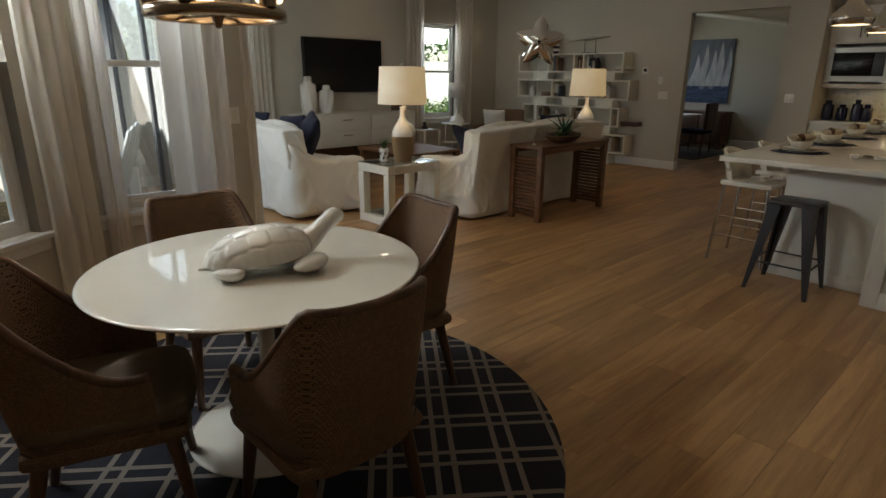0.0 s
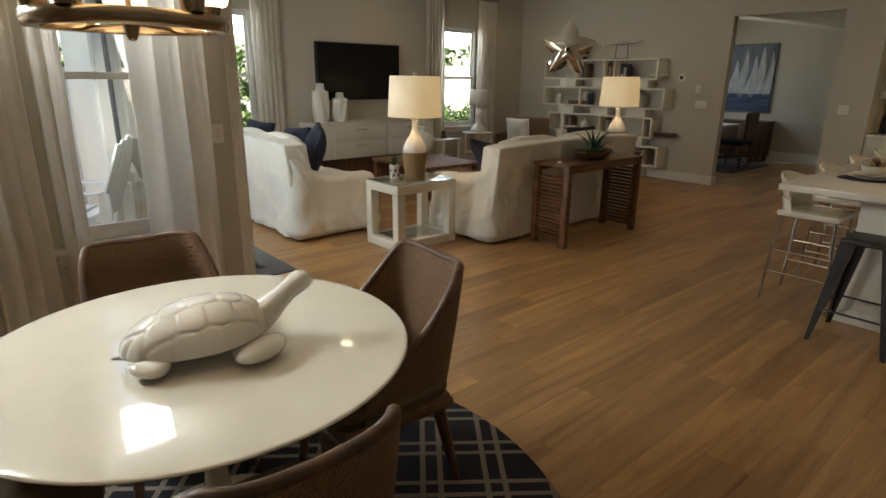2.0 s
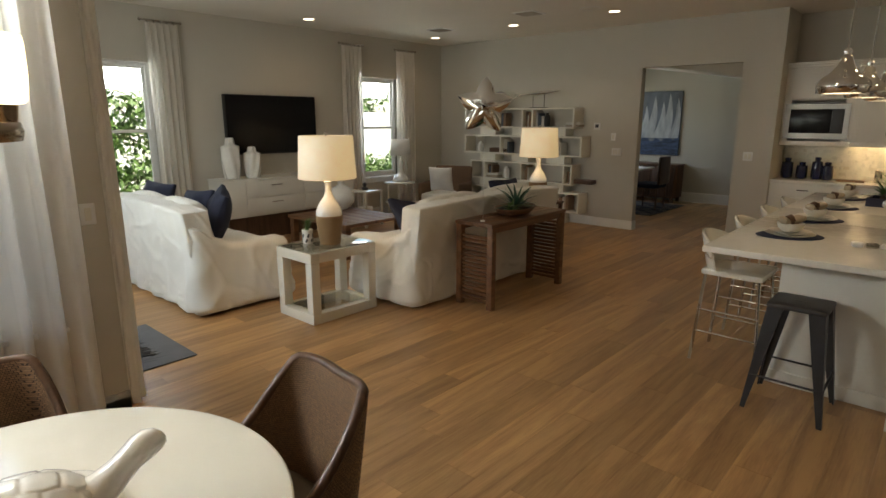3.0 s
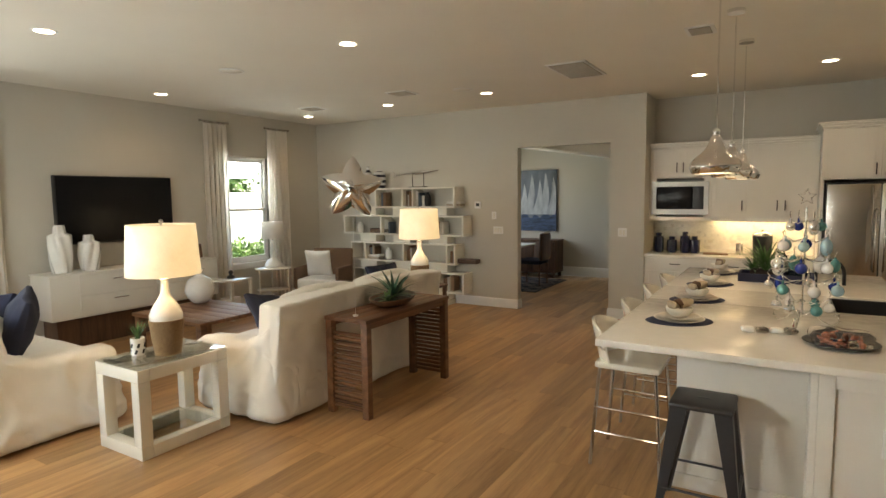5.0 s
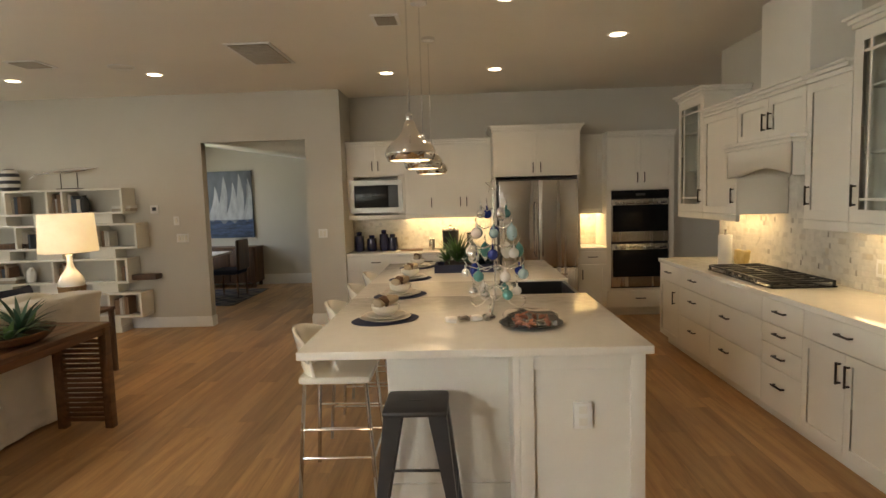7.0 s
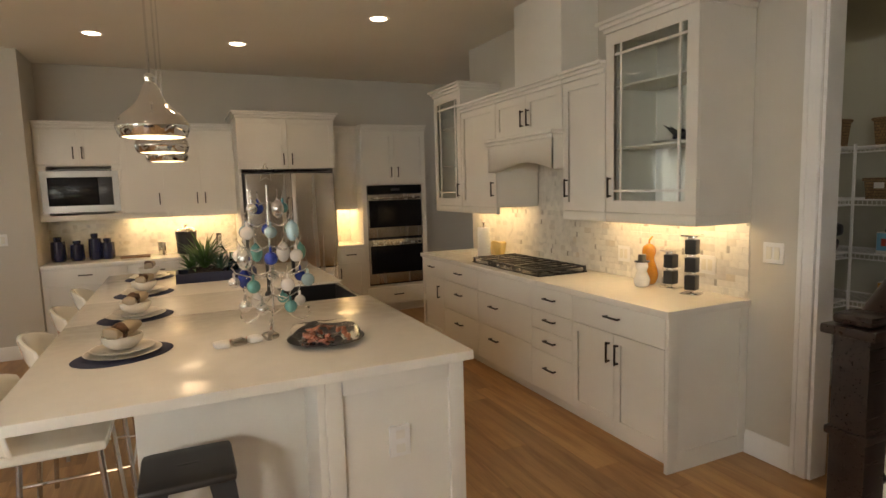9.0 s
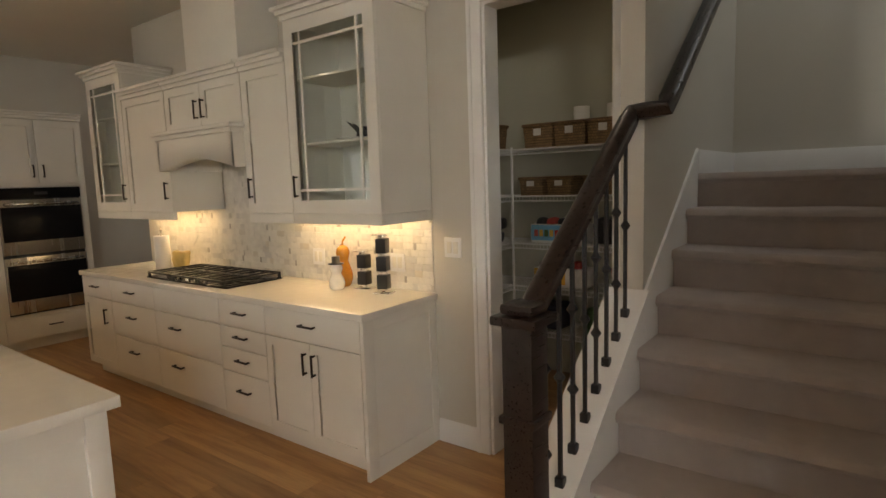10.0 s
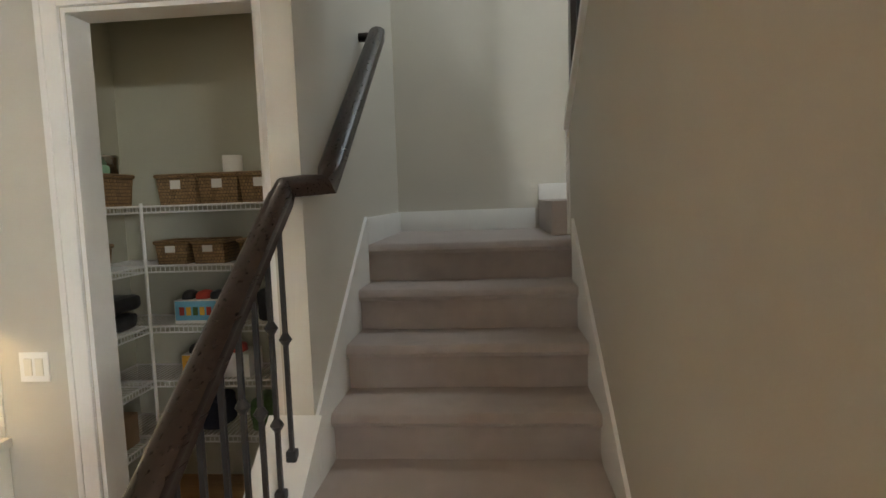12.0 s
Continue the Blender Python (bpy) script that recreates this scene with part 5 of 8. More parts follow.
pitch = lambda x: SZ + (x - SX) * RISE / RUN
ends = bmesh.new()
sloped(ends, 2.42, 4.50, SY0, SY0 + 0.013, lambda x: max(pitch(x) - 0.25, 0), lambda x: pitch(x) + 0.135)
part("skirt_board", ends, TRIM, flight, "white sloping skirting board")
ends = bmesh.new()
sloped(ends, XEND, 4.55, SY1 - 0.013, SY1, lambda x: pitch(x) - 0.25, lambda x: pitch(x) + 0.135)
part("skirt_board", ends, TRIM, flight, "white sloping skirting board")
ends = bmesh.new()
sloped(ends, 2.46, XEND, SY1 - 0.012, SY1 + 0.14, lambda x: max(pitch(x) - 0.4, 0.0), lambda x: pitch(x) + 0.115)
sloped(ends, 2.44, XEND, SY1 - 0.025, SY1 + 0.155, lambda x: pitch(x) + 0.116, lambda x: pitch(x) + 0.145)
part("stringer", ends, TRIM, flight, "white closed stringer with a flat cap")
sk = bmesh.new()
box(sk, 5.555, 2.162, SZ, 5.569, SY1, SZ + 0.13, 0.003)
box(sk, 5.555, 0.95, SZ + RISE, 5.569, 2.14, SZ + RISE + 0.10, 0.003)
box(sk, 4.56, SY1 - 0.014, SZ, 5.555, SY1 - 0.001, SZ + 0.13, 0.003)
part("landing_skirting", sk, TRIM, flight, "white skirting round the landing")

structure("wall_stair_left", wall_run("x", XEND, 5.7, SY1, 3.14, 0, 5.4), PAINT, "warm grey wall along the stairs")
structure("wall_stair_back", cube(5.57, 0.8, 0, 5.7, SY1, 5.4), PAINT, "grey wall behind the landing")
rw = bmesh.new()
box(rw, 2.186, 1.99, 0, 3.24, SY0 - 0.001, ZC)
sloped(rw, 3.24, 4.62, 1.99, SY0 - 0.001, lambda x: 0.0, lambda x: 2.10 + 0.70 * (4.62 - x))
structure("wall_stair_right", rw, PAINT, "warm grey wall beside the stairs with a sloping top")
capb = bmesh.new()
sloped(capb, 3.20, 4.64, 1.965, SY0 + 0.022, lambda x: 2.101 + 0.70 * (4.62 - x), lambda x: 2.135 + 0.70 * (4.62 - x))
box(capb, 4.621, 1.975, SZ + 0.02, 4.645, SY0 + 0.012, 2.09)
structure("trim_stair_wall", capb, TRIM, "white cap and end trim of the stair wall", "trim")
structure("trim_wall_end", cube(2.165, 1.97, 0, 2.185, SY0 + 0.012, ZC - 0.002), TRIM, "white casing at the end of the stair wall", "trim")
structure("wall_stair_far", cube(2.1, 0.72, 0, 5.7, 0.84, 5.4), PAINT, "grey wall of the upper flight")
structure("ceiling_stairs", cube(2.0, 0.7, 5.4, 5.8, 3.3, 5.5), CEIL, "white ceiling over the stairwell", "ceiling")
structure("wall_stair_above", cube(XE + 0.132, 0.84, ZC + 0.002, XE + 0.24, SY1 - 0.001, 5.4), PAINT, "grey wall above the stair opening")
# added bluish fill from high in the stairwell; no window is built there
lamp("landing_window_light", "AREA", 36, (0.72, 0.86, 1.0), look((4.8, 1.5, 5.0), (5.0, 2.3, 1.6)), 1.2, 1.0)

# balustrade
rail = thing("stair_railing", "dark wooden handrail with black iron balusters", "railing")
NX, NY = 2.68, 3.075
newel = part("newel_post", cube(NX - 0.05, NY - 0.05, 0.0, NX + 0.05, NY + 0.05, 1.16, 0.006), ESPRESSO, rail, "square dark newel post with cap")
part("plinth", cube(NX - 0.062, NY - 0.062, 0.0, NX + 0.062, NY + 0.062, 0.30, 0.006), ESPRESSO, newel)
part("collar", cube(NX - 0.060, NY - 0.060, 0.86, NX + 0.060, NY + 0.060, 0.885, 0.006), ESPRESSO, newel)
part("cap", cube(NX - 0.075, NY - 0.075, 1.161, NX + 0.075, NY + 0.075, 1.19, 0.008), ESPRESSO, newel)
part("cap_block", cube(NX - 0.055, NY - 0.055, 1.191, NX + 0.055, NY + 0.055, 1.225, 0.016), ESPRESSO, newel)


def handrail(points, name="handrail"):
    """A moulded rail section carried along points."""
    sec = [(-0.030, -0.030), (0.030, -0.030), (0.030, -0.008), (0.036, 0.006), (0.034, 0.022), (0.020, 0.034), (0.0, 0.038), (-0.020, 0.034), (-0.034, 0.022), (-0.036, 0.006), (-0.030, -0.008)]
    bm = bmesh.new()
    pts = [Vector(p) for p in points]
    rings = []
    for i, p in enumerate(pts):
        d0 = (p - pts[i - 1]).normalized() if i else None
        d1 = (pts[i + 1] - p).normalized() if i + 1 < len(pts) else None
        d = ((d0 or d1) + (d1 or d0)).normalized()
        side_ = d.cross(Vector((0, 0, 1))).normalized()
        upv = side_.cross(d).normalized()
        k = 1 / max(0.5, d.dot(d1 or d0))
        rings.append([bm.verts.new(p + side_ * a * k + upv * b) for a, b in sec])
    for a, b in zip(rings, rings[1:]):
        for k in range(len(sec)):
            bm.faces.new((a[k], a[(k + 1) % len(sec)], b[(k + 1) % len(sec)], b[k]))
    bm.faces.new(rings[0][::-1])
    bm.faces.new(rings[-1])
    bmesh.ops.recalc_face_normals(bm, faces=bm.faces)
    return part(name, bm, ESPRESSO, rail, "moulded dark-stained handrail")


RH = 0.925
rz = lambda x: pitch(x) + RH
XB = XEND - 0.05
handrail([(NX + 0.04, NY, rz(NX + 0.04)), (XB - 0.04, NY, rz(XB - 0.04)), (XB, NY, rz(XB)), (XB + 0.001, NY - 0.06, rz(XB) + 0.004), (XB + 0.001, 2.945, rz(XB) + 0.006), (XB + 0.05, 2.945, rz(XB) + 0.05), (4.58, 2.945, rz(4.58) + 0.03)])
tube([(4.57, 2.945, rz(4.57) + 0.02), (4.61, 2.955, rz(4.58) + 0.03), (4.615, 3.039, rz(4.58) + 0.03)], 0.022, ESPRESSO, "return_end", rail, 8)
x = NX + 0.13
k = 0
while x < XB - 0.02:
    z0, z1 = pitch(x) + 0.146, rz(x) - 0.028
    bm = bmesh.new()
    box(bm, x - 0.0065, NY - 0.0065, z0, x + 0.0065, NY + 0.0065, z1)
    for z in ((z0 + z1) / 2,) if k % 2 else (z0 + 0.30 * (z1 - z0), z0 + 0.68 * (z1 - z0)):
        bmesh.ops.create_cone(bm, cap_ends=True, segments=8, radius1=0.008, radius2=0.021, depth=0.020, matrix=Matrix.Translation((x, NY, z - 0.010)))
        bmesh.ops.create_cone(bm, cap_ends=True, segments=8, radius1=0.021, radius2=0.008, depth=0.020, matrix=Matrix.Translation((x, NY, z + 0.010)))
    bl = part("baluster", bm, BLACK, rail, "black iron baluster with knuckles")
    sh = bmesh.new()
    box(sh, x - 0.016, NY - 0.016, z0 - 0.008, x + 0.016, NY + 0.016, z0 + 0.028, 0.005)
    part("shoe", sh, BLACK, bl)
    x += 0.105
    k += 1
uprail = thing("upper_railing", "dark railing on the sloping stair wall", "railing")
for k in range(9):
    x = 4.56 - k * 0.12
    zb = 2.136 + 0.70 * (4.62 - x)
    part("baluster", cube(x - 0.007, 2.025, zb, x + 0.007, 2.039, zb + 0.85), BLACK, uprail)
bm = bmesh.new()
sloped(bm, 3.5, 4.62, 2.00, 2.06, lambda x: 2.136 + 0.85 + 0.70 * (4.62 - x), lambda x: 2.136 + 0.91 + 0.70 * (4.62 - x))
part("handrail", bm, ESPRESSO, uprail)
part("newel_post", cube(4.56, 1.995, 2.09 + 0.08, 4.64, 2.065, 3.2, 0.004), ESPRESSO, uprail)

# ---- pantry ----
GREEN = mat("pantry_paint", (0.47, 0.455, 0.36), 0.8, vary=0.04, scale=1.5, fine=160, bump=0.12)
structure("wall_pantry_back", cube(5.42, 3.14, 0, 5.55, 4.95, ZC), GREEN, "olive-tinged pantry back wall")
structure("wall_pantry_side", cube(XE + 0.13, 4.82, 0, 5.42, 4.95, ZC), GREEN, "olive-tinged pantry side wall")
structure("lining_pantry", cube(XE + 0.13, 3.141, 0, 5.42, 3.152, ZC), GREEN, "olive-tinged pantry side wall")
structure("ceiling_pantry", cube(XE + 0.132, 3.153, 2.97, 5.419, 4.819, 3.06), CEIL, "pantry ceiling", "ceiling")
# added fill under the pantry ceiling, with no fixture
lamp("pantry_light", "AREA", 2.2, (1.0, 0.93, 0.78), pose(4.5, 3.9, 2.95), 0.3)
P0, P1, PH = 3.24, 3.97, 2.52
casing = thing("door_casing_pantry", "white moulded casing of the pantry doorway", "door frame", kind="structure")
for y0, y1 in ((P1, P1 + 0.085), (P0 - 0.085, P0)):
    cas = cube(XE - 0.018, y0, 0, XE - 0.001, y1, PH + 0.085, 0.004)
    box(cas, XE - 0.024, y0 + (0.06 if y0 == P1 else 0.0), 0, XE - 0.017, y1 - (0.0 if y0 == P1 else 0.06), PH + 0.085, 0.003)
    part("jamb_casing", cas, TRIM, casing)
part("head_casing", cube(XE - 0.018, P0, PH, XE - 0.001, P1, PH + 0.085, 0.004), TRIM, casing)
part("jamb", cube(XE, P1 - 0.018, 0, XE + 0.13, P1 - 0.001, PH), TRIM, casing)
part("jamb", cube(XE, P0 + 0.001, 0, XE + 0.13, P0 + 0.018, PH), TRIM, casing)
part("head_jamb", cube(XE, P0 + 0.018, PH - 0.018, XE + 0.13, P1 - 0.018, PH - 0.001), TRIM, casing)


def wire_shelf(x0, y0, x1, y1, z, name="wire_shelf"):
    t = thing(name, "white wire pantry shelf", "shelf", group="wire shelves")
    bm = bmesh.new()
    long_x = (x1 - x0) > (y1 - y0)
    for y in (y0, y1):
        rod(bm, (x0, y, z), (x1, y, z), 0.006, seg=6)
    for x in (x0, x1):
        rod(bm, (x, y0, z), (x, y1, z), 0.006, seg=6)
    n = int(((x1 - x0) if long_x else (y1 - y0)) / 0.028)
    for k in range(1, n):
        if long_x:
            xx = x0 + (x1 - x0) * k / n
            box(bm, xx - 0.0018, y0, z - 0.0018, xx + 0.0018, y1, z + 0.0018)
            box(bm, xx - 0.0018, y0 - 0.0018, z - 0.035, xx + 0.0018, y0 + 0.0018, z)
        else:
            yy = y0 + (y1 - y0) * k / n
            box(bm, x0, yy - 0.0018, z - 0.0018, x1, yy + 0.0018, z + 0.0018)
            box(bm, x0 - 0.0018, yy - 0.0018, z - 0.035, x0 + 0.0018, yy + 0.0018, z)
    if long_x:
        rod(bm, (x0, y0, z - 0.035), (x1, y0, z - 0.035), 0.005, seg=6)
    else:
        rod(bm, (x0, y0, z - 0.035), (x0, y1, z - 0.035), 0.005, seg=6)
    part("wire_grid", bm, TRIM, t)
    return t


PZ = (1.80, 1.45, 1.09, 0.76, 0.42)
for z in PZ:
    wire_shelf(5.06, 3.16, 5.41, 4.81, z)
    wire_shelf(XE + 0.15, 4.48, 5.05, 4.81, z)
post = thing("shelf_post", "white upright carrying the wire shelves", "post")
part("upright", rod(bmesh.new(), (5.055, 4.47, 0), (5.055, 4.47, 1.82), 0.010, seg=8), TRIM, post)


def basket(m, w, d, h, label):
    t = thing("basket", label, "basket", m, "woven baskets")
    bm = bmesh.new()
    box(bm, 0, 0, 0, d, w, 0.012)
    for a in ((0, 0, 0.015, w), (d - 0.015, 0, d, w), (0.015, 0, d - 0.015, 0.015), (0.015, w - 0.015, d - 0.015, w)):
        box(bm, a[0], a[1], 0.012, a[2], a[3], h, 0.004)
    for v in bm.verts:
        f = 1 + 0.10 * (v.co.z / h)
        v.co.x, v.co.y = (v.co.x - d / 2) * f + d / 2, (v.co.y - w / 2) * f + w / 2
    part("body", bm, BASKET, t)
    rim = bmesh.new()
    e = 1.10
    pts = [((sx * d / 2 * e) + d / 2, (sy * w / 2 * e) + w / 2, h) for sx, sy in ((-1, -1), (1, -1), (1, 1), (-1, 1), (-1, -1))]
    for p, q in zip(pts, pts[1:]):
        rod(rim, p, q, 0.012, seg=8)
    part("rim", rim, BASKET, t)
    part("tag", cube(-0.022, w / 2 - 0.03, h * 0.55, -0.018, w / 2 + 0.03, h * 0.85), WHITECLOTH, t, "white paper tag")
    return t


for y in (3.40, 3.655, 3.905, 4.155):
    basket(pose(5.10, y, PZ[0] + 0.003), 0.222, 0.26, 0.17, "brown woven basket on the top pantry shelf")
basket(pose(4.76, 4.50, PZ[0] + 0.003), 0.24, 0.26, 0.17, "brown woven basket on the top pantry shelf")
for y, w in ((3.40, 0.20), (3.64, 0.27), (4.02, 0.18), (4.25, 0.18)):
    basket(pose(5.12, y, PZ[1] + 0.003), w, 0.22, 0.13, "small dark woven basket on the pantry shelf")
for x, y in ((5.25, 3.74), (5.25, 3.99)):
    single("paper_roll", lathe(bmesh.new(), [(0.02, 0), (0.058, 0.001), (0.058, 0.27), (0.02, 0.27), (0.02, 0.0)], 20), WHITECLOTH, "white kitchen paper roll standing in a basket", "paper roll", pose(x, y, PZ[0] + 0.02))
PKBLUE, PKRED, PKYEL = mat("carton_blue", (0.16, 0.42, 0.60), 0.5), mat("carton_red", (0.45, 0.05, 0.03), 0.5), mat("carton_yellow", (0.75, 0.42, 0.05), 0.5)


def carton(m, colour, label):
    t = thing("snack_box", label, "box", m, "snack cartons")
    part("box", cube(0, 0, 0, 0.20, 0.42, 0.14, 0.004), WHITECLOTH, t)
    part("printed_panel", cube(-0.003, 0.16, 0.02, -0.001, 0.415, 0.135), colour, t, "printed front panel")
    for k in range(5):
        part("picture", cube(-0.005, 0.19 + k * 0.042, 0.05, -0.0035, 0.22 + k * 0.042, 0.10), (PKRED, PKYEL, LEAF, PKYEL, PKRED)[k], t)
    for k in range(4):
        b = soft(0.03, 0.05 + k * 0.09, 0.10, 0.14, 0.13 + k * 0.09, 0.19, 0.03, 5, 0.01, 20, seed=k)
        part("packet", b, (PKRED, BLACK, PKRED, BLACK)[k], t, "foil snack packet")
    return t


carton(pose(5.10, 3.92, PZ[2] + 0.007, 0, 0, 0), PKBLUE, "blue and white carton of snack packets")
carton(pose(5.10, 3.90, PZ[3] + 0.007, 0, 0, 0), PKYEL, "white and orange carton of snack packets")
for k, (y, z, c) in enumerate(((3.30, PZ[2], NAVY), (3.5, PZ[3], PKRED), (3.3, PZ[4], BLACK), (3.7, PZ[4], LEAF), (4.1, PZ[4], NAVY), (3.62, PZ[2], BLACK))):
    single("bottle_pack", soft(5.10, y, z + 0.008, 5.34, y + 0.22, z + 0.20, 0.03, 6, 0.012, 14, seed=k), c, "wrapped pack of bottles on a pantry shelf", "pack")
for k, (x, z) in enumerate(((4.35, PZ[2]), (4.75, PZ[2]), (4.5, PZ[3]), (4.8, PZ[2] + 0.10), (4.25, PZ[3]))):
    single("folded_towel", soft(x, 4.52, z + 0.008, x + 0.28, 4.78, z + 0.10, 0.03, 8, 0.01, 10, seed=k), (PKBLUE, BLACK, NAVY, BLACK, BASKET)[k], "folded cloth lying on a pantry shelf", "towels")
for y, z, c in ((3.44, PZ[3], LEAF), (3.22, PZ[3], PKYEL), (3.52, PZ[4], PKRED), (4.35, PZ[4], BLACK)):
    b = thing("drink_bottle", "plastic drink bottle standing on a pantry shelf", "bottle", pose(5.22, y, z + 0.007), "bottles in the pantry")
    part("body", lathe(bmesh.new(), smooth_profile([(0, 0), (0.04, 0.002), (0.042, 0.13), (0.036, 0.16), (0.014, 0.20), (0.013, 0.215)], 3), 16), c, b)
    part("cap", lathe(bmesh.new(), [(0, 0.216), (0.016, 0.216), (0.016, 0.238), (0, 0.238)], 14), WHITECLOTH, b)
for x, z in ((4.30, PZ[1]), (4.58, PZ[1])):
    basket(pose(x, 4.52, z + 0.003), 0.22, 0.24, 0.14, "small dark woven basket on the side pantry shelf")
for x, z in ((4.30, PZ[4]), (4.72, PZ[4])):
    single("cardboard_box", cube(x, 4.53, z + 0.007, x + 0.24, 4.76, z + 0.19, 0.004), mat("cardboard", (0.30, 0.19, 0.10), 0.8, vary=0.15), "plain brown cardboard box on the pantry shelf", "box")
tn = thing("metal_tin", "round metal tin on a stand", "tin", pose(4.95, 4.60, PZ[0] + 0.178))
part("tin", lathe(bmesh.new(), [(0, 0.0), (0.07, 0.0), (0.075, 0.10), (0.078, 0.105), (0.07, 0.115), (0, 0.115)], 20), STEEL, tn)
single("wipes_pack", soft(4.78, 4.52, PZ[0] + 0.175, 4.90, 4.72, PZ[0] + 0.235, 0.02, 6, 0.006, 12, seed=2), mat("pack_green", (0.30, 0.55, 0.38), 0.45, vary=0.3), "green and white packet lying on a basket", "packet")


# ---- breakfast nook ----
TX, TY = 0.0, 0.66
tbl = thing("tulip_table", "round white lacquered pedestal dining table", "table", pose(TX, TY, 0.012) @ Matrix.Diagonal((0.95, 0.95, 1.005, 1)))
part("tabletop", lathe(bmesh.new(), smooth_profile([(0.0, 0.728), (0.54, 0.728), (0.645, 0.733), (0.668, 0.740), (0.667, 0.7435), (0.664, 0.746), (0.658, 0.747), (0.64, 0.747), (0.5, 0.747), (0.0, 0.747)], 2), 96), GLOSSWHITE, tbl, "glossy white round top")
part("pedestal", lathe(bmesh.new(), smooth_profile([(0.0, 0.0), (0.335, 0.001), (0.34, 0.008), (0.28, 0.022), (0.14, 0.05), (0.065, 0.12), (0.040, 0.28), (0.036, 0.45), (0.050, 0.62), (0.11, 0.715), (0.15, 0.728), (0.0, 0.728)], 4), 48), GLOSSWHITE, tbl)


def tub_chair():
    """A woven-backed dining chair: wrapped shell, seat pad and four tapered legs; faces +y."""
    t = thing("dining_chair", "woven rattan tub dining chair with dark wooden legs", "chair", pose(0, 0, 0.012), "chairs round the table")
    bm = bmesh.new()
    n, nz = 40, 12
    outer, inner = [], []
    for j in range(nz + 1):
        v = j / nz
        ro, ri = [], []
        for i in range(n + 1):
            u = i / n * 2 - 1                       # -1 .. 1 round the shell, 0 at the back
            a = u * radians(136)
            s_, c_ = math.sin(a), math.cos(a)
            px = math.copysign(abs(s_) ** 0.55, s_) if c_ > 0 else math.copysign(1.0, s_)
            py = -c_ ** 0.55 if c_ > 0 else (-c_) * 0.95
            along = max(0.0, min(1.0, (0.92 - py) / 1.75))
            top = 0.585 + 0.30 * max(0.0, (along - 0.28) / 0.72) ** 2.0 - 0.012 * (1 - abs(px)) * (c_ > 0.5)
            z = 0.34 + (top - 0.34) * v
            x = px * (0.225 + 0.030 * math.sin(v * 1.8))
            y = py * 0.235 - 0.15 * max(0.0, z - 0.36) * max(0.0, -py)
            ro.append(bm.verts.new((x, y, z)))
            ri.append(bm.verts.new((x * 0.90, y * 0.90, z)))
        outer.append(ro)
        inner.append(ri)
    for j in range(nz):
        for i in range(n):
            bm.faces.new((outer[j][i], outer[j][i + 1], outer[j + 1][i + 1], outer[j + 1][i]))
            bm.faces.new((inner[j][i + 1], inner[j][i], inner[j + 1][i], inner[j + 1][i + 1]))
        for i in (0, n):
            bm.faces.new((outer[j][i], outer[j + 1][i], inner[j + 1][i], inner[j][i]))
    for i in range(n):
        bm.faces.new((outer[nz][i], outer[nz][i + 1], inner[nz][i + 1], inner[nz][i]))
        bm.faces.new((outer[0][i + 1], outer[0][i], inner[0][i], inner[0][i + 1]))
    rim = [((o.co + i_.co) / 2)[:] for o, i_ in zip(outer[nz], inner[nz])]
    bmesh.ops.recalc_face_normals(bm, faces=bm.faces)
    part("woven_shell", bm, RATTAN, t, "brown woven rattan shell")
    tube(rim, 0.017, WALNUT, "rim", t, 8, "wrapped wooden rim")
    part("seat_cushion", soft(-0.235, -0.20, 0.40, 0.235, 0.26, 0.485, 0.05, 10, 0.004, 6, 0.025), mat("taupe_seat", (0.145, 0.105, 0.065), 0.9, fine=400, bump=0.4), t, "taupe upholstered seat pad")
    bm = soft(-0.245, -0.22, 0.335, 0.245, 0.255, 0.405, 0.05, 8)
    part("seat_frame", bm, RATTAN, t)
    for sx in (-1, 1):
        for y0, y1 in ((0.19, 0.235), (-0.17, -0.245)):
            part("leg", rod(bmesh.new(), (sx * 0.185, y0, 0.345), (sx * 0.215, y1, 0.0), 0.026, 0.016, 12), WALNUT, t)
    return t


ch = tub_chair()
CH = ((0.60, 0.58, 90), (0.03, 1.27, 174), (-0.57, 0.70, 268), (0.06, 0.05, -18))
for k, (x, y, a) in enumerate(CH):
    m = pose(x, y, 0.012, 0, 0, a)
    if k:
        copy_thing(ch, m)
    else:
        ch.matrix_world = m

# round navy rug with a cream lattice
RUG = mat("rug_wool", (0.0075, 0.008, 0.016), 0.95, vary=0.3, scale=30, fine=500, bump=0.7, depth=0.004)
n, l, b = nodes_of(RUG)
at = n.new("ShaderNodeTexCoord")


def stripes(angle, period, offsets, width):
    rot = n.new("ShaderNodeVectorRotate")
    rot.rotation_type = "Z_AXIS"
    rot.inputs["Angle"].default_value = radians(angle)
    l.new(at.outputs["Object"], rot.inputs["Vector"])
    sep = n.new("ShaderNodeSeparateXYZ")
    l.new(rot.outputs[0], sep.inputs[0])
    total = None
    for o in offsets:
        sh = n.new("ShaderNodeMath")
        sh.operation = "ADD"
        sh.inputs[1].default_value = 50 * period + o
        l.new(sep.outputs[0], sh.inputs[0])
        mod = n.new("ShaderNodeMath")
        mod.operation = "MODULO"
        mod.inputs[1].default_value = period
        l.new(sh.outputs[0], mod.inputs[0])
        less = n.new("ShaderNodeMath")
        less.operation = "LESS_THAN"
        less.inputs[1].default_value = width
        l.new(mod.outputs[0], less.inputs[0])
        if total is None:
            total = less
        else:
            mx = n.new("ShaderNodeMath")
            mx.operation = "MAXIMUM"
            l.new(total.outputs[0], mx.inputs[0])
            l.new(less.outputs[0], mx.inputs[1])
            total = mx
    return total


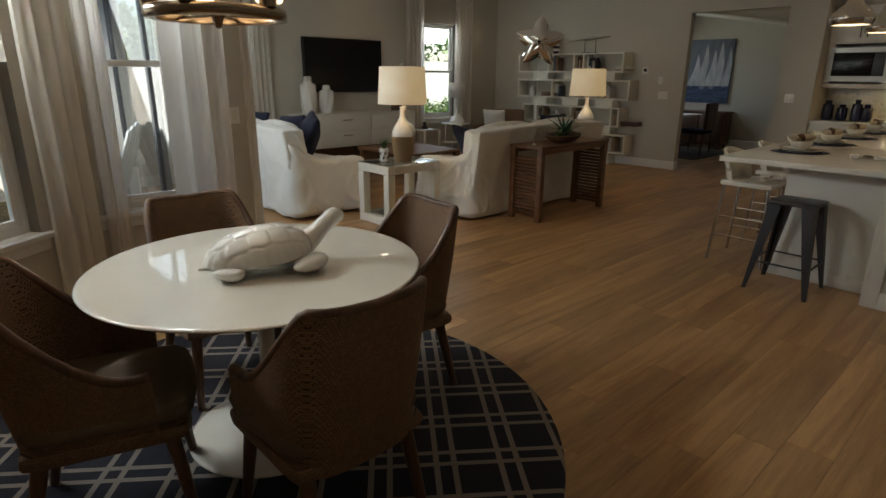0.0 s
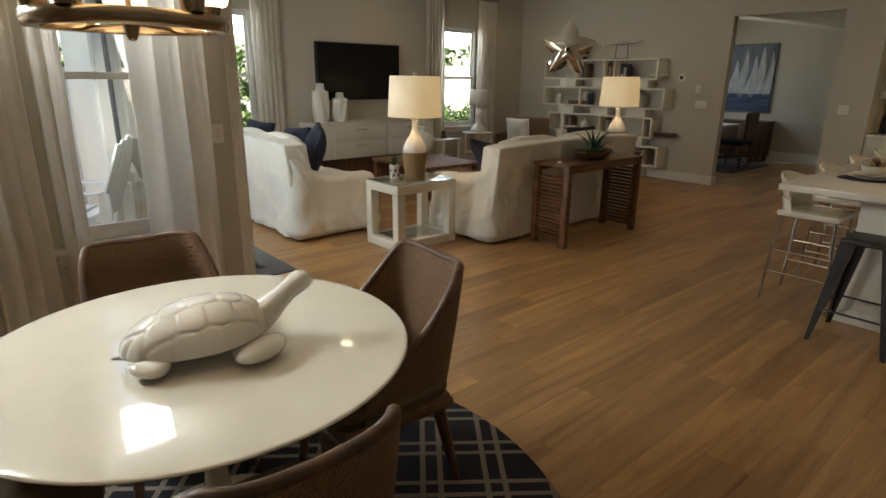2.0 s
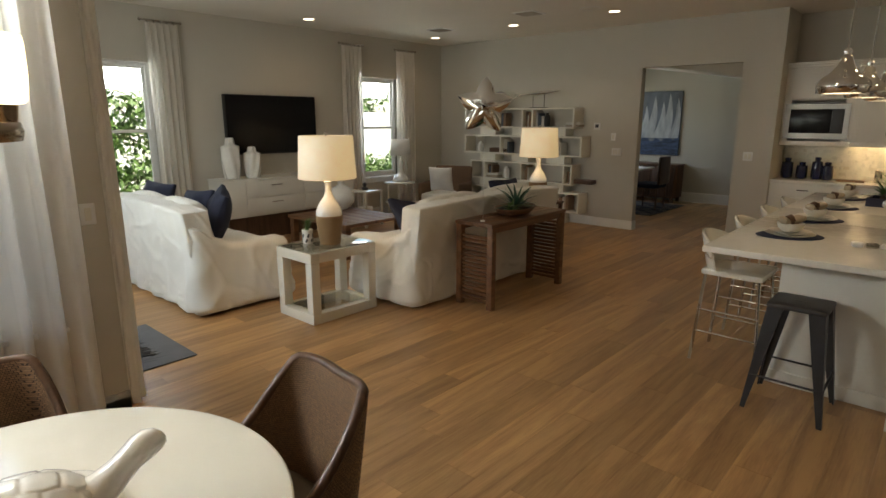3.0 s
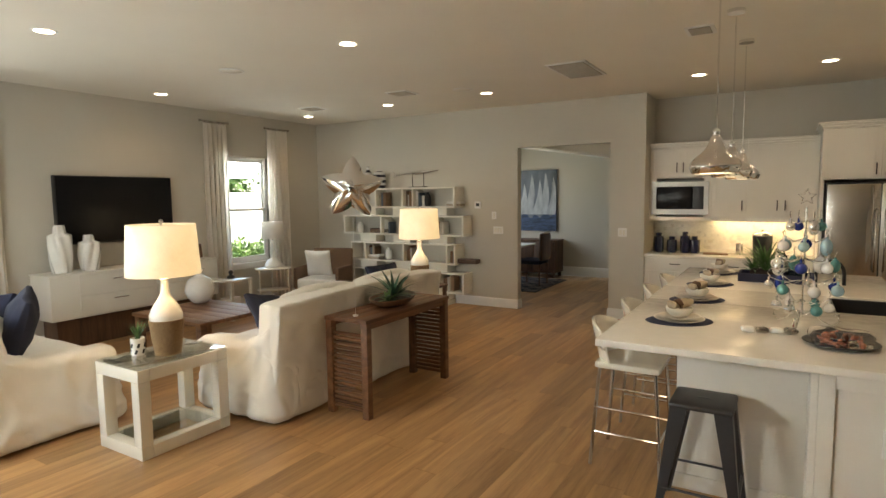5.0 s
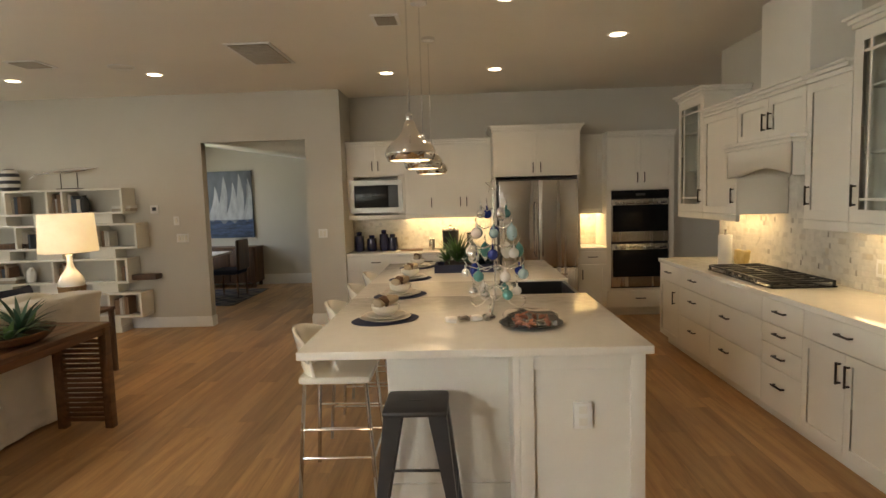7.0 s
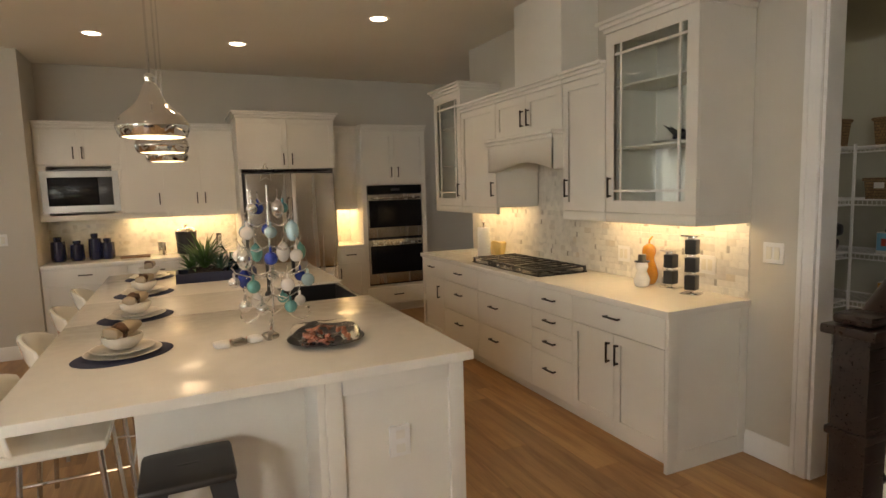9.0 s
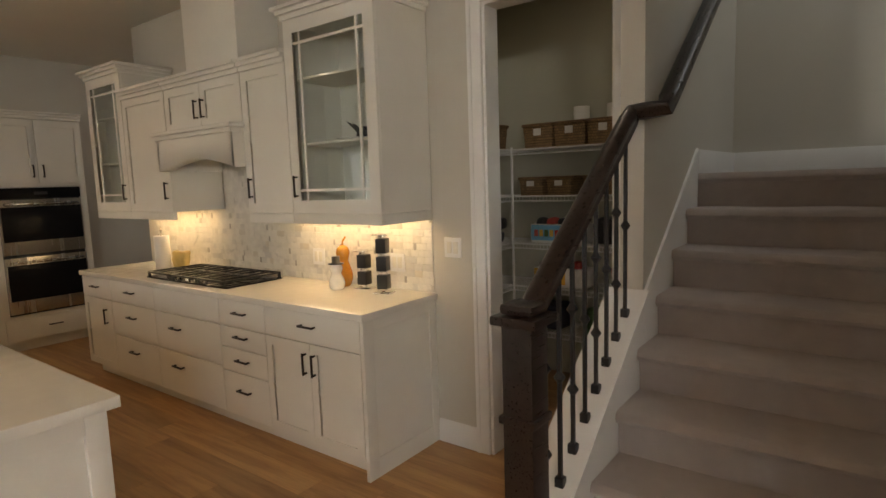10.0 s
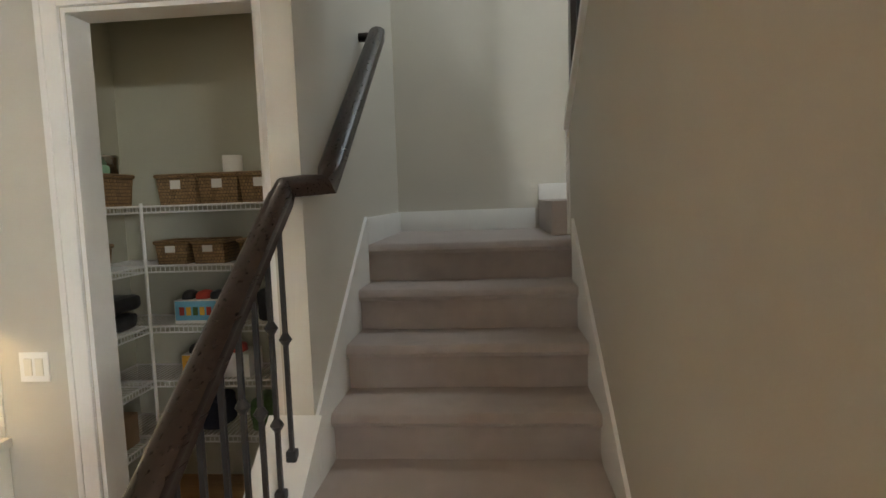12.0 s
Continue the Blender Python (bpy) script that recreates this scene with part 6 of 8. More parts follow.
s1, s2 = stripes(38, 0.27, (0.0, 0.075), 0.024), stripes(-52, 0.27, (0.0, 0.075), 0.024)
mx = n.new("ShaderNodeMath")
mx.operation = "MAXIMUM"
l.new(s1.outputs[0], mx.inputs[0])
l.new(s2.outputs[0], mx.inputs[1])
was = b.inputs["Base Color"].links[0].from_socket
mixc = n.new("ShaderNodeMixRGB")
l.new(mx.outputs[0], mixc.inputs[0])
l.new(was, mixc.inputs[1])
mixc.inputs[2].default_value = (0.22, 0.185, 0.155, 1)
l.new(mixc.outputs[0], b.inputs["Base Color"])
single("round_rug", lathe(bmesh.new(), [(0.0, 0.011), (1.31, 0.011), (1.325, 0.007), (1.328, 0.0015), (0.0, 0.0015)], 96), RUG, "round navy rug with a cream lattice pattern", "rug", pose(0.02, 0.62, 0.0) @ Matrix.Scale(0.945, 4))

# turtle on the table
tur = thing("turtle_ornament", "white glazed ceramic sea turtle on the table", "ornament", pose(0.06, 0.66, 0.766, 0, 0, 80) @ Matrix.Scale(0.92, 4))
bm = bmesh.new()
bmesh.ops.create_uvsphere(bm, u_segments=128, v_segments=96, radius=1)
PLATES = [(-0.78 + 0.39 * k, 0.0) for k in range(5)] + [(-0.58 + 0.385 * k, s * 0.55) for k in range(4) for s in (-1, 1)]
PLATES += [(1.06 * math.cos(k * math.pi / 9 + 0.17), 1.06 * math.sin(k * math.pi / 9 + 0.17)) for k in range(18)]
for v in bm.verts:
    x, y, z = v.co
    near = sorted((x - px) ** 2 + (y - py) ** 2 for px, py in PLATES)
    crack = min(1.0, (math.sqrt(near[1]) - math.sqrt(near[0])) / 0.07) if z > -0.1 else 1.0
    r = 1 + 0.04 * crack * crack * (3 - 2 * crack)
    v.co = Vector((x * 0.215 * r * (1 - 0.12 * x), y * 0.155 * r, (z * 0.118 * r if z > 0 else z * 0.028) + 0.055 + 0.012 * x))
part("shell", bm, CERAMIC, tur, "domed shell with scored plates")
bm = bmesh.new()
loops = []
for x, z, r in ((0.13, 0.060, 0.060), (0.17, 0.078, 0.056), (0.21, 0.102, 0.046), (0.245, 0.130, 0.038), (0.272, 0.154, 0.036), (0.300, 0.174, 0.040), (0.326, 0.188, 0.038), (0.345, 0.194, 0.027), (0.354, 0.196, 0.010)):
    loops.append([bm.verts.new((x - 0.55 * r * math.sin(k * math.pi / 8), 1.05 * r * math.cos(k * math.pi / 8), z + 0.80 * r * math.sin(k * math.pi / 8))) for k in range(16)])
for one, two in zip(loops, loops[1:]):
    for k in range(16):
        bm.faces.new((one[k], one[k - 1], two[k - 1], two[k]))
bm.faces.new(loops[0])
bm.faces.new(loops[-1][::-1])
bmesh.ops.recalc_face_normals(bm, faces=bm.faces)
for f in bm.faces:
    f.smooth = True
part("head", bm, CERAMIC, tur)
for s in (-1, 1):
    for name_, x, y, a, size in (("front_flipper", 0.150, 0.150, -38, (0.095, 0.058, 0.034)), ("rear_flipper", -0.165, 0.12, 28, (0.062, 0.045, 0.026))):
        bm = bmesh.new()
        bmesh.ops.create_uvsphere(bm, u_segments=28, v_segments=18, radius=1)
        for v in bm.verts:
            v.co = Vector((v.co.x * size[0] * (1 - 0.25 * v.co.x), v.co.y * size[1], v.co.z * size[2] + 0.008 * v.co.x ** 2))
        bmesh.ops.transform(bm, matrix=pose(x, s * y, size[2] * 0.96, s * 10, 0, s * a), verts=bm.verts)
        part(name_, bm, CERAMIC, tur)
part("tail", lathe(bmesh.new(), [(0.0, 0), (0.02, 0.0), (0.004, 0.07), (0, 0.072)], 10, pose(-0.20, 0, 0.03, 0, -90, 0)), CERAMIC, tur)

# ring chandelier
cx, cy, cz = 0.02, 0.58, 1.675
chd = thing("chandelier", "bronze ring chandelier with white glass shades, lit", "lamp", pose(cx, cy, cz) @ Matrix.Diagonal((0.86, 0.86, 1, 1)))
NICKEL = mat("aged_nickel", (0.36, 0.28, 0.20), 0.22, 1.0, bump=0.05)
part("ring", lathe(bmesh.new(), [(0.225, -0.018), (0.265, -0.018), (0.270, 0.0), (0.265, 0.018), (0.225, 0.018), (0.225, -0.018)], 56), NICKEL, chd, "flat metal ring")
for k in range(3):
    a = k * math.pi / 3 + 0.3
    part("spoke", rod(bmesh.new(), (0.24 * math.cos(a), 0.24 * math.sin(a), 0), (-0.24 * math.cos(a), -0.24 * math.sin(a), 0), 0.007, seg=8), NICKEL, chd)
part("stem", rod(bmesh.new(), (0, 0, -0.02), (0, 0, ZC - cz - 0.03), 0.009, seg=10), NICKEL, chd)
part("hub", lathe(bmesh.new(), smooth_profile([(0, -0.045), (0.012, -0.04), (0.022, -0.015), (0.03, 0.01), (0.0, 0.05)], 3), 16), NICKEL, chd)
part("canopy", rod(bmesh.new(), (0, 0, ZC - cz - 0.03), (0, 0, ZC - cz - 0.001), 0.065, seg=24), NICKEL, chd)
for k in range(5):
    a = k * 2 * math.pi / 5 + 0.45
    x, y = 0.245 * math.cos(a), 0.245 * math.sin(a)
    part("cup", lathe(bmesh.new(), [(0.0, 0.0), (0.03, 0.0), (0.036, 0.035), (0.0, 0.035)], 16, Matrix.Translation((x, y, 0.018))), NICKEL, chd)
    part("glass_shade", lathe(bmesh.new(), smooth_profile([(0.0, 0.054), (0.05, 0.056), (0.062, 0.09), (0.065, 0.16), (0.062, 0.19), (0.05, 0.19), (0.0, 0.185)], 3), 20, Matrix.Translation((x, y, 0))), BULB, chd, "opal glass shade, glowing")
lamp("chandelier_light", "POINT", 16, WARM, Matrix.Translation((cx, cy, cz + 0.30)), 0.25)

# door mat by the patio door
MAT = mat("grey_door_mat", (0.16, 0.165, 0.175), 0.95, vary=0.15, fine=500, bump=0.6)
dm = thing("door_mat", "grey door mat with dark script lettering", "mat", pose(-3.45, 1.68, 0.0015))
part("mat", cube(0, 0, 0, 0.95, 0.52, 0.008, 0.002), MAT, dm)

for k in range(6):
    x0 = 0.14 + k * 0.10
    pts = [(x0 + 0.011 * i, 0.26 + 0.075 * math.sin(i * 1.25 + k * 2.1) * (1.0 if k % 3 else 0.6), 0.0092) for i in range(10)]
    tube(pts, 0.006, BLACK, "script_stroke", dm, 6, "dark printed lettering stroke")


# ---- bookshelf wall ----
BOOKS = [mat("book_cloth", c, 0.7, each=0.2) for c in ((0.42, 0.36, 0.28), (0.10, 0.13, 0.17), (0.55, 0.53, 0.48), (0.24, 0.15, 0.09))]
shelf = thing("bookshelf", "white staggered open bookshelf against the wall", "bookshelf", pose(-5.42, 8.72, 0))
SW, SD, SH = 2.40, 0.30, 0.33
ROWS = (0.20, 0.65, 1.10, 1.55)
DIVS = ((0.55, 1.15, 1.95), (0.45, 1.25, 2.08), (0.80, 1.30, 1.85), (0.70, 1.25, 1.45))
REACH = ((0.15, 2.40), (0.15, 2.25), (0.0, 2.40), (0.0, 2.25))
for z, divs, (xa, xb) in zip(ROWS, DIVS, REACH):
    part("board", cube(xa, 0, z, xb, SD, z + 0.028, 0.002), GLOSSWHITE, shelf)
    part("board", cube(xa, 0, z + SH - 0.028, xb, SD, z + SH, 0.002), GLOSSWHITE, shelf)
    for x in (xa, xb - 0.028) + divs:
        part("divider", cube(x, 0.002, z + 0.029, x + 0.028, SD, z + SH - 0.029, 0.002), GLOSSWHITE, shelf)
    for x in (0.35, 1.05, 1.75):
        part("spacer", cube(x, 0.03, z - 0.119, x + 0.34, SD - 0.02, z - 0.001, 0.002), GLOSSWHITE, shelf)
part("foot", cube(0.3, 0.03, 0, 2.1, SD - 0.02, 0.08, 0.002), GLOSSWHITE, shelf)
rng = random.Random(21)
for r, (z, divs) in enumerate(zip(ROWS, DIVS)):
    for x0 in divs[:3]:
        x = x0 + 0.04
        for k in range(rng.choice((3, 4, 6))):
            w, h = rng.uniform(0.022, 0.045), rng.uniform(0.17, 0.25)
            single("book", cube(x, 8.80, z + 0.0285, x + w, 8.98, z + 0.0285 + h, 0.002), BOOKS[rng.randrange(4)], "cloth-bound book standing on the white shelf", "book", pose(-5.42, 0, 0), "books on the shelf")
            x += w + 0.003
for x, z, s in ((-4.95, 0.65, 1), (-4.9, 1.10, 0), (-3.35, 1.55, 1), (-3.25, 0.65, 0)):
    if s:
        for k in range(2):
            single("book", cube(0, 0, 0, 0.24, 0.17, 0.035, 0.003), BOOKS[k * 2], "cloth-bound book lying flat on the shelf", "book", pose(x, 8.78, z + 0.029 + 0.036 * k, 0, 0, 4 * k), "books on the shelf")
    else:
        single("wooden_tray", cube(0, 0, 0, 0.40, 0.16, 0.07, 0.006), WALNUT, "low dark wooden box on the shelf", "box", pose(x, 8.80, z + 0.029))
for x, z, h in ((-5.15, 1.10, 0.18), (-4.55, 0.65, 0.2), (-3.75, 1.55, 0.22)):
    single("jar", lathe(bmesh.new(), smooth_profile([(0, 0), (0.045, 0.001), (0.06, h * 0.4), (0.05, h * 0.75), (0.025, h * 0.9), (0.03, h), (0.0, h * 0.98)], 3), 18), CERAMIC if z < 1.5 else BLACK, "small glazed jar on the shelf", "jar", pose(x, 8.86, z + 0.029))
STRIPE = mat("black_and_white_stripe", (0.7, 0.69, 0.66), 0.5, bump=0.05)
n, l, b = nodes_of(STRIPE)
at, sep, mod, less, mixc = (n.new(k) for k in ("ShaderNodeTexCoord", "ShaderNodeSeparateXYZ", "ShaderNodeMath", "ShaderNodeMath", "ShaderNodeMixRGB"))
mod.operation, less.operation = "MODULO", "LESS_THAN"
mod.inputs[1].default_value, less.inputs[1].default_value = 0.09, 0.045
l.new(at.outputs["Object"], sep.inputs[0])
l.new(sep.outputs[2], mod.inputs[0])
l.new(mod.outputs[0], less.inputs[0])
l.new(less.outputs[0], mixc.inputs[0])
mixc.inputs[1].default_value, mixc.inputs[2].default_value = (0.7, 0.69, 0.66, 1), (0.015, 0.016, 0.025, 1)
l.new(mixc.outputs[0], b.inputs["Base Color"])
single("buoy", lathe(bmesh.new(), smooth_profile([(0, 0.0), (0.075, 0.002), (0.075, 0.2), (0.055, 0.27), (0.03, 0.30), (0.028, 0.36), (0, 0.37)], 3), 20), STRIPE, "black and white striped wooden lighthouse ornament", "ornament", pose(-4.97, 8.88, 1.882))
single("buoy", lathe(bmesh.new(), smooth_profile([(0, 0.0), (0.09, 0.002), (0.115, 0.12), (0.10, 0.24), (0.05, 0.28), (0, 0.285)], 3), 20), STRIPE, "rounded black and white striped ornament", "ornament", pose(-4.72, 8.86, 1.882))
fish = thing("fish_sculpture", "polished silver fish sculpture on two thin rods", "sculpture", pose(-3.95, 8.86, 1.882))
bm = soft(-0.42, -0.03, 0.20, 0.42, 0.03, 0.27, 0.03, 10)
for v in bm.verts:
    t = v.co.x / 0.42
    k = 1 - abs(t) ** 1.5 * 0.85
    v.co.z = 0.235 + (v.co.z - 0.235) * k + 0.03 * t
    v.co.y *= k
part("body", bm, CHROME, fish)
for x in (-0.09, 0.13):
    part("rod", rod(bmesh.new(), (x, 0, 0.01), (x, 0, 0.21), 0.006), BRONZE, fish)
part("stand", cube(-0.13, -0.05, 0, 0.17, 0.05, 0.012, 0.002), BRONZE, fish)
bm = bmesh.new()
for dz in (-0.05, 0.06):
    rod(bm, (-0.40, 0, 0.205), (-0.50, 0, 0.205 + dz), 0.014, 0.004, 6)
part("tail", bm, CHROME, fish)


# ---- reading corner ----
arm = thing("armchair", "dark woven armchair with a white cushion on it", "armchair", pose(-5.38, 8.15, 0, 0, 0, 200))
part("seat", soft(-0.33, -0.30, 0.26, 0.33, 0.36, 0.42, 0.04, 8), WHITECLOTH, arm, "off-white seat cushion")
part("frame", soft(-0.36, -0.34, 0.16, 0.36, 0.36, 0.27, 0.03, 6), RATTAN, arm)
bm = soft(-0.36, -0.38, 0.20, 0.36, -0.29, 0.86, 0.04, 10)
for v in bm.verts:
    v.co.y -= 0.18 * max(0, v.co.z - 0.3)
part("backrest", bm, RATTAN, arm)
for s in (-1, 1):
    part("armrest", soft(s * 0.36 - 0.035, -0.34, 0.24, s * 0.36 + 0.035, 0.34, 0.60, 0.03, 8), RATTAN, arm)
    for y in (-0.30, 0.30):
        part("leg", rod(bmesh.new(), (s * 0.32, y, 0.17), (s * 0.33, y, 0), 0.022, 0.016), WALNUT, arm)
pillow(pose(-5.33, 7.98, 0.665, -14, 0, 200), 0.44, WHITECLOTH, "white square cushion on the armchair")

ot = thing("ottoman", "low navy upholstered ottoman on short legs", "ottoman", pose(-4.45, 7.55, 0))
part("pad", soft(-0.4, -0.3, 0.12, 0.4, 0.3, 0.44, 0.06, 10, 0.006, 5), NAVY, ot)
for x in (-0.33, 0.33):
    for y in (-0.23, 0.23):
        part("leg", rod(bmesh.new(), (x, y, 0.13), (x, y, 0), 0.02), WALNUT, ot)

rt = thing("round_table", "white two-tier round side table by the window", "table", pose(-5.88, 7.50, 0))
part("tabletop", lathe(bmesh.new(), [(0, 0.60), (0.28, 0.60), (0.285, 0.612), (0.28, 0.625), (0, 0.625)], 32), GLOSSWHITE, rt)
part("lower_tier", lathe(bmesh.new(), [(0, 0.26), (0.26, 0.26), (0.265, 0.27), (0.26, 0.28), (0, 0.28)], 32), GLOSSWHITE, rt)
for k in range(3):
    a = k * 2.094 + 0.4
    part("leg", rod(bmesh.new(), (0.25 * math.cos(a), 0.25 * math.sin(a), 0), (0.25 * math.cos(a), 0.25 * math.sin(a), 0.60), 0.015), GLOSSWHITE, rt)
wl = thing("table_lamp", "white ceramic lamp with plain white drum shade", "lamp", pose(-5.88, 7.52, 0.627))
part("base", lathe(bmesh.new(), smooth_profile([(0, 0), (0.13, 0.002), (0.145, 0.03), (0.11, 0.09), (0.05, 0.15), (0.035, 0.24), (0.045, 0.32), (0.02, 0.40), (0, 0.41)], 4), 28), CERAMIC, wl)
part("stem", rod(bmesh.new(), (0, 0, 0.40), (0, 0, 0.50), 0.006), CHROME, wl)
sh = part("shade", lathe(bmesh.new(), [(0.18, 0.46), (0.165, 0.73)], 36), WHITECLOTH, wl, "white fabric drum shade")
sh.modifiers.new("thickness", "SOLIDIFY").thickness = 0.003
part("harp", rod(bmesh.new(), (0, 0, 0.50), (0, 0, 0.735), 0.004), CHROME, wl)
st = thing("side_table", "small white frame side table", "table", pose(-5.68, 6.50, 0, 0, 0, 10))
part("tabletop", cube(-0.22, -0.22, 0.55, 0.22, 0.22, 0.58, 0.004), GLOSSWHITE, st)
part("shelf", cube(-0.20, -0.20, 0.16, 0.20, 0.20, 0.18, 0.004), GLOSSWHITE, st)
for x in (-0.2, 0.2):
    for y in (-0.2, 0.2):
        part("leg", cube(x - 0.02, y - 0.02, 0, x + 0.02, y + 0.02, 0.55, 0.003), GLOSSWHITE, st)
single("paper_stack", cube(-0.1, -0.12, 0.181, 0.1, 0.12, 0.30, 0.006), WHITECLOTH, "white boxes stacked on the side table's shelf", "box", pose(-5.68, 6.50, 0, 0, 0, 25))
single("figurine", lathe(bmesh.new(), smooth_profile([(0, 0), (0.05, 0.002), (0.05, 0.03), (0.02, 0.05), (0.035, 0.09), (0.0, 0.12)], 3), 14), GUNMETAL, "small dark metal ornament on the side table", "ornament", pose(-5.68, 6.52, 0.582))
ct = thing("coffee_table", "low dark brown wooden coffee table", "table", pose(-4.58, 5.25, 0))
for k in range(6):
    part("top_board", cube(-0.62, -0.5 + k / 6 + 0.003, 0.40, 0.62, -0.5 + (k + 1) / 6 - 0.003, 0.44, 0.004), TEAKX, ct)
for x in (-0.56, 0.56):
    for y in (-0.44, 0.44):
        part("leg", cube(x - 0.04, y - 0.04, 0, x + 0.04, y + 0.04, 0.40, 0.004), TEAK, ct)

# wall fittings
def switch(m, n, label="white light switch plate"):
    t = thing("light_switch", label, "switch", m)
    w = 0.045 * n + 0.03
    part("plate", cube(-w / 2, -0.007, -0.058, w / 2, -0.001, 0.058, 0.003), TRIM, t)
    for k in range(n):
        x = (k - (n - 1) / 2) * 0.046
        part("rocker", cube(x - 0.016, -0.011, -0.034, x + 0.016, -0.0072, 0.034, 0.002), GLOSSWHITE, t)


switch(pose(-2.57, YN, 1.20), 3)
switch(pose(-2.64, YN, 1.43), 1)
switch(pose(-0.69, YN, 1.21), 2)
switch(pose(XE, 4.20, 1.20, 0, 0, -90), 2)
switch(pose(-1.98, 1.47, 1.20, 0, 0, 90), 1)
th = thing("thermostat", "small white wall thermostat with dark screen", "thermostat", pose(-2.92, YN, 1.59))
part("casing", cube(-0.055, -0.022, -0.055, 0.055, -0.001, 0.055, 0.006), TRIM, th)
part("screen", cube(-0.028, -0.0235, -0.02, 0.028, -0.0225, 0.028), BLACK, th)

# ---- dining room seen through the doorway ----
CANVAS = mat("painted_canvas", (0.13, 0.15, 0.18), 0.7, vary=0.45, scale=3.5, bump=0.4, stretch=(1.6, 1, 0.6))
SAIL = mat("painted_sail", (0.36, 0.38, 0.40), 0.7, vary=0.35, scale=5, bump=0.4, stretch=(2.2, 1, 0.7), each=0.22)
SEA = mat("painted_sea", (0.035, 0.06, 0.12), 0.7, vary=0.9, scale=6, stretch=(1, 1, 4), bump=0.4)
pic = thing("painting", "large unframed painting of white sails on dark blue water", "painting", pose(-4.0, 12.85, 0.95))
part("canvas", cube(0, -0.045, 0, 1.00, -0.002, 1.32, 0.004), CANVAS, pic)
bm = bmesh.new()
n = 16
edge = [(0.996 * k / n + 0.002, 0.34 + 0.05 * math.sin(k * 1.7) + 0.03 * math.sin(k * 0.6)) for k in range(n + 1)]
low = [bm.verts.new((x, -0.0475, 0.004)) for x, z in edge]
top_ = [bm.verts.new((x, -0.0475, z)) for x, z in edge]
for k in range(n):
    bm.faces.new((low[k], low[k + 1], top_[k + 1], top_[k]))
part("sea", bm, SEA, pic)
for k, (x, w, h, lean) in enumerate(((0.06, 0.20, 0.66, 0.10), (0.20, 0.24, 0.86, 0.12), (0.42, 0.20, 0.74, 0.10), (0.55, 0.24, 0.90, 0.08), (0.76, 0.18, 0.70, 0.06), (0.84, 0.13, 0.80, 0.02))):
    bm = bmesh.new()
    left, right = [], []
    for i in range(9):
        u = i / 8
        xm, half = x + w / 2 + lean * u, w / 2 * (1 - u) ** 0.8 + 0.004
        bow = 0.05 * math.sin(math.pi * u)
        left.append(bm.verts.new((min(xm - half + bow, 0.99), -0.0482 - 0.0006 * k, 0.36 + h * u)))
        right.append(bm.verts.new((min(xm + half + bow, 0.994), -0.0482 - 0.0006 * k, 0.36 + h * u)))
    for i in range(8):
        bm.faces.new((left[i], right[i], right[i + 1], left[i + 1]))
    part("sail", bm, SAIL, pic)
sb = thing("sideboard", "dark reddish wooden sideboard under the painting", "sideboard", pose(-4.3, 12.36, 0))
part("body", cube(0, 0, 0.10, 1.45, 0.46, 0.76, 0.006), WALNUT, sb)
part("top", cube(-0.02, -0.02, 0.761, 1.47, 0.47, 0.79, 0.004), WALNUT, sb)
for x in (0.03, 1.36):
    for y in (0.03, 0.38):
        part("leg", cube(x, y, 0, x + 0.06, y + 0.05, 0.10), WALNUT, sb)
for k in range(3):
    part("door", cube(0.02 + k * 0.475, -0.016, 0.13, 0.475 + k * 0.475, -0.001, 0.74, 0.003), WALNUT, sb)
single("dining_rug", cube(-4.0, 10.5, 0.0015, -2.55, 12.2, 0.011, 0.003), RUG, "navy rug with cream lattice in the dining room", "rug")
dc = thing("dining_chair", "dark upholstered dining chair with turned legs", "chair", pose(-2.95, 11.35, 0.012, 0, 0, 90))
part("seat", soft(-0.24, -0.24, 0.40, 0.24, 0.24, 0.50, 0.04, 6), NAVY, dc)
part("backrest", soft(-0.24, -0.29, 0.48, 0.24, -0.22, 1.0, 0.03, 6), WALNUT, dc)
for x in (-0.2, 0.2):
    for y in (-0.22, 0.2):
        part("leg", rod(bmesh.new(), (x, y, 0.41), (x, y, 0), 0.022, 0.014), WALNUT, dc)
dt = thing("dining_table", "dark dining table with white cloth", "table", pose(-3.4, 11.35, 0.012))
part("tabletop", cube(-0.45, -0.55, 0.72, 0.30, 0.55, 0.75, 0.004), WHITECLOTH, dt)
part("pedestal", rod(bmesh.new(), (-0.1, 0, 0.0), (-0.1, 0, 0.72), 0.07), WALNUT, dt)

# ---- things on the island ----
STONEWARE = mat("stoneware", (0.66, 0.62, 0.54), 0.3, vary=0.08, scale=20, coat=0.3)
MATBLUE = mat("woven_placemat", (0.03, 0.035, 0.07), 0.9, vary=0.2, fine=300, bump=0.7)
NAPKIN = mat("tan_napkin", (0.40, 0.33, 0.24), 0.9, fine=400, bump=0.5)


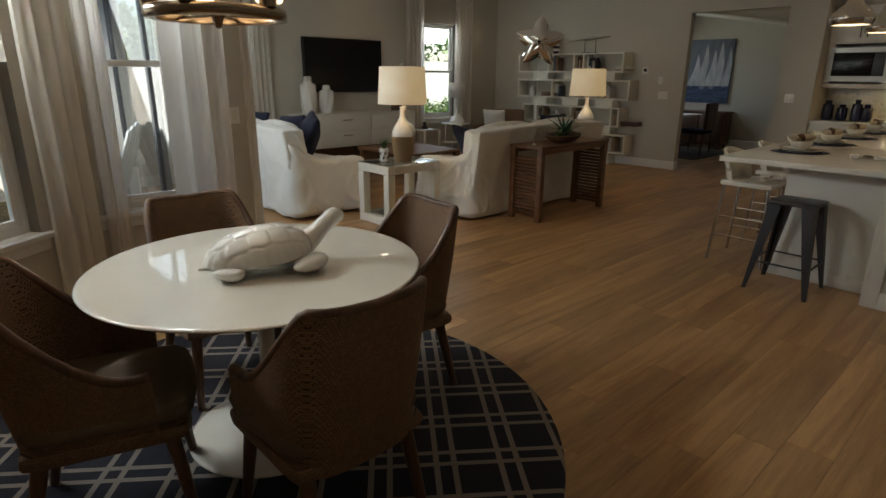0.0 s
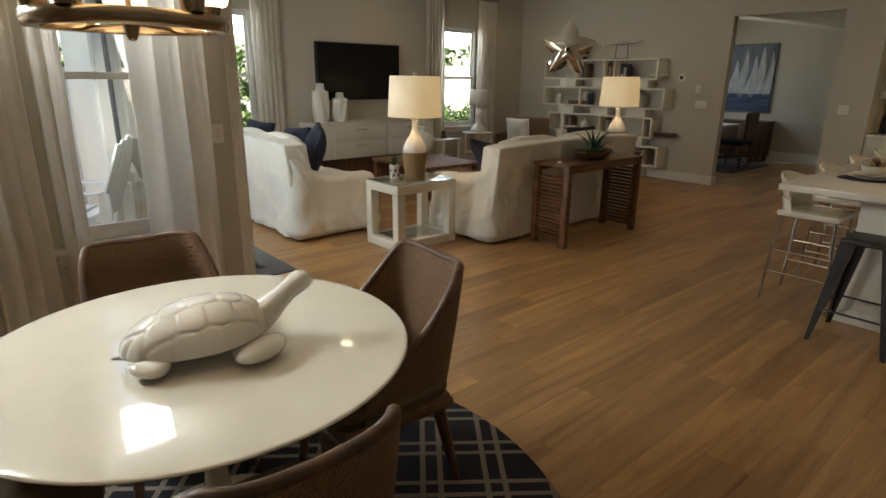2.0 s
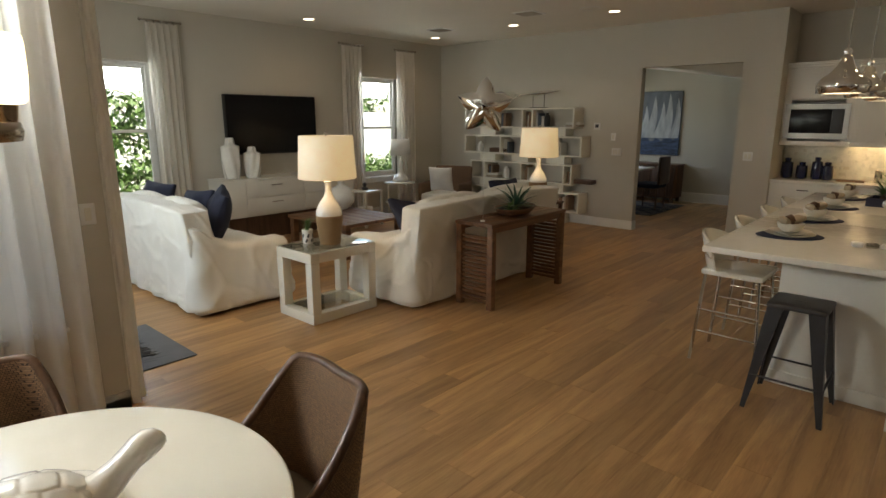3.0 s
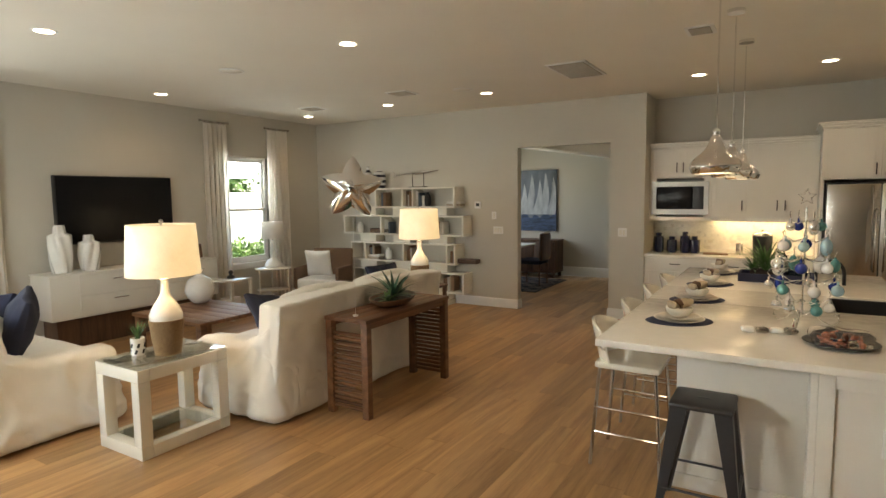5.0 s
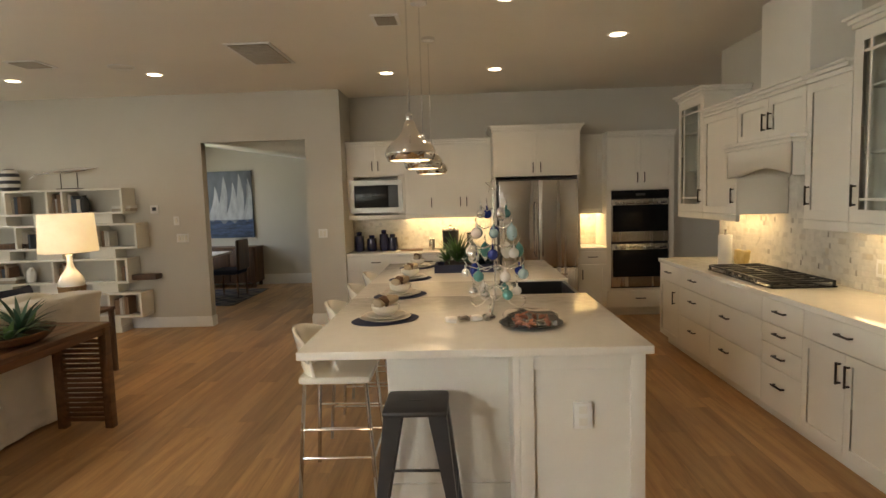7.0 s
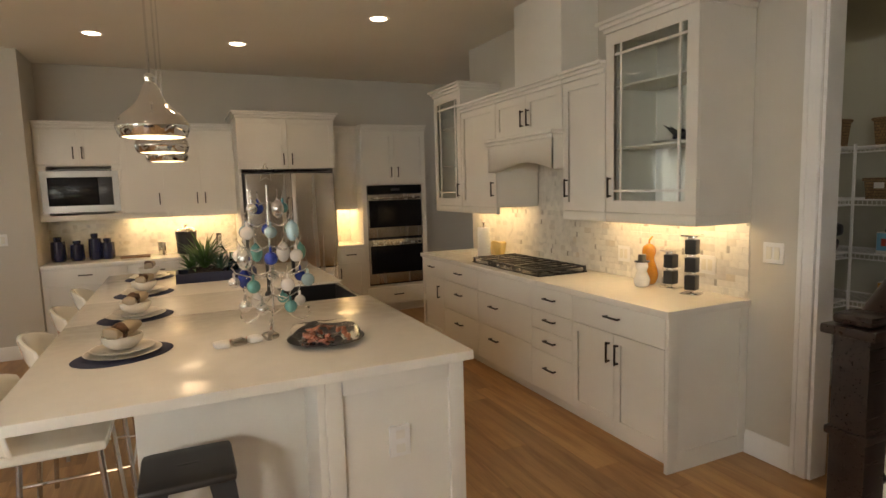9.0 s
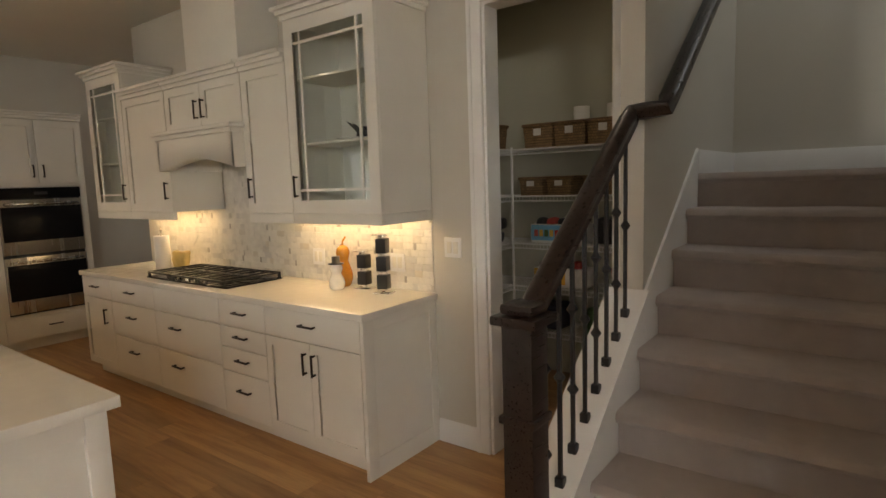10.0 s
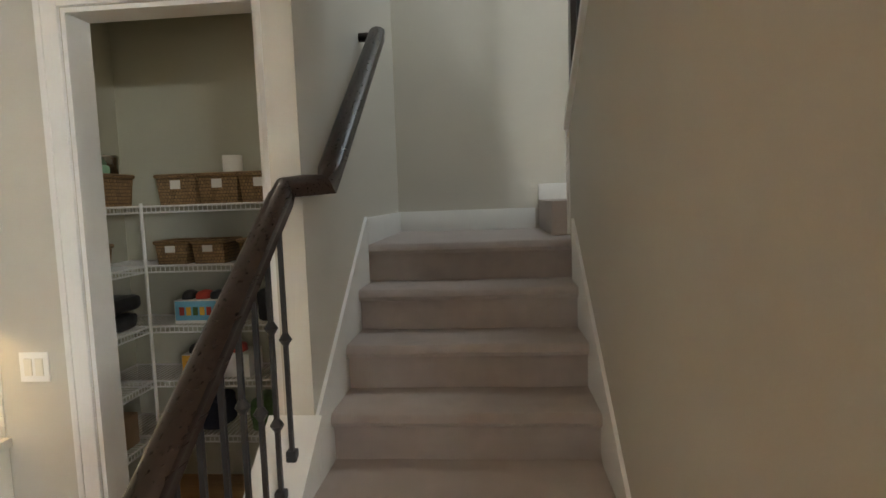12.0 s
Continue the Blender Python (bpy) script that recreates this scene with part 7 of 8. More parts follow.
def setting(y, x=0.60, turn=0):
    g = "place settings on the island"
    bm = lathe(bmesh.new(), [(0, 0.0), (0.205, 0.0), (0.21, 0.002), (0.205, 0.004), (0, 0.004)], 40)
    for v in bm.verts:
        v.co.y *= 0.80
    single("placemat", bm, MATBLUE, "oval navy woven placemat on the worktop", "placemat", pose(x, y, CT + 0.001, 0, 0, turn), g)
    for r, z, nm, lb in ((0.150, 0.005, "charger_plate", "wide stoneware charger plate on a placemat"), (0.125, 0.020, "plate", "stoneware dinner plate stacked on a charger")):
        single(nm, lathe(bmesh.new(), smooth_profile([(0, 0), (r * 0.6, 0.0), (r * 0.7, 0.004), (r, 0.016), (r - 0.003, 0.018), (r * 0.7, 0.009), (0, 0.006)], 3), 36), STONEWARE, lb, "plate", pose(x, y, CT + z), g)
    single("bowl", lathe(bmesh.new(), smooth_profile([(0, 0), (0.04, 0.001), (0.075, 0.03), (0.082, 0.058), (0.078, 0.058), (0.065, 0.02), (0, 0.010)], 4), 30), STONEWARE, "small stoneware bowl on a plate", "bowl", pose(x, y, CT + 0.031), g)
    nk = thing("napkin", "tan napkin rolled through a dark flower ring", "napkin", pose(x, y, CT + 0.075, 0, 0, 35 + turn), g and "napkins on the bowls")
    bm = soft(-0.11, -0.03, 0, 0.11, 0.03, 0.045, 0.02, 8, 0.008, 20, seed=y)
    for v in bm.verts:
        k = 0.45 + 1.1 * abs(v.co.x + 0.02) / 0.11
        v.co.y *= k
        v.co.z = 0.02 + (v.co.z - 0.02) * min(k, 1.1) + 0.02 * abs(v.co.x) / 0.11
    part("cloth", bm, NAPKIN, nk)
    part("ring", lathe(bmesh.new(), [(0.022, -0.014), (0.028, -0.014), (0.028, 0.014), (0.022, 0.014), (0.022, -0.014)], 16, pose(-0.02, 0, 0.022, 0, 90, 0)), WALNUT, nk)
    bm = soft(-0.045, -0.03, 0.025, 0.005, 0.03, 0.07, 0.022, 6, 0.014, 40, seed=y + 2)
    part("flower", bm, WALNUT, nk, "dark wooden flower")


for y in (4.93, 5.77, 6.62, 7.45):
    setting(y, 0.67, y * 7)

# ornament tree of bent silver wire
tree = thing("ornament_tree", "silver wire ornament tree hung with glass baubles", "ornament", pose(1.34, 5.12, CT + 0.001) @ Matrix.Scale(1.1, 4))
part("trunk", rod(bmesh.new(), (0, 0, 0.06), (0, 0, 0.66), 0.006), CHROME, tree)
tube([(0.02 * math.cos(a) if k % 2 else 0.045 * math.cos(a), 0, 0.715 + (0.02 if k % 2 else 0.045) * math.sin(a)) for k, a in enumerate([math.pi / 2 + i * math.pi / 5 for i in range(11)])], 0.003, CHROME, "star", tree, 5)
rng = random.Random(8)
COLS = [mat("bauble_" + nme, c, 0.12, m_, bump=0.0, coat=0.5) for nme, c, m_ in (("teal", (0.16, 0.45, 0.45), 0.6), ("pearl", (0.72, 0.70, 0.68), 0.1), ("blue", (0.03, 0.06, 0.35), 0.5), ("silver", (0.7, 0.72, 0.74), 0.9), ("ice", (0.45, 0.66, 0.75), 0.5))]
for k in range(3):
    a = k * 2.094 + 0.3
    c, s = math.cos(a), math.sin(a)
    tube([(0, 0, 0.06), (0.05 * c, 0.05 * s, 0.085), (0.10 * c, 0.10 * s, 0.03), (0.15 * c, 0.15 * s, 0.005), (0.185 * c, 0.185 * s, 0.03), (0.18 * c, 0.18 * s, 0.07), (0.16 * c, 0.16 * s, 0.065)], 0.005, CHROME, "foot_scroll", tree, 6)
for tier, (z, r, m_) in enumerate(((0.15, 0.13, 6), (0.26, 0.175, 7), (0.38, 0.15, 7), (0.49, 0.12, 6), (0.59, 0.085, 4))):
    for k in range(m_):
        a = k * 2 * math.pi / m_ + tier * 0.5
        c, s = math.cos(a), math.sin(a)
        br = tube([(0, 0, z), (r * 0.5 * c, r * 0.5 * s, z - 0.02), (r * 0.9 * c, r * 0.9 * s, z + 0.005), (r * c, r * s, z + 0.035), (r * 0.92 * c, r * 0.92 * s, z + 0.05)], 0.0028, CHROME, "branch", tree, 5)
        rad = rng.uniform(0.024, 0.034)
        bm = bmesh.new()
        bmesh.ops.create_uvsphere(bm, u_segments=18, v_segments=12, radius=rad, matrix=Matrix.Translation((r * 0.95 * c, r * 0.95 * s, z - rad - 0.012)) @ Matrix.Diagonal((1, 1, rng.choice((1, 1, 1.5)), 1)))
        rod(bm, (r * 0.95 * c, r * 0.95 * s, z - 0.014), (r * 0.95 * c, r * 0.95 * s, z + 0.008), 0.006, seg=8)
        part("bauble", bm, COLS[rng.randrange(5)], br, "round glass bauble")

tray = thing("sweets_plate", "black plate of wrapped candy under cellophane", "plate", pose(1.51, 4.70, CT + 0.001))
part("plate", lathe(bmesh.new(), smooth_profile([(0, 0), (0.10, 0.0), (0.17, 0.018), (0.168, 0.021), (0.10, 0.006), (0, 0.005)], 3), 40), BLACK, tray)
CANDY = mat("candy_wrap", (0.30, 0.12, 0.08), 0.25, vary=0.6, scale=60, coat=0.6, each=0.5)
for k in range(26):
    a, r = rng.uniform(0, 6.28), 0.10 * math.sqrt(rng.random())
    part("candy", soft(-0.022, -0.01, -0.008, 0.022, 0.01, 0.008, 0.008, 3), CANDY, tray).matrix_local = pose(r * math.cos(a), r * math.sin(a), 0.018 + 0.03 * (1 - r / 0.1) + rng.uniform(0, 0.012), rng.uniform(-30, 30), rng.uniform(-30, 30), rng.uniform(0, 360))
film_ = soft(-0.14, -0.12, 0.008, 0.15, 0.12, 0.075, 0.05, 10, 0.02, 12)
fo = part("cellophane", film_, glass_mat("cellophane", (0.97, 0.95, 0.94), 0.12, 1.08), tray, "crumpled clear cellophane")
fo.visible_shadow = False
pk = thing("candy_packets", "clear packets of red and white sweets", "packets", pose(1.19, 4.85, CT + 0.001, 0, 0, 12))
for k in range(4):
    part("packet", soft(-0.16 + k * 0.075, -0.035, 0, -0.095 + k * 0.075, 0.03, 0.03, 0.012, 5, 0.006, 30, seed=k), (WHITECLOTH, STEEL)[k % 2], pk)
    part("label", cube(-0.155 + k * 0.075, 0.03, 0.004, -0.10 + k * 0.075, 0.045, 0.02, 0.003), PKRED, pk)

box_ = thing("planter_tray", "dark blue wooden tray of potted plants on the island", "planter", pose(1.17, 7.10, CT + 0.001))
bm = bmesh.new()
box(bm, -0.30, -0.16, 0, 0.30, 0.16, 0.015)
for a in ((-0.30, -0.16, 0.30, -0.14), (-0.30, 0.14, 0.30, 0.16), (-0.30, -0.14, -0.28, 0.14), (0.28, -0.14, 0.30, 0.14)):
    box(bm, a[0], a[1], 0.015, a[2], a[3], 0.075, 0.003)
part("tray", bm, MATBLUE, box_)
part("moss", soft(-0.20, -0.11, 0.016, 0.05, 0.11, 0.10, 0.05, 8, 0.02, 12), SOIL, box_)
rosette(box_, 70, 0.34, 0.010, LEAF, rng, (-0.08, 0, 0.08), (3, 50), 0.3)
rosette(box_, 30, 0.22, 0.014, LEAF, rng, (-0.18, 0.03, 0.07), (5, 70), 0.4)
rosette(box_, 24, 0.24, 0.012, SUCCULENT, rng, (0.03, -0.05, 0.07), (5, 60), 0.4)
for x, h, r, ma in ((0.13, 0.20, 0.05, AQUAGLASS), (0.04, 0.36, 0.06, GLASS), (0.22, 0.13, 0.04, AQUAGLASS)):
    part("bottle", lathe(bmesh.new(), smooth_profile([(0, 0.016), (r, 0.018), (r, h * 0.5), (r * 0.4, h * 0.75), (r * 0.35, h), (r * 0.28, h), (0, h * 0.98)], 4), 20, Matrix.Translation((x, 0.04, 0))), ma, box_, "glass bottle")

# ---- things on the back counter ----
for x, h, r in ((-0.29, 0.27, 0.068), (-0.115, 0.22, 0.066), (0.055, 0.29, 0.062), (0.175, 0.23, 0.066)):
    j = thing("canister", "navy glazed lidded canister", "canister", pose(x, 9.45, CT + 0.001), "navy canisters")
    part("jar", lathe(bmesh.new(), smooth_profile([(0, 0), (r, 0.001), (r, h * 0.72), (r * 0.92, h * 0.8), (r * 0.5, h * 0.83), (r * 0.5, h * 0.86), (0, h * 0.86)], 3), 24), NAVYGLASS, j)
    part("lid", lathe(bmesh.new(), [(0, h * 0.861), (r * 0.58, h * 0.861), (r * 0.6, h * 0.97), (r * 0.5, h), (0, h)], 20), NAVYGLASS, j)
single("mug", lathe(bmesh.new(), [(0, 0), (0.04, 0), (0.045, 0.15), (0.04, 0.15), (0.038, 0.01), (0, 0.01)], 20), STEEL, "brushed metal tumbler on the counter", "cup", pose(0.72, 9.45, CT + 0.001))
kt = thing("coffee_canister", "black and steel ice bucket with lid", "bucket", pose(0.98, 9.45, CT + 0.001))
part("body", lathe(bmesh.new(), smooth_profile([(0, 0), (0.10, 0.001), (0.105, 0.05), (0.115, 0.24), (0.11, 0.25), (0, 0.25)], 3), 28), BLACK, kt)
part("lid", lathe(bmesh.new(), smooth_profile([(0, 0.251), (0.112, 0.251), (0.10, 0.29), (0.04, 0.31), (0.015, 0.315), (0.018, 0.335), (0, 0.34)], 3), 28), STEEL, kt)
single("cutting_board", cube(0, 0, 0, 0.30, 0.18, 0.016, 0.004), TEAKX, "pale wooden board lying on the counter", "board", pose(0.30, 9.30, CT + 0.001, 0, 0, 4))

# ---- things by the cooktop ----
pr = thing("paper_towel", "white paper towel roll on a metal stand", "paper towel", pose(3.60, 6.98, CT + 0.001))
part("roll", lathe(bmesh.new(), [(0.02, 0.015), (0.06, 0.015), (0.06, 0.29), (0.02, 0.29), (0.02, 0.015)], 24), WHITECLOTH, pr)
part("stand", lathe(bmesh.new(), [(0, 0), (0.085, 0), (0.085, 0.01), (0.008, 0.013), (0.008, 0.33), (0.013, 0.34), (0, 0.345)], 20), STEEL, pr)
single("letter_ornament", soft(-0.03, -0.10, 0, 0.03, 0.10, 0.15, 0.02, 6, 0.02, 18), mat("gold_ornament", (0.52, 0.38, 0.14), 0.4, bump=0.2), "small golden ornament by the backsplash", "ornament", pose(3.74, 6.95, CT + 0.001))
gd = thing("gourd_ornament", "tall orange glazed gourd by the backsplash", "ornament", pose(3.80, 5.03, CT + 0.001) @ Matrix.Diagonal((0.82, 0.82, 0.9, 1)))
ORANGE = mat("orange_glaze", (0.50, 0.20, 0.02), 0.2, vary=0.25, scale=10, coat=0.6)
part("gourd", lathe(bmesh.new(), smooth_profile([(0, 0), (0.05, 0.002), (0.075, 0.07), (0.055, 0.15), (0.042, 0.19), (0.055, 0.24), (0.045, 0.28), (0.02, 0.30), (0, 0.305)], 4), 24), ORANGE, gd)
tube([(0, 0, 0.30), (0.005, 0, 0.33), (0.02, -0.02, 0.36)], 0.008, ORANGE, "stalk", gd)
sn = thing("snowman_ornament", "white ceramic snowman with a black hat", "ornament", pose(3.69, 4.98, CT + 0.001) @ Matrix.Scale(0.9, 4))
part("body", lathe(bmesh.new(), smooth_profile([(0, 0), (0.045, 0.002), (0.058, 0.05), (0.04, 0.10), (0.035, 0.115), (0.045, 0.15), (0.03, 0.185), (0, 0.19)], 4), 22), CERAMIC, sn)
part("hat", lathe(bmesh.new(), [(0, 0.18), (0.055, 0.18), (0.055, 0.187), (0.03, 0.19), (0.028, 0.235), (0, 0.235)], 20), BLACK, sn)


def candlestick(m, n, label):
    t = thing("candlestick", label, "candlestick", m, "black and silver candlesticks")
    part("foot", cube(-0.06, -0.06, 0, 0.06, 0.06, 0.012, 0.003), CHROME, t)
    part("stem", cube(-0.012, -0.012, 0.012, 0.012, 0.012, 0.03), CHROME, t)
    for k in range(n):
        z = 0.031 + k * 0.105
        part("block", cube(-0.038, -0.038, z, 0.038, 0.038, z + 0.085, 0.004), BLACK, t)
        part("collar", cube(-0.026, -0.026, z + 0.086, 0.026, 0.026, z + 0.104, 0.003), CHROME, t)
    part("dish", cube(-0.06, -0.06, 0.031 + n * 0.105, 0.06, 0.06, 0.040 + n * 0.105, 0.003), CHROME, t)


candlestick(pose(3.72, 4.60, CT + 0.001, 0, 0, 20) @ Matrix.Diagonal((0.86, 0.86, 1.03, 1)), 3, "tall candlestick of black blocks and silver collars")
candlestick(pose(3.78, 4.82, CT + 0.001, 0, 0, 10) @ Matrix.Diagonal((0.86, 0.86, 1.0, 1)), 2, "shorter candlestick of black blocks and silver collars")
switch(pose(XE - 0.012, 4.62, 1.09, 0, 0, -90), 2, "white socket plate on the backsplash")
switch(pose(XE - 0.012, 5.35, 1.09, 0, 0, -90), 2, "white socket plate on the backsplash")
# ornaments behind the cabinet glass
pl = thing("feather_spray", "spray of dark feathers in the glazed cabinet", "ornament", pose(3.68, 4.66, UZ + 0.415))
for k in range(9):
    bm = bmesh.new()
    leaf_bm(bm, pose(0, 0, 0.0, 0, 0, 100 + k * 14) @ pose(0, 0, 0, -(50 + k * 4), 0, 0), 0.22, 0.018, 0.2)
    part("feather", bm, BLACK, pl)
part("vase", lathe(bmesh.new(), smooth_profile([(0, 0), (0.04, 0.0), (0.05, 0.04), (0.02, 0.08), (0, 0.08)], 3), 16), NAVYGLASS, pl)
pt = single("serving_plate", lathe(bmesh.new(), smooth_profile([(0, 0), (0.06, 0), (0.12, 0.015), (0.118, 0.018), (0.06, 0.005), (0, 0.005)], 3), 28), CERAMIC, "white plate on a glass shelf", "plate", pose(3.68, 4.72, UZ + 0.415))

# door at the end of the passage; the blue light on it is put into its colour
bd = thing("door_passage", "blue-lit panelled door in the side passage", "door", pose(6.19, 8.2, 0, 0, 0, 90), kind="structure")
part("leaf", cube(0, 0.0, 0, 0.8, 0.04, 2.05, 0.003), mat("blue_lit_door", (0.12, 0.27, 0.55), 0.4), bd)
part("door_handle", rod(bmesh.new(), (0.72, 0.06, 1.0), (0.62, 0.06, 1.0), 0.01), BRONZE, bd)
# added lamp to brighten the side passage, with no fixture
lamp("passage_light", "AREA", 8, (0.9, 0.94, 1.0), pose(5.2, 8.5, ZC - 0.02), 0.3)

# lettering on the door mat
for k, (x, w) in enumerate(((0.12, 0.05), (0.20, 0.09), (0.32, 0.05), (0.40, 0.11), (0.55, 0.07), (0.65, 0.06), (0.74, 0.10))):
    bm = bmesh.new()
    for i in range(3):
        rod(bm, (x + i * w / 3, 0.16, 0.009), (x + i * w / 3 + 0.03, 0.16 + 0.12 + 0.08 * ((k + i) % 2), 0.009), 0.006, seg=5)
    for v in bm.verts:
        v.co.z = 0.0085 + (v.co.z - 0.009) * 0.1
    part("letter", bm, BLACK, dm, "dark script stroke")

# ---- outside ----
def foliage(name, label, x0, x1, y0, y1, z0, z1, count, seed, size=0.055, material=LEAF, lumps=0.35):
    """A hedge or crown: small leaves in uneven clumps, with gaps."""
    rng = np.random.default_rng(seed)
    nc = max(12, count // 60)
    cen = rng.uniform((x0, y0, z0), (x1, y1, z1), (nc, 3))
    cen[:, 2] = z0 + (cen[:, 2] - z0) * (0.80 + 0.20 * np.sin(cen[:, 1] * 2.1 + seed) * np.cos(cen[:, 1] * 0.9))
    p = cen[rng.integers(0, nc, count)] + rng.normal(0, lumps * 0.5, (count, 3)) * (1, 1, 0.8)
    p[:, 2] = np.maximum(p[:, 2], z0)
    a = rng.normal(0, 1, (count, 3))
    a /= np.linalg.norm(a, axis=1)[:, None]
    c = np.cross(a, rng.normal(0, 1, (count, 3)))
    c /= np.linalg.norm(c, axis=1)[:, None]
    s = size * rng.uniform(0.6, 1.3, (count, 1))
    v = np.stack([p - a * s, p + c * s * 0.45, p + a * s, p - c * s * 0.45], 1).reshape(-1, 3)
    me = bpy.data.meshes.new(name)
    me.from_pydata(v.tolist(), [], np.arange(count * 4).reshape(-1, 4).tolist())
    me.materials.append(material)
    return tagged(new(name, me), label, "hedge", kind="stuff")


HEDGE = mat("hedge_leaf", (0.085, 0.155, 0.03), 0.5, vary=0.5, scale=3, fine=60)
foliage("hedge", "dense green garden hedge in the sun", -9.6, -8.8, -1.0, 6.2, -0.1, 2.55, 16000, 3, 0.075, HEDGE, 0.30)
foliage("hedge", "low green shrubs under the window", -8.9, -8.1, 7.6, 12.0, -0.1, 0.95, 6000, 4, 0.06, HEDGE, 0.25)
foliage("hedge", "pale green trees beyond the garden", -15, -13, 7.0, 16.0, 0.3, 3.4, 5000, 5, 0.12, HEDGE, 0.5)
foliage("hedge", "green hedge above the garden wall", -7.9, -7.0, -6.0, 1.2, 0.9, 2.45, 14000, 6, 0.06, HEDGE, 0.28)
structure("garden_wall", cube(-6.75, -6.5, -0.16, -6.56, 1.40, 1.62, 0.01), STUCCO, "white stuccoed garden wall", "wall")
structure("garden_fence", cube(-12.2, -10, -0.16, -12.0, 20, 1.9), STUCCO, "bright far garden wall", "wall")
structure("wall_exterior_patio", cube(-6.56, 1.38, -0.1, -5.02, 1.409, 3.1), STUCCO, "pale stucco outside wall of the patio", "wall")

os_ = thing("outdoor_sofa", "white framed outdoor sofa with navy cushions", "sofa", pose(-5.60, -0.75, -0.02, 0, 0, -90))
part("frame", cube(-1.0, -0.42, 0.12, 1.0, 0.42, 0.24, 0.006), GLOSSWHITE, os_)
for x in (-0.96, 0.96):
    for y in (-0.38, 0.38):
        part("leg", cube(x - 0.035, y - 0.035, 0, x + 0.035, y + 0.035, 0.62, 0.004), GLOSSWHITE, os_)
# navy cushion with the teal cast of tinted glass put into its colour
TINTED_NAVY = mat("tinted_navy_cushion", (0.02, 0.05, 0.075), 0.9, fine=400, bump=0.4)
for k in range(2):
    part("seat_cushion", soft(-0.95 + k * 0.96, -0.30, 0.25, -0.01 + k * 0.96, 0.42, 0.42, 0.05, 8, 0.006, 5, 0.02, k), NAVY, os_)
    bm = soft(-0.95 + k * 0.96, -0.42, 0.42, -0.01 + k * 0.96, -0.24, 0.92, 0.06, 8, 0.006, 5, 0.03, k + 3)
    part("back_cushion", bm, (NAVY, TINTED_NAVY)[k], os_)
ws = thing("wicker_table", "tan wicker ottoman table on the patio", "table", pose(-3.85, -0.70, -0.02))
part("body", soft(-1.10, -0.90, 0.0, 1.05, 0.90, 0.66, 0.04, 8), weave_mat("tan_wicker", (0.16, 0.095, 0.04), (0.50, 0.36, 0.20), 22), ws)
pp = thing("patio_planter", "shallow bowl of bright green succulents", "plant", pose(-4.72, -0.36, 0.641))
part("bowl", lathe(bmesh.new(), [(0, 0), (0.10, 0), (0.17, 0.05), (0.16, 0.05), (0, 0.03)], 20), STUCCO, pp)
rosette(pp, 40, 0.16, 0.016, mat("bright_leaf", (0.22, 0.34, 0.03), 0.5), random.Random(3), (0, 0, 0.03), (5, 80))
ol = thing("olive_tree", "young olive tree in a pot by the garden wall", "tree", pose(-6.22, -0.28, -0.02))
part("pot", lathe(bmesh.new(), smooth_profile([(0, 0), (0.20, 0.002), (0.26, 0.4), (0.28, 0.45), (0.25, 0.45), (0.22, 0.38), (0, 0.38)], 3), 24), STUCCO, ol)
part("trunk", rod(bmesh.new(), (0, 0, 0.36), (0.05, 0.03, 1.05), 0.03, 0.018), WALNUT, ol)
rng = random.Random(13)
for k in range(9):
    a = k * 0.7
    e = (0.05 + 0.28 * math.cos(a) * rng.uniform(0.5, 1), 0.03 + 0.45 * math.sin(a) * rng.uniform(0.5, 1), rng.uniform(1.3, 1.8))
    part("limb", rod(bmesh.new(), (0.05, 0.03, 1.0), e, 0.013, 0.004, 6), WALNUT, ol)
crown_ = foliage("crown", "", -0.30, 0.36, -0.45, 0.5, 1.0, 1.80, 1300, 9, 0.04, mat("olive_leaf", (0.16, 0.20, 0.10), 0.5, vary=0.4, scale=20), 0.22)
crown_.parent = ol
del crown_["category"]
ad = thing("adirondack_chair", "white slatted adirondack chair on the patio", "chair", pose(-4.55, 0.95, -0.02, 0, 0, 150))
for k in range(5):
    bm = cube(-0.27 + k * 0.11, -0.02, 0, -0.17 + k * 0.11, 0.0, 0.80 - 0.03 * abs(k - 2), 0.003)
    part("back_slat", bm, TRIM, ad).matrix_local = pose(0, -0.30, 0.28, 20, 0, 0)
for k in range(4):
    part("seat_slat", cube(-0.27, -0.25 + k * 0.13, 0.30 + k * 0.015, 0.27, -0.14 + k * 0.13, 0.32 + k * 0.015, 0.003), TRIM, ad)
for s in (-1, 1):
    part("armrest", cube(s * 0.32 - 0.05, -0.40, 0.54, s * 0.32 + 0.05, 0.34, 0.56, 0.004), TRIM, ad)
    part("leg", cube(s * 0.29 - 0.02, 0.20, 0, s * 0.29 + 0.02, 0.28, 0.54, 0.003), TRIM, ad)
    part("leg", cube(s * 0.29 - 0.02, -0.45, 0, s * 0.29 + 0.02, -0.35, 0.54, 0.003), TRIM, ad)


# ---- mosaic behind the worktops ----
TILE = mat("marble_mosaic", (0.72, 0.69, 0.62), 0.2, vary=0.12, scale=18, bump=0.03, coat=0.3)


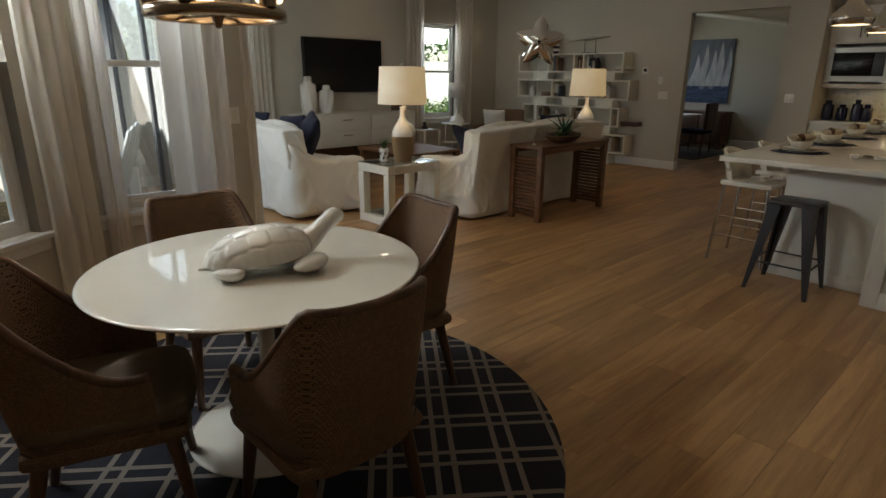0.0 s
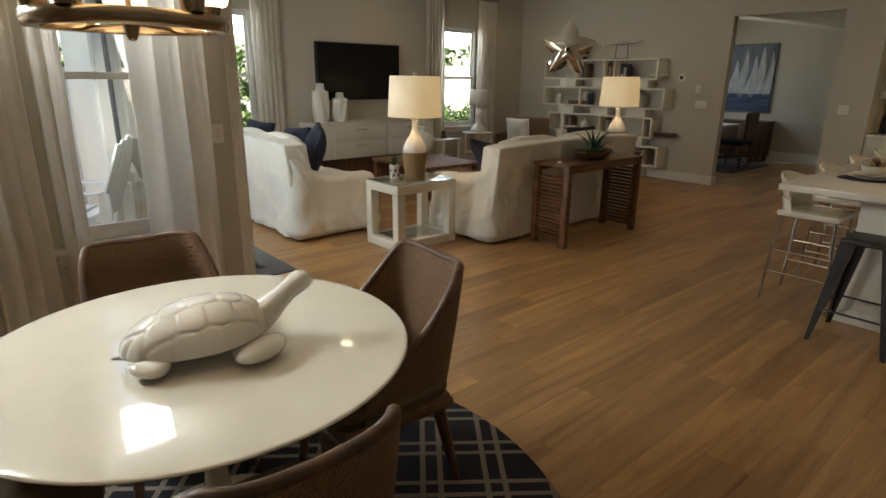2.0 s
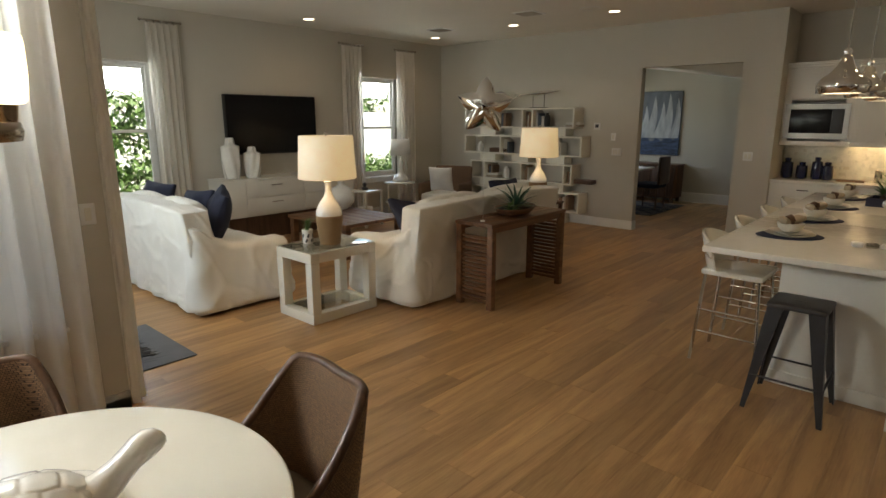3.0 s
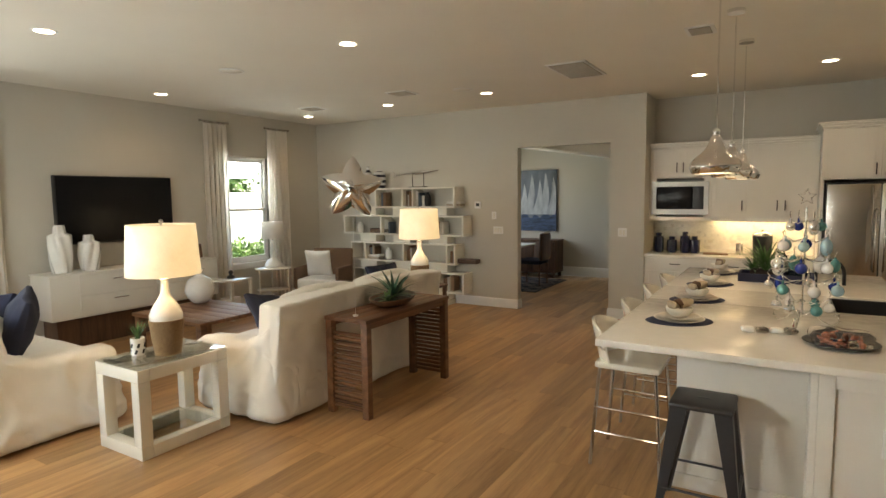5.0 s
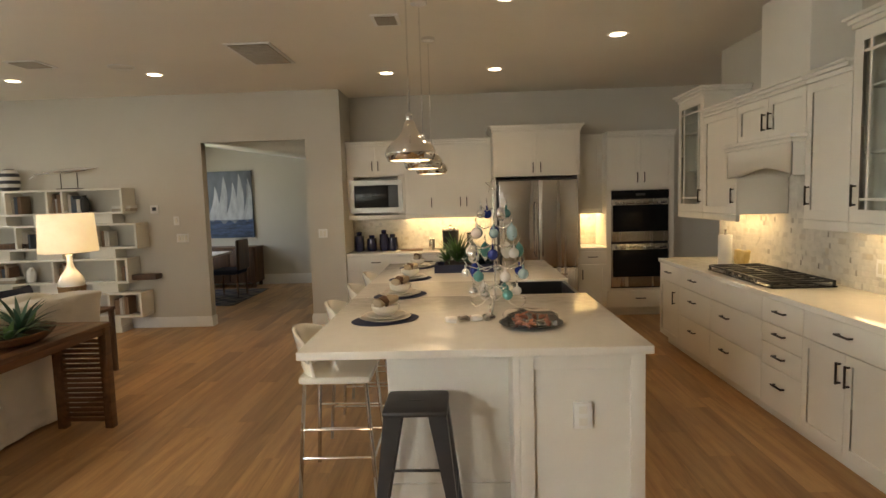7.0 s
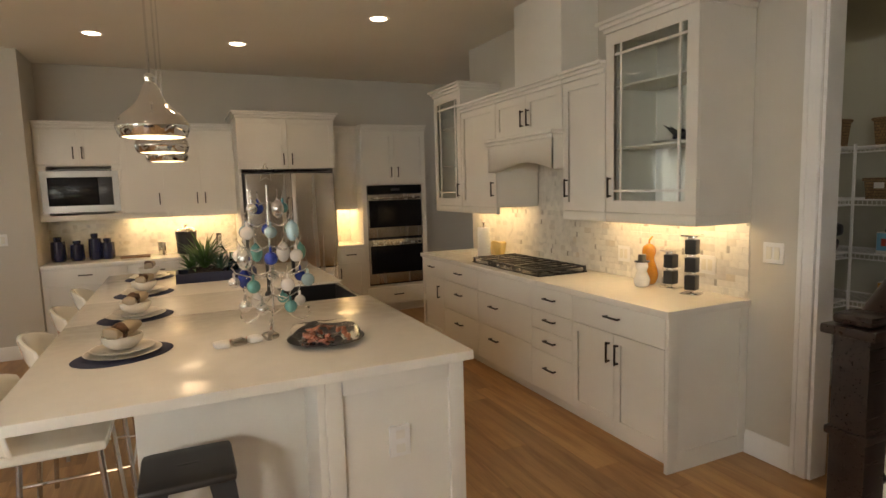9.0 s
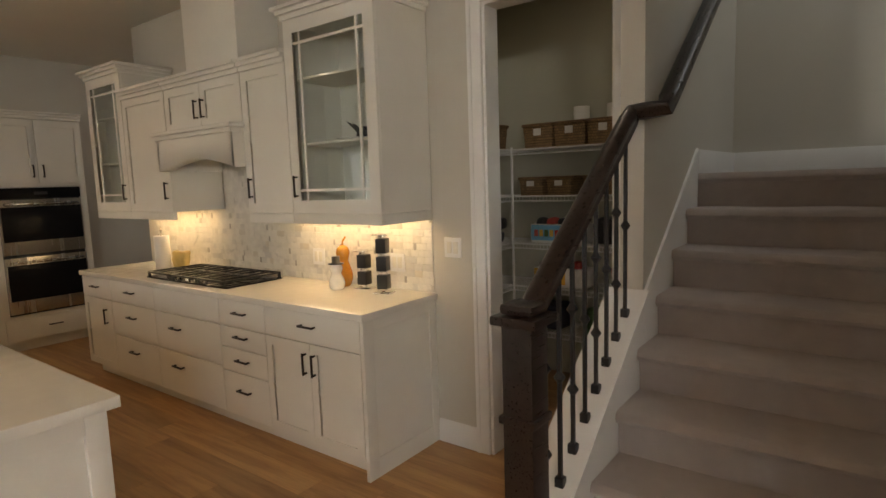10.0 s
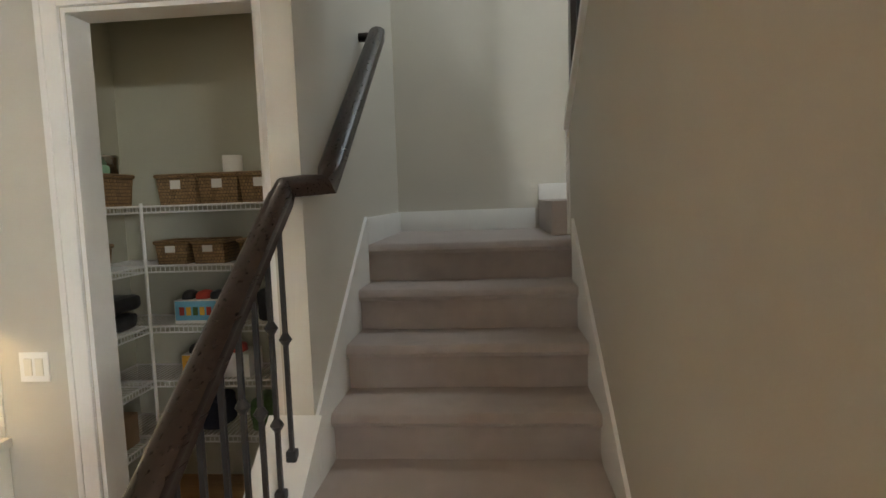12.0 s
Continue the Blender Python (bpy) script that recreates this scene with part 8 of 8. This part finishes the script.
def tile_tone(m, socket):
    n, l, b = nodes_of(m)
    ramp = n.new("ShaderNodeValToRGB")
    e = ramp.color_ramp.elements
    e[0].position, e[0].color = 0.0, (0.74, 0.71, 0.64, 1)
    e[1].position, e[1].color = 0.82, (0.70, 0.67, 0.60, 1)
    for p, c in ((0.90, (0.60, 0.58, 0.54, 1)), (1.0, (0.64, 0.58, 0.48, 1))):
        x = e.new(p)
        x.color = c
    l.new(socket(n), ramp.inputs["Fac"])
    sc = [x for x in n if x.type == "VECT_MATH"][0]
    at, smear, cut, vein = n.new("ShaderNodeTexCoord"), n.new("ShaderNodeTexNoise"), n.new("ShaderNodeMapRange"), n.new("ShaderNodeMixRGB")
    smear.inputs["Scale"].default_value, smear.inputs["Detail"].default_value, smear.inputs["Distortion"].default_value = 9, 4, 1.2
    geo = n.new("ShaderNodeNewGeometry")
    l.new(geo.outputs["Position"], smear.inputs["Vector"])
    cut.inputs["From Min"].default_value, cut.inputs["From Max"].default_value = 0.62, 0.72
    cut.inputs["To Max"].default_value = 0.75
    l.new(smear.outputs["Fac"], cut.inputs["Value"])
    l.new(cut.outputs[0], vein.inputs[0])
    l.new(ramp.outputs["Color"], vein.inputs[1])
    vein.inputs[2].default_value = (0.50, 0.48, 0.44, 1)
    l.new(vein.outputs[0], sc.inputs[0])


TILE_FAR = mat("marble_mosaic_far", (0.72, 0.69, 0.62), 0.2, vary=0.12, scale=18, bump=0.03, coat=0.3)
tile_tone(TILE, lambda n: n.new("ShaderNodeObjectInfo").outputs["Random"])
tile_tone(TILE_FAR, lambda n: n.new("ShaderNodeNewGeometry").outputs["Random Per Island"])
GROUT = mat("grout", (0.74, 0.71, 0.64), 0.9)
splash = thing("backsplash_range", "marble mosaic backsplash of white and grey tiles", "backsplash", kind="structure")
part("grout_bed", cube(XE - 0.004, 4.345, CT + 0.001, XE - 0.001, 7.65, 1.43), GROUT, splash)
part("grout_bed", cube(XE - 0.004, 5.52, 1.431, XE - 0.001, 6.455, 1.83), GROUT, splash)
rng = random.Random(31)
meshes = {}
HT = 0.042


GREYTILE = mat("marble_accent", (0.50, 0.475, 0.42), 0.22, vary=0.35, scale=14, bump=0.03, each=0.35)


def tile_mesh(w):
    if w not in meshes:
        bm = cube(-0.003, 0.0002, 0.0002, 0, w - 0.0002, HT - 0.0002)
        top_ = [v for v in bm.verts if v.co.x < -0.0015]
        for v in top_:
            v.co.y = w / 2 + (v.co.y - w / 2) * (1 - 0.0008 / w)
            v.co.z = HT / 2 + (v.co.z - HT / 2) * (1 - 0.0008 / HT)
        meshes[w] = mesh_of("tile", bm, GREYTILE if w < 0.03 else TILE, True)
    return meshes[w]


far_tiles = bmesh.new()
count = 0
for r in range(22):
    z = CT + 0.002 + r * HT
    lo, hi = (4.346, 7.648) if z + HT <= 1.432 else (5.522, 6.453)
    if z + HT > 1.83:
        continue
    y = lo
    while y < hi - 0.02:
        w = min(0.021 if rng.random() < 0.10 else rng.choice((0.042, 0.063, 0.084)), round(hi - y, 3))
        if hi - y - w < 0.03:
            w = round(hi - y, 3)
        if w < 0.03 and y < 7.0 or count < 240 and y < 5.6:
            ob = new("tile", tile_mesh(w))
            ob.parent = splash
            ob.matrix_basis = Matrix.Translation((XE - 0.0045, y, z))
            count += 1
        else:
            box(far_tiles, XE - 0.0075, y + 0.0004, z + 0.0004, XE - 0.0045, y + w - 0.0004, z + HT - 0.0004)
        y += w
far_ = tagged(part("tiles", far_tiles, TILE_FAR, splash), kind="stuff")
for face in far_.data.polygons:
    face.use_smooth = False
splash2 = thing("backsplash_back", "marble mosaic backsplash along the back wall", "backsplash", kind="structure")
verts, faces = [], []
for x0, x1 in ((-0.402, 1.545), (2.66, 3.028)):
    part("grout_bed", cube(x0, YK - 0.004, CT + 0.001, x1, YK - 0.001, 1.43), GROUT, splash2)
    for r in range(11):
        z = CT + 0.002 + r * HT
        x = x0
        while x < x1 - 0.02:
            w = min(rng.choice((0.021, 0.042, 0.063, 0.084)), x1 - x)
            a = len(verts)
            y = YK - 0.010
            verts += [(x + 0.001, y, z + 0.001), (x + w - 0.001, y, z + 0.001), (x + w - 0.001, y, z + HT - 0.001), (x + 0.001, y, z + HT - 0.001)]
            verts += [(v[0], YK - 0.0045, v[2]) for v in verts[-4:]]
            faces += [(a, a + 1, a + 2, a + 3)] + [(a + k, a + 4 + k, a + 4 + (k + 1) % 4, a + (k + 1) % 4) for k in range(4)]
            x += w
me = bpy.data.meshes.new("tiles")
me.from_pydata(verts, [], faces)
me.materials.append(TILE_FAR)
ob = new("tiles", me)
ob.parent = splash2
tagged(ob, kind="stuff")


# ---- floor boards, last ----
def planks():
    root = thing("floor", "honey-brown oak plank floor, satin finish", "floor", kind="structure")
    rng = random.Random(11)
    w = 0.178
    shapes = {}

    def board(length):
        key = round(length, 2)
        if key not in shapes:
            bm = bmesh.new()
            e = 0.0008
            a = [bm.verts.new(p) for p in ((e, e, 0), (w - e, e, 0), (w - e, length - e, 0), (e, length - e, 0))]
            b = [bm.verts.new(p) for p in ((0.0004, 0.0004, -0.003), (w - 0.0004, 0.0004, -0.003), (w - 0.0004, length - 0.0004, -0.003), (0.0004, length - 0.0004, -0.003))]
            bm.faces.new(a)
            for k in range(4):
                bm.faces.new((b[k], b[(k + 1) % 4], a[(k + 1) % 4], a[k]))
            shapes[key] = mesh_of("plank", bm, OAK, True)
        return shapes[key]

    rest = bmesh.new()
    count = 0
    x = XW
    while x < 5.4:
        y = -2.3 - rng.uniform(0, 1.2)
        while y < 13.7:
            length = rng.choice((0.95, 1.2, 1.2, 1.45))
            near = -2.6 < x < 3.0 and 0.6 < y + length / 2 < 9.0
            inside = (y > YS - 0.2 or x > -2.12 - 0.75 * min(0.0, y - 0.40)) and y + length > -2.25 and y + length < 13.0 + 0.5 and not (x > 3.9 and y < 7.4 and (y + length < 3.2 or y > 4.8)) and (y < 9.6 or x < 0.3 or y + length < 9.9)
            whole = (y, length)
            if x <= -2.12 and y < YS - 0.14 < y + length - 0.1:
                y, length, inside, near = YS - 0.14, y + length - YS + 0.14, True, False
            if inside:
                if near and count < 290:
                    ob = new("plank", board(length))
                    ob.parent = root
                    ob.matrix_basis = Matrix.Translation((x, y, 0))
                    count += 1
                else:
                    e = 0.0008
                    q = [rest.verts.new(p) for p in ((x + e, y + e, 0), (x + w - e, y + e, 0), (x + w - e, y + length - e, 0), (x + e, y + length - e, 0))]
                    s = [rest.verts.new((p.co.x, p.co.y, -0.004)) for p in q]
                    rest.faces.new(q)
                    for k in range(4):
                        rest.faces.new((s[k], s[(k + 1) % 4], q[(k + 1) % 4], q[k]))
            y, length = whole
            y += length
        x += w
    far = part("planks", rest, OAK_FAR, root)
    tagged(far, kind="stuff")
    for face in far.data.polygons:
        face.use_smooth = False


OAK_FAR = wood_mat("oak_plank_far", (0.255, 0.128, 0.048), (0.48, 0.278, 0.12), 0.36, 1, 22, each=0.0, bump=0.1)
n, l, b = nodes_of(OAK_FAR)
geo, r2, m2 = n.new("ShaderNodeNewGeometry"), n.new("ShaderNodeMapRange"), n.new("ShaderNodeVectorMath")
m2.operation = "SCALE"
r2.inputs["To Min"].default_value, r2.inputs["To Max"].default_value = 0.8, 1.2
was = b.inputs["Base Color"].links[0].from_socket
l.new(geo.outputs["Random Per Island"], r2.inputs["Value"])
l.new(was, m2.inputs[0])
l.new(r2.outputs[0], m2.inputs["Scale"])
l.new(m2.outputs[0], b.inputs["Base Color"])
for k in range(3):
    l.new(geo.outputs["Random Per Island"], n["Combine XYZ"].inputs[k])
planks()
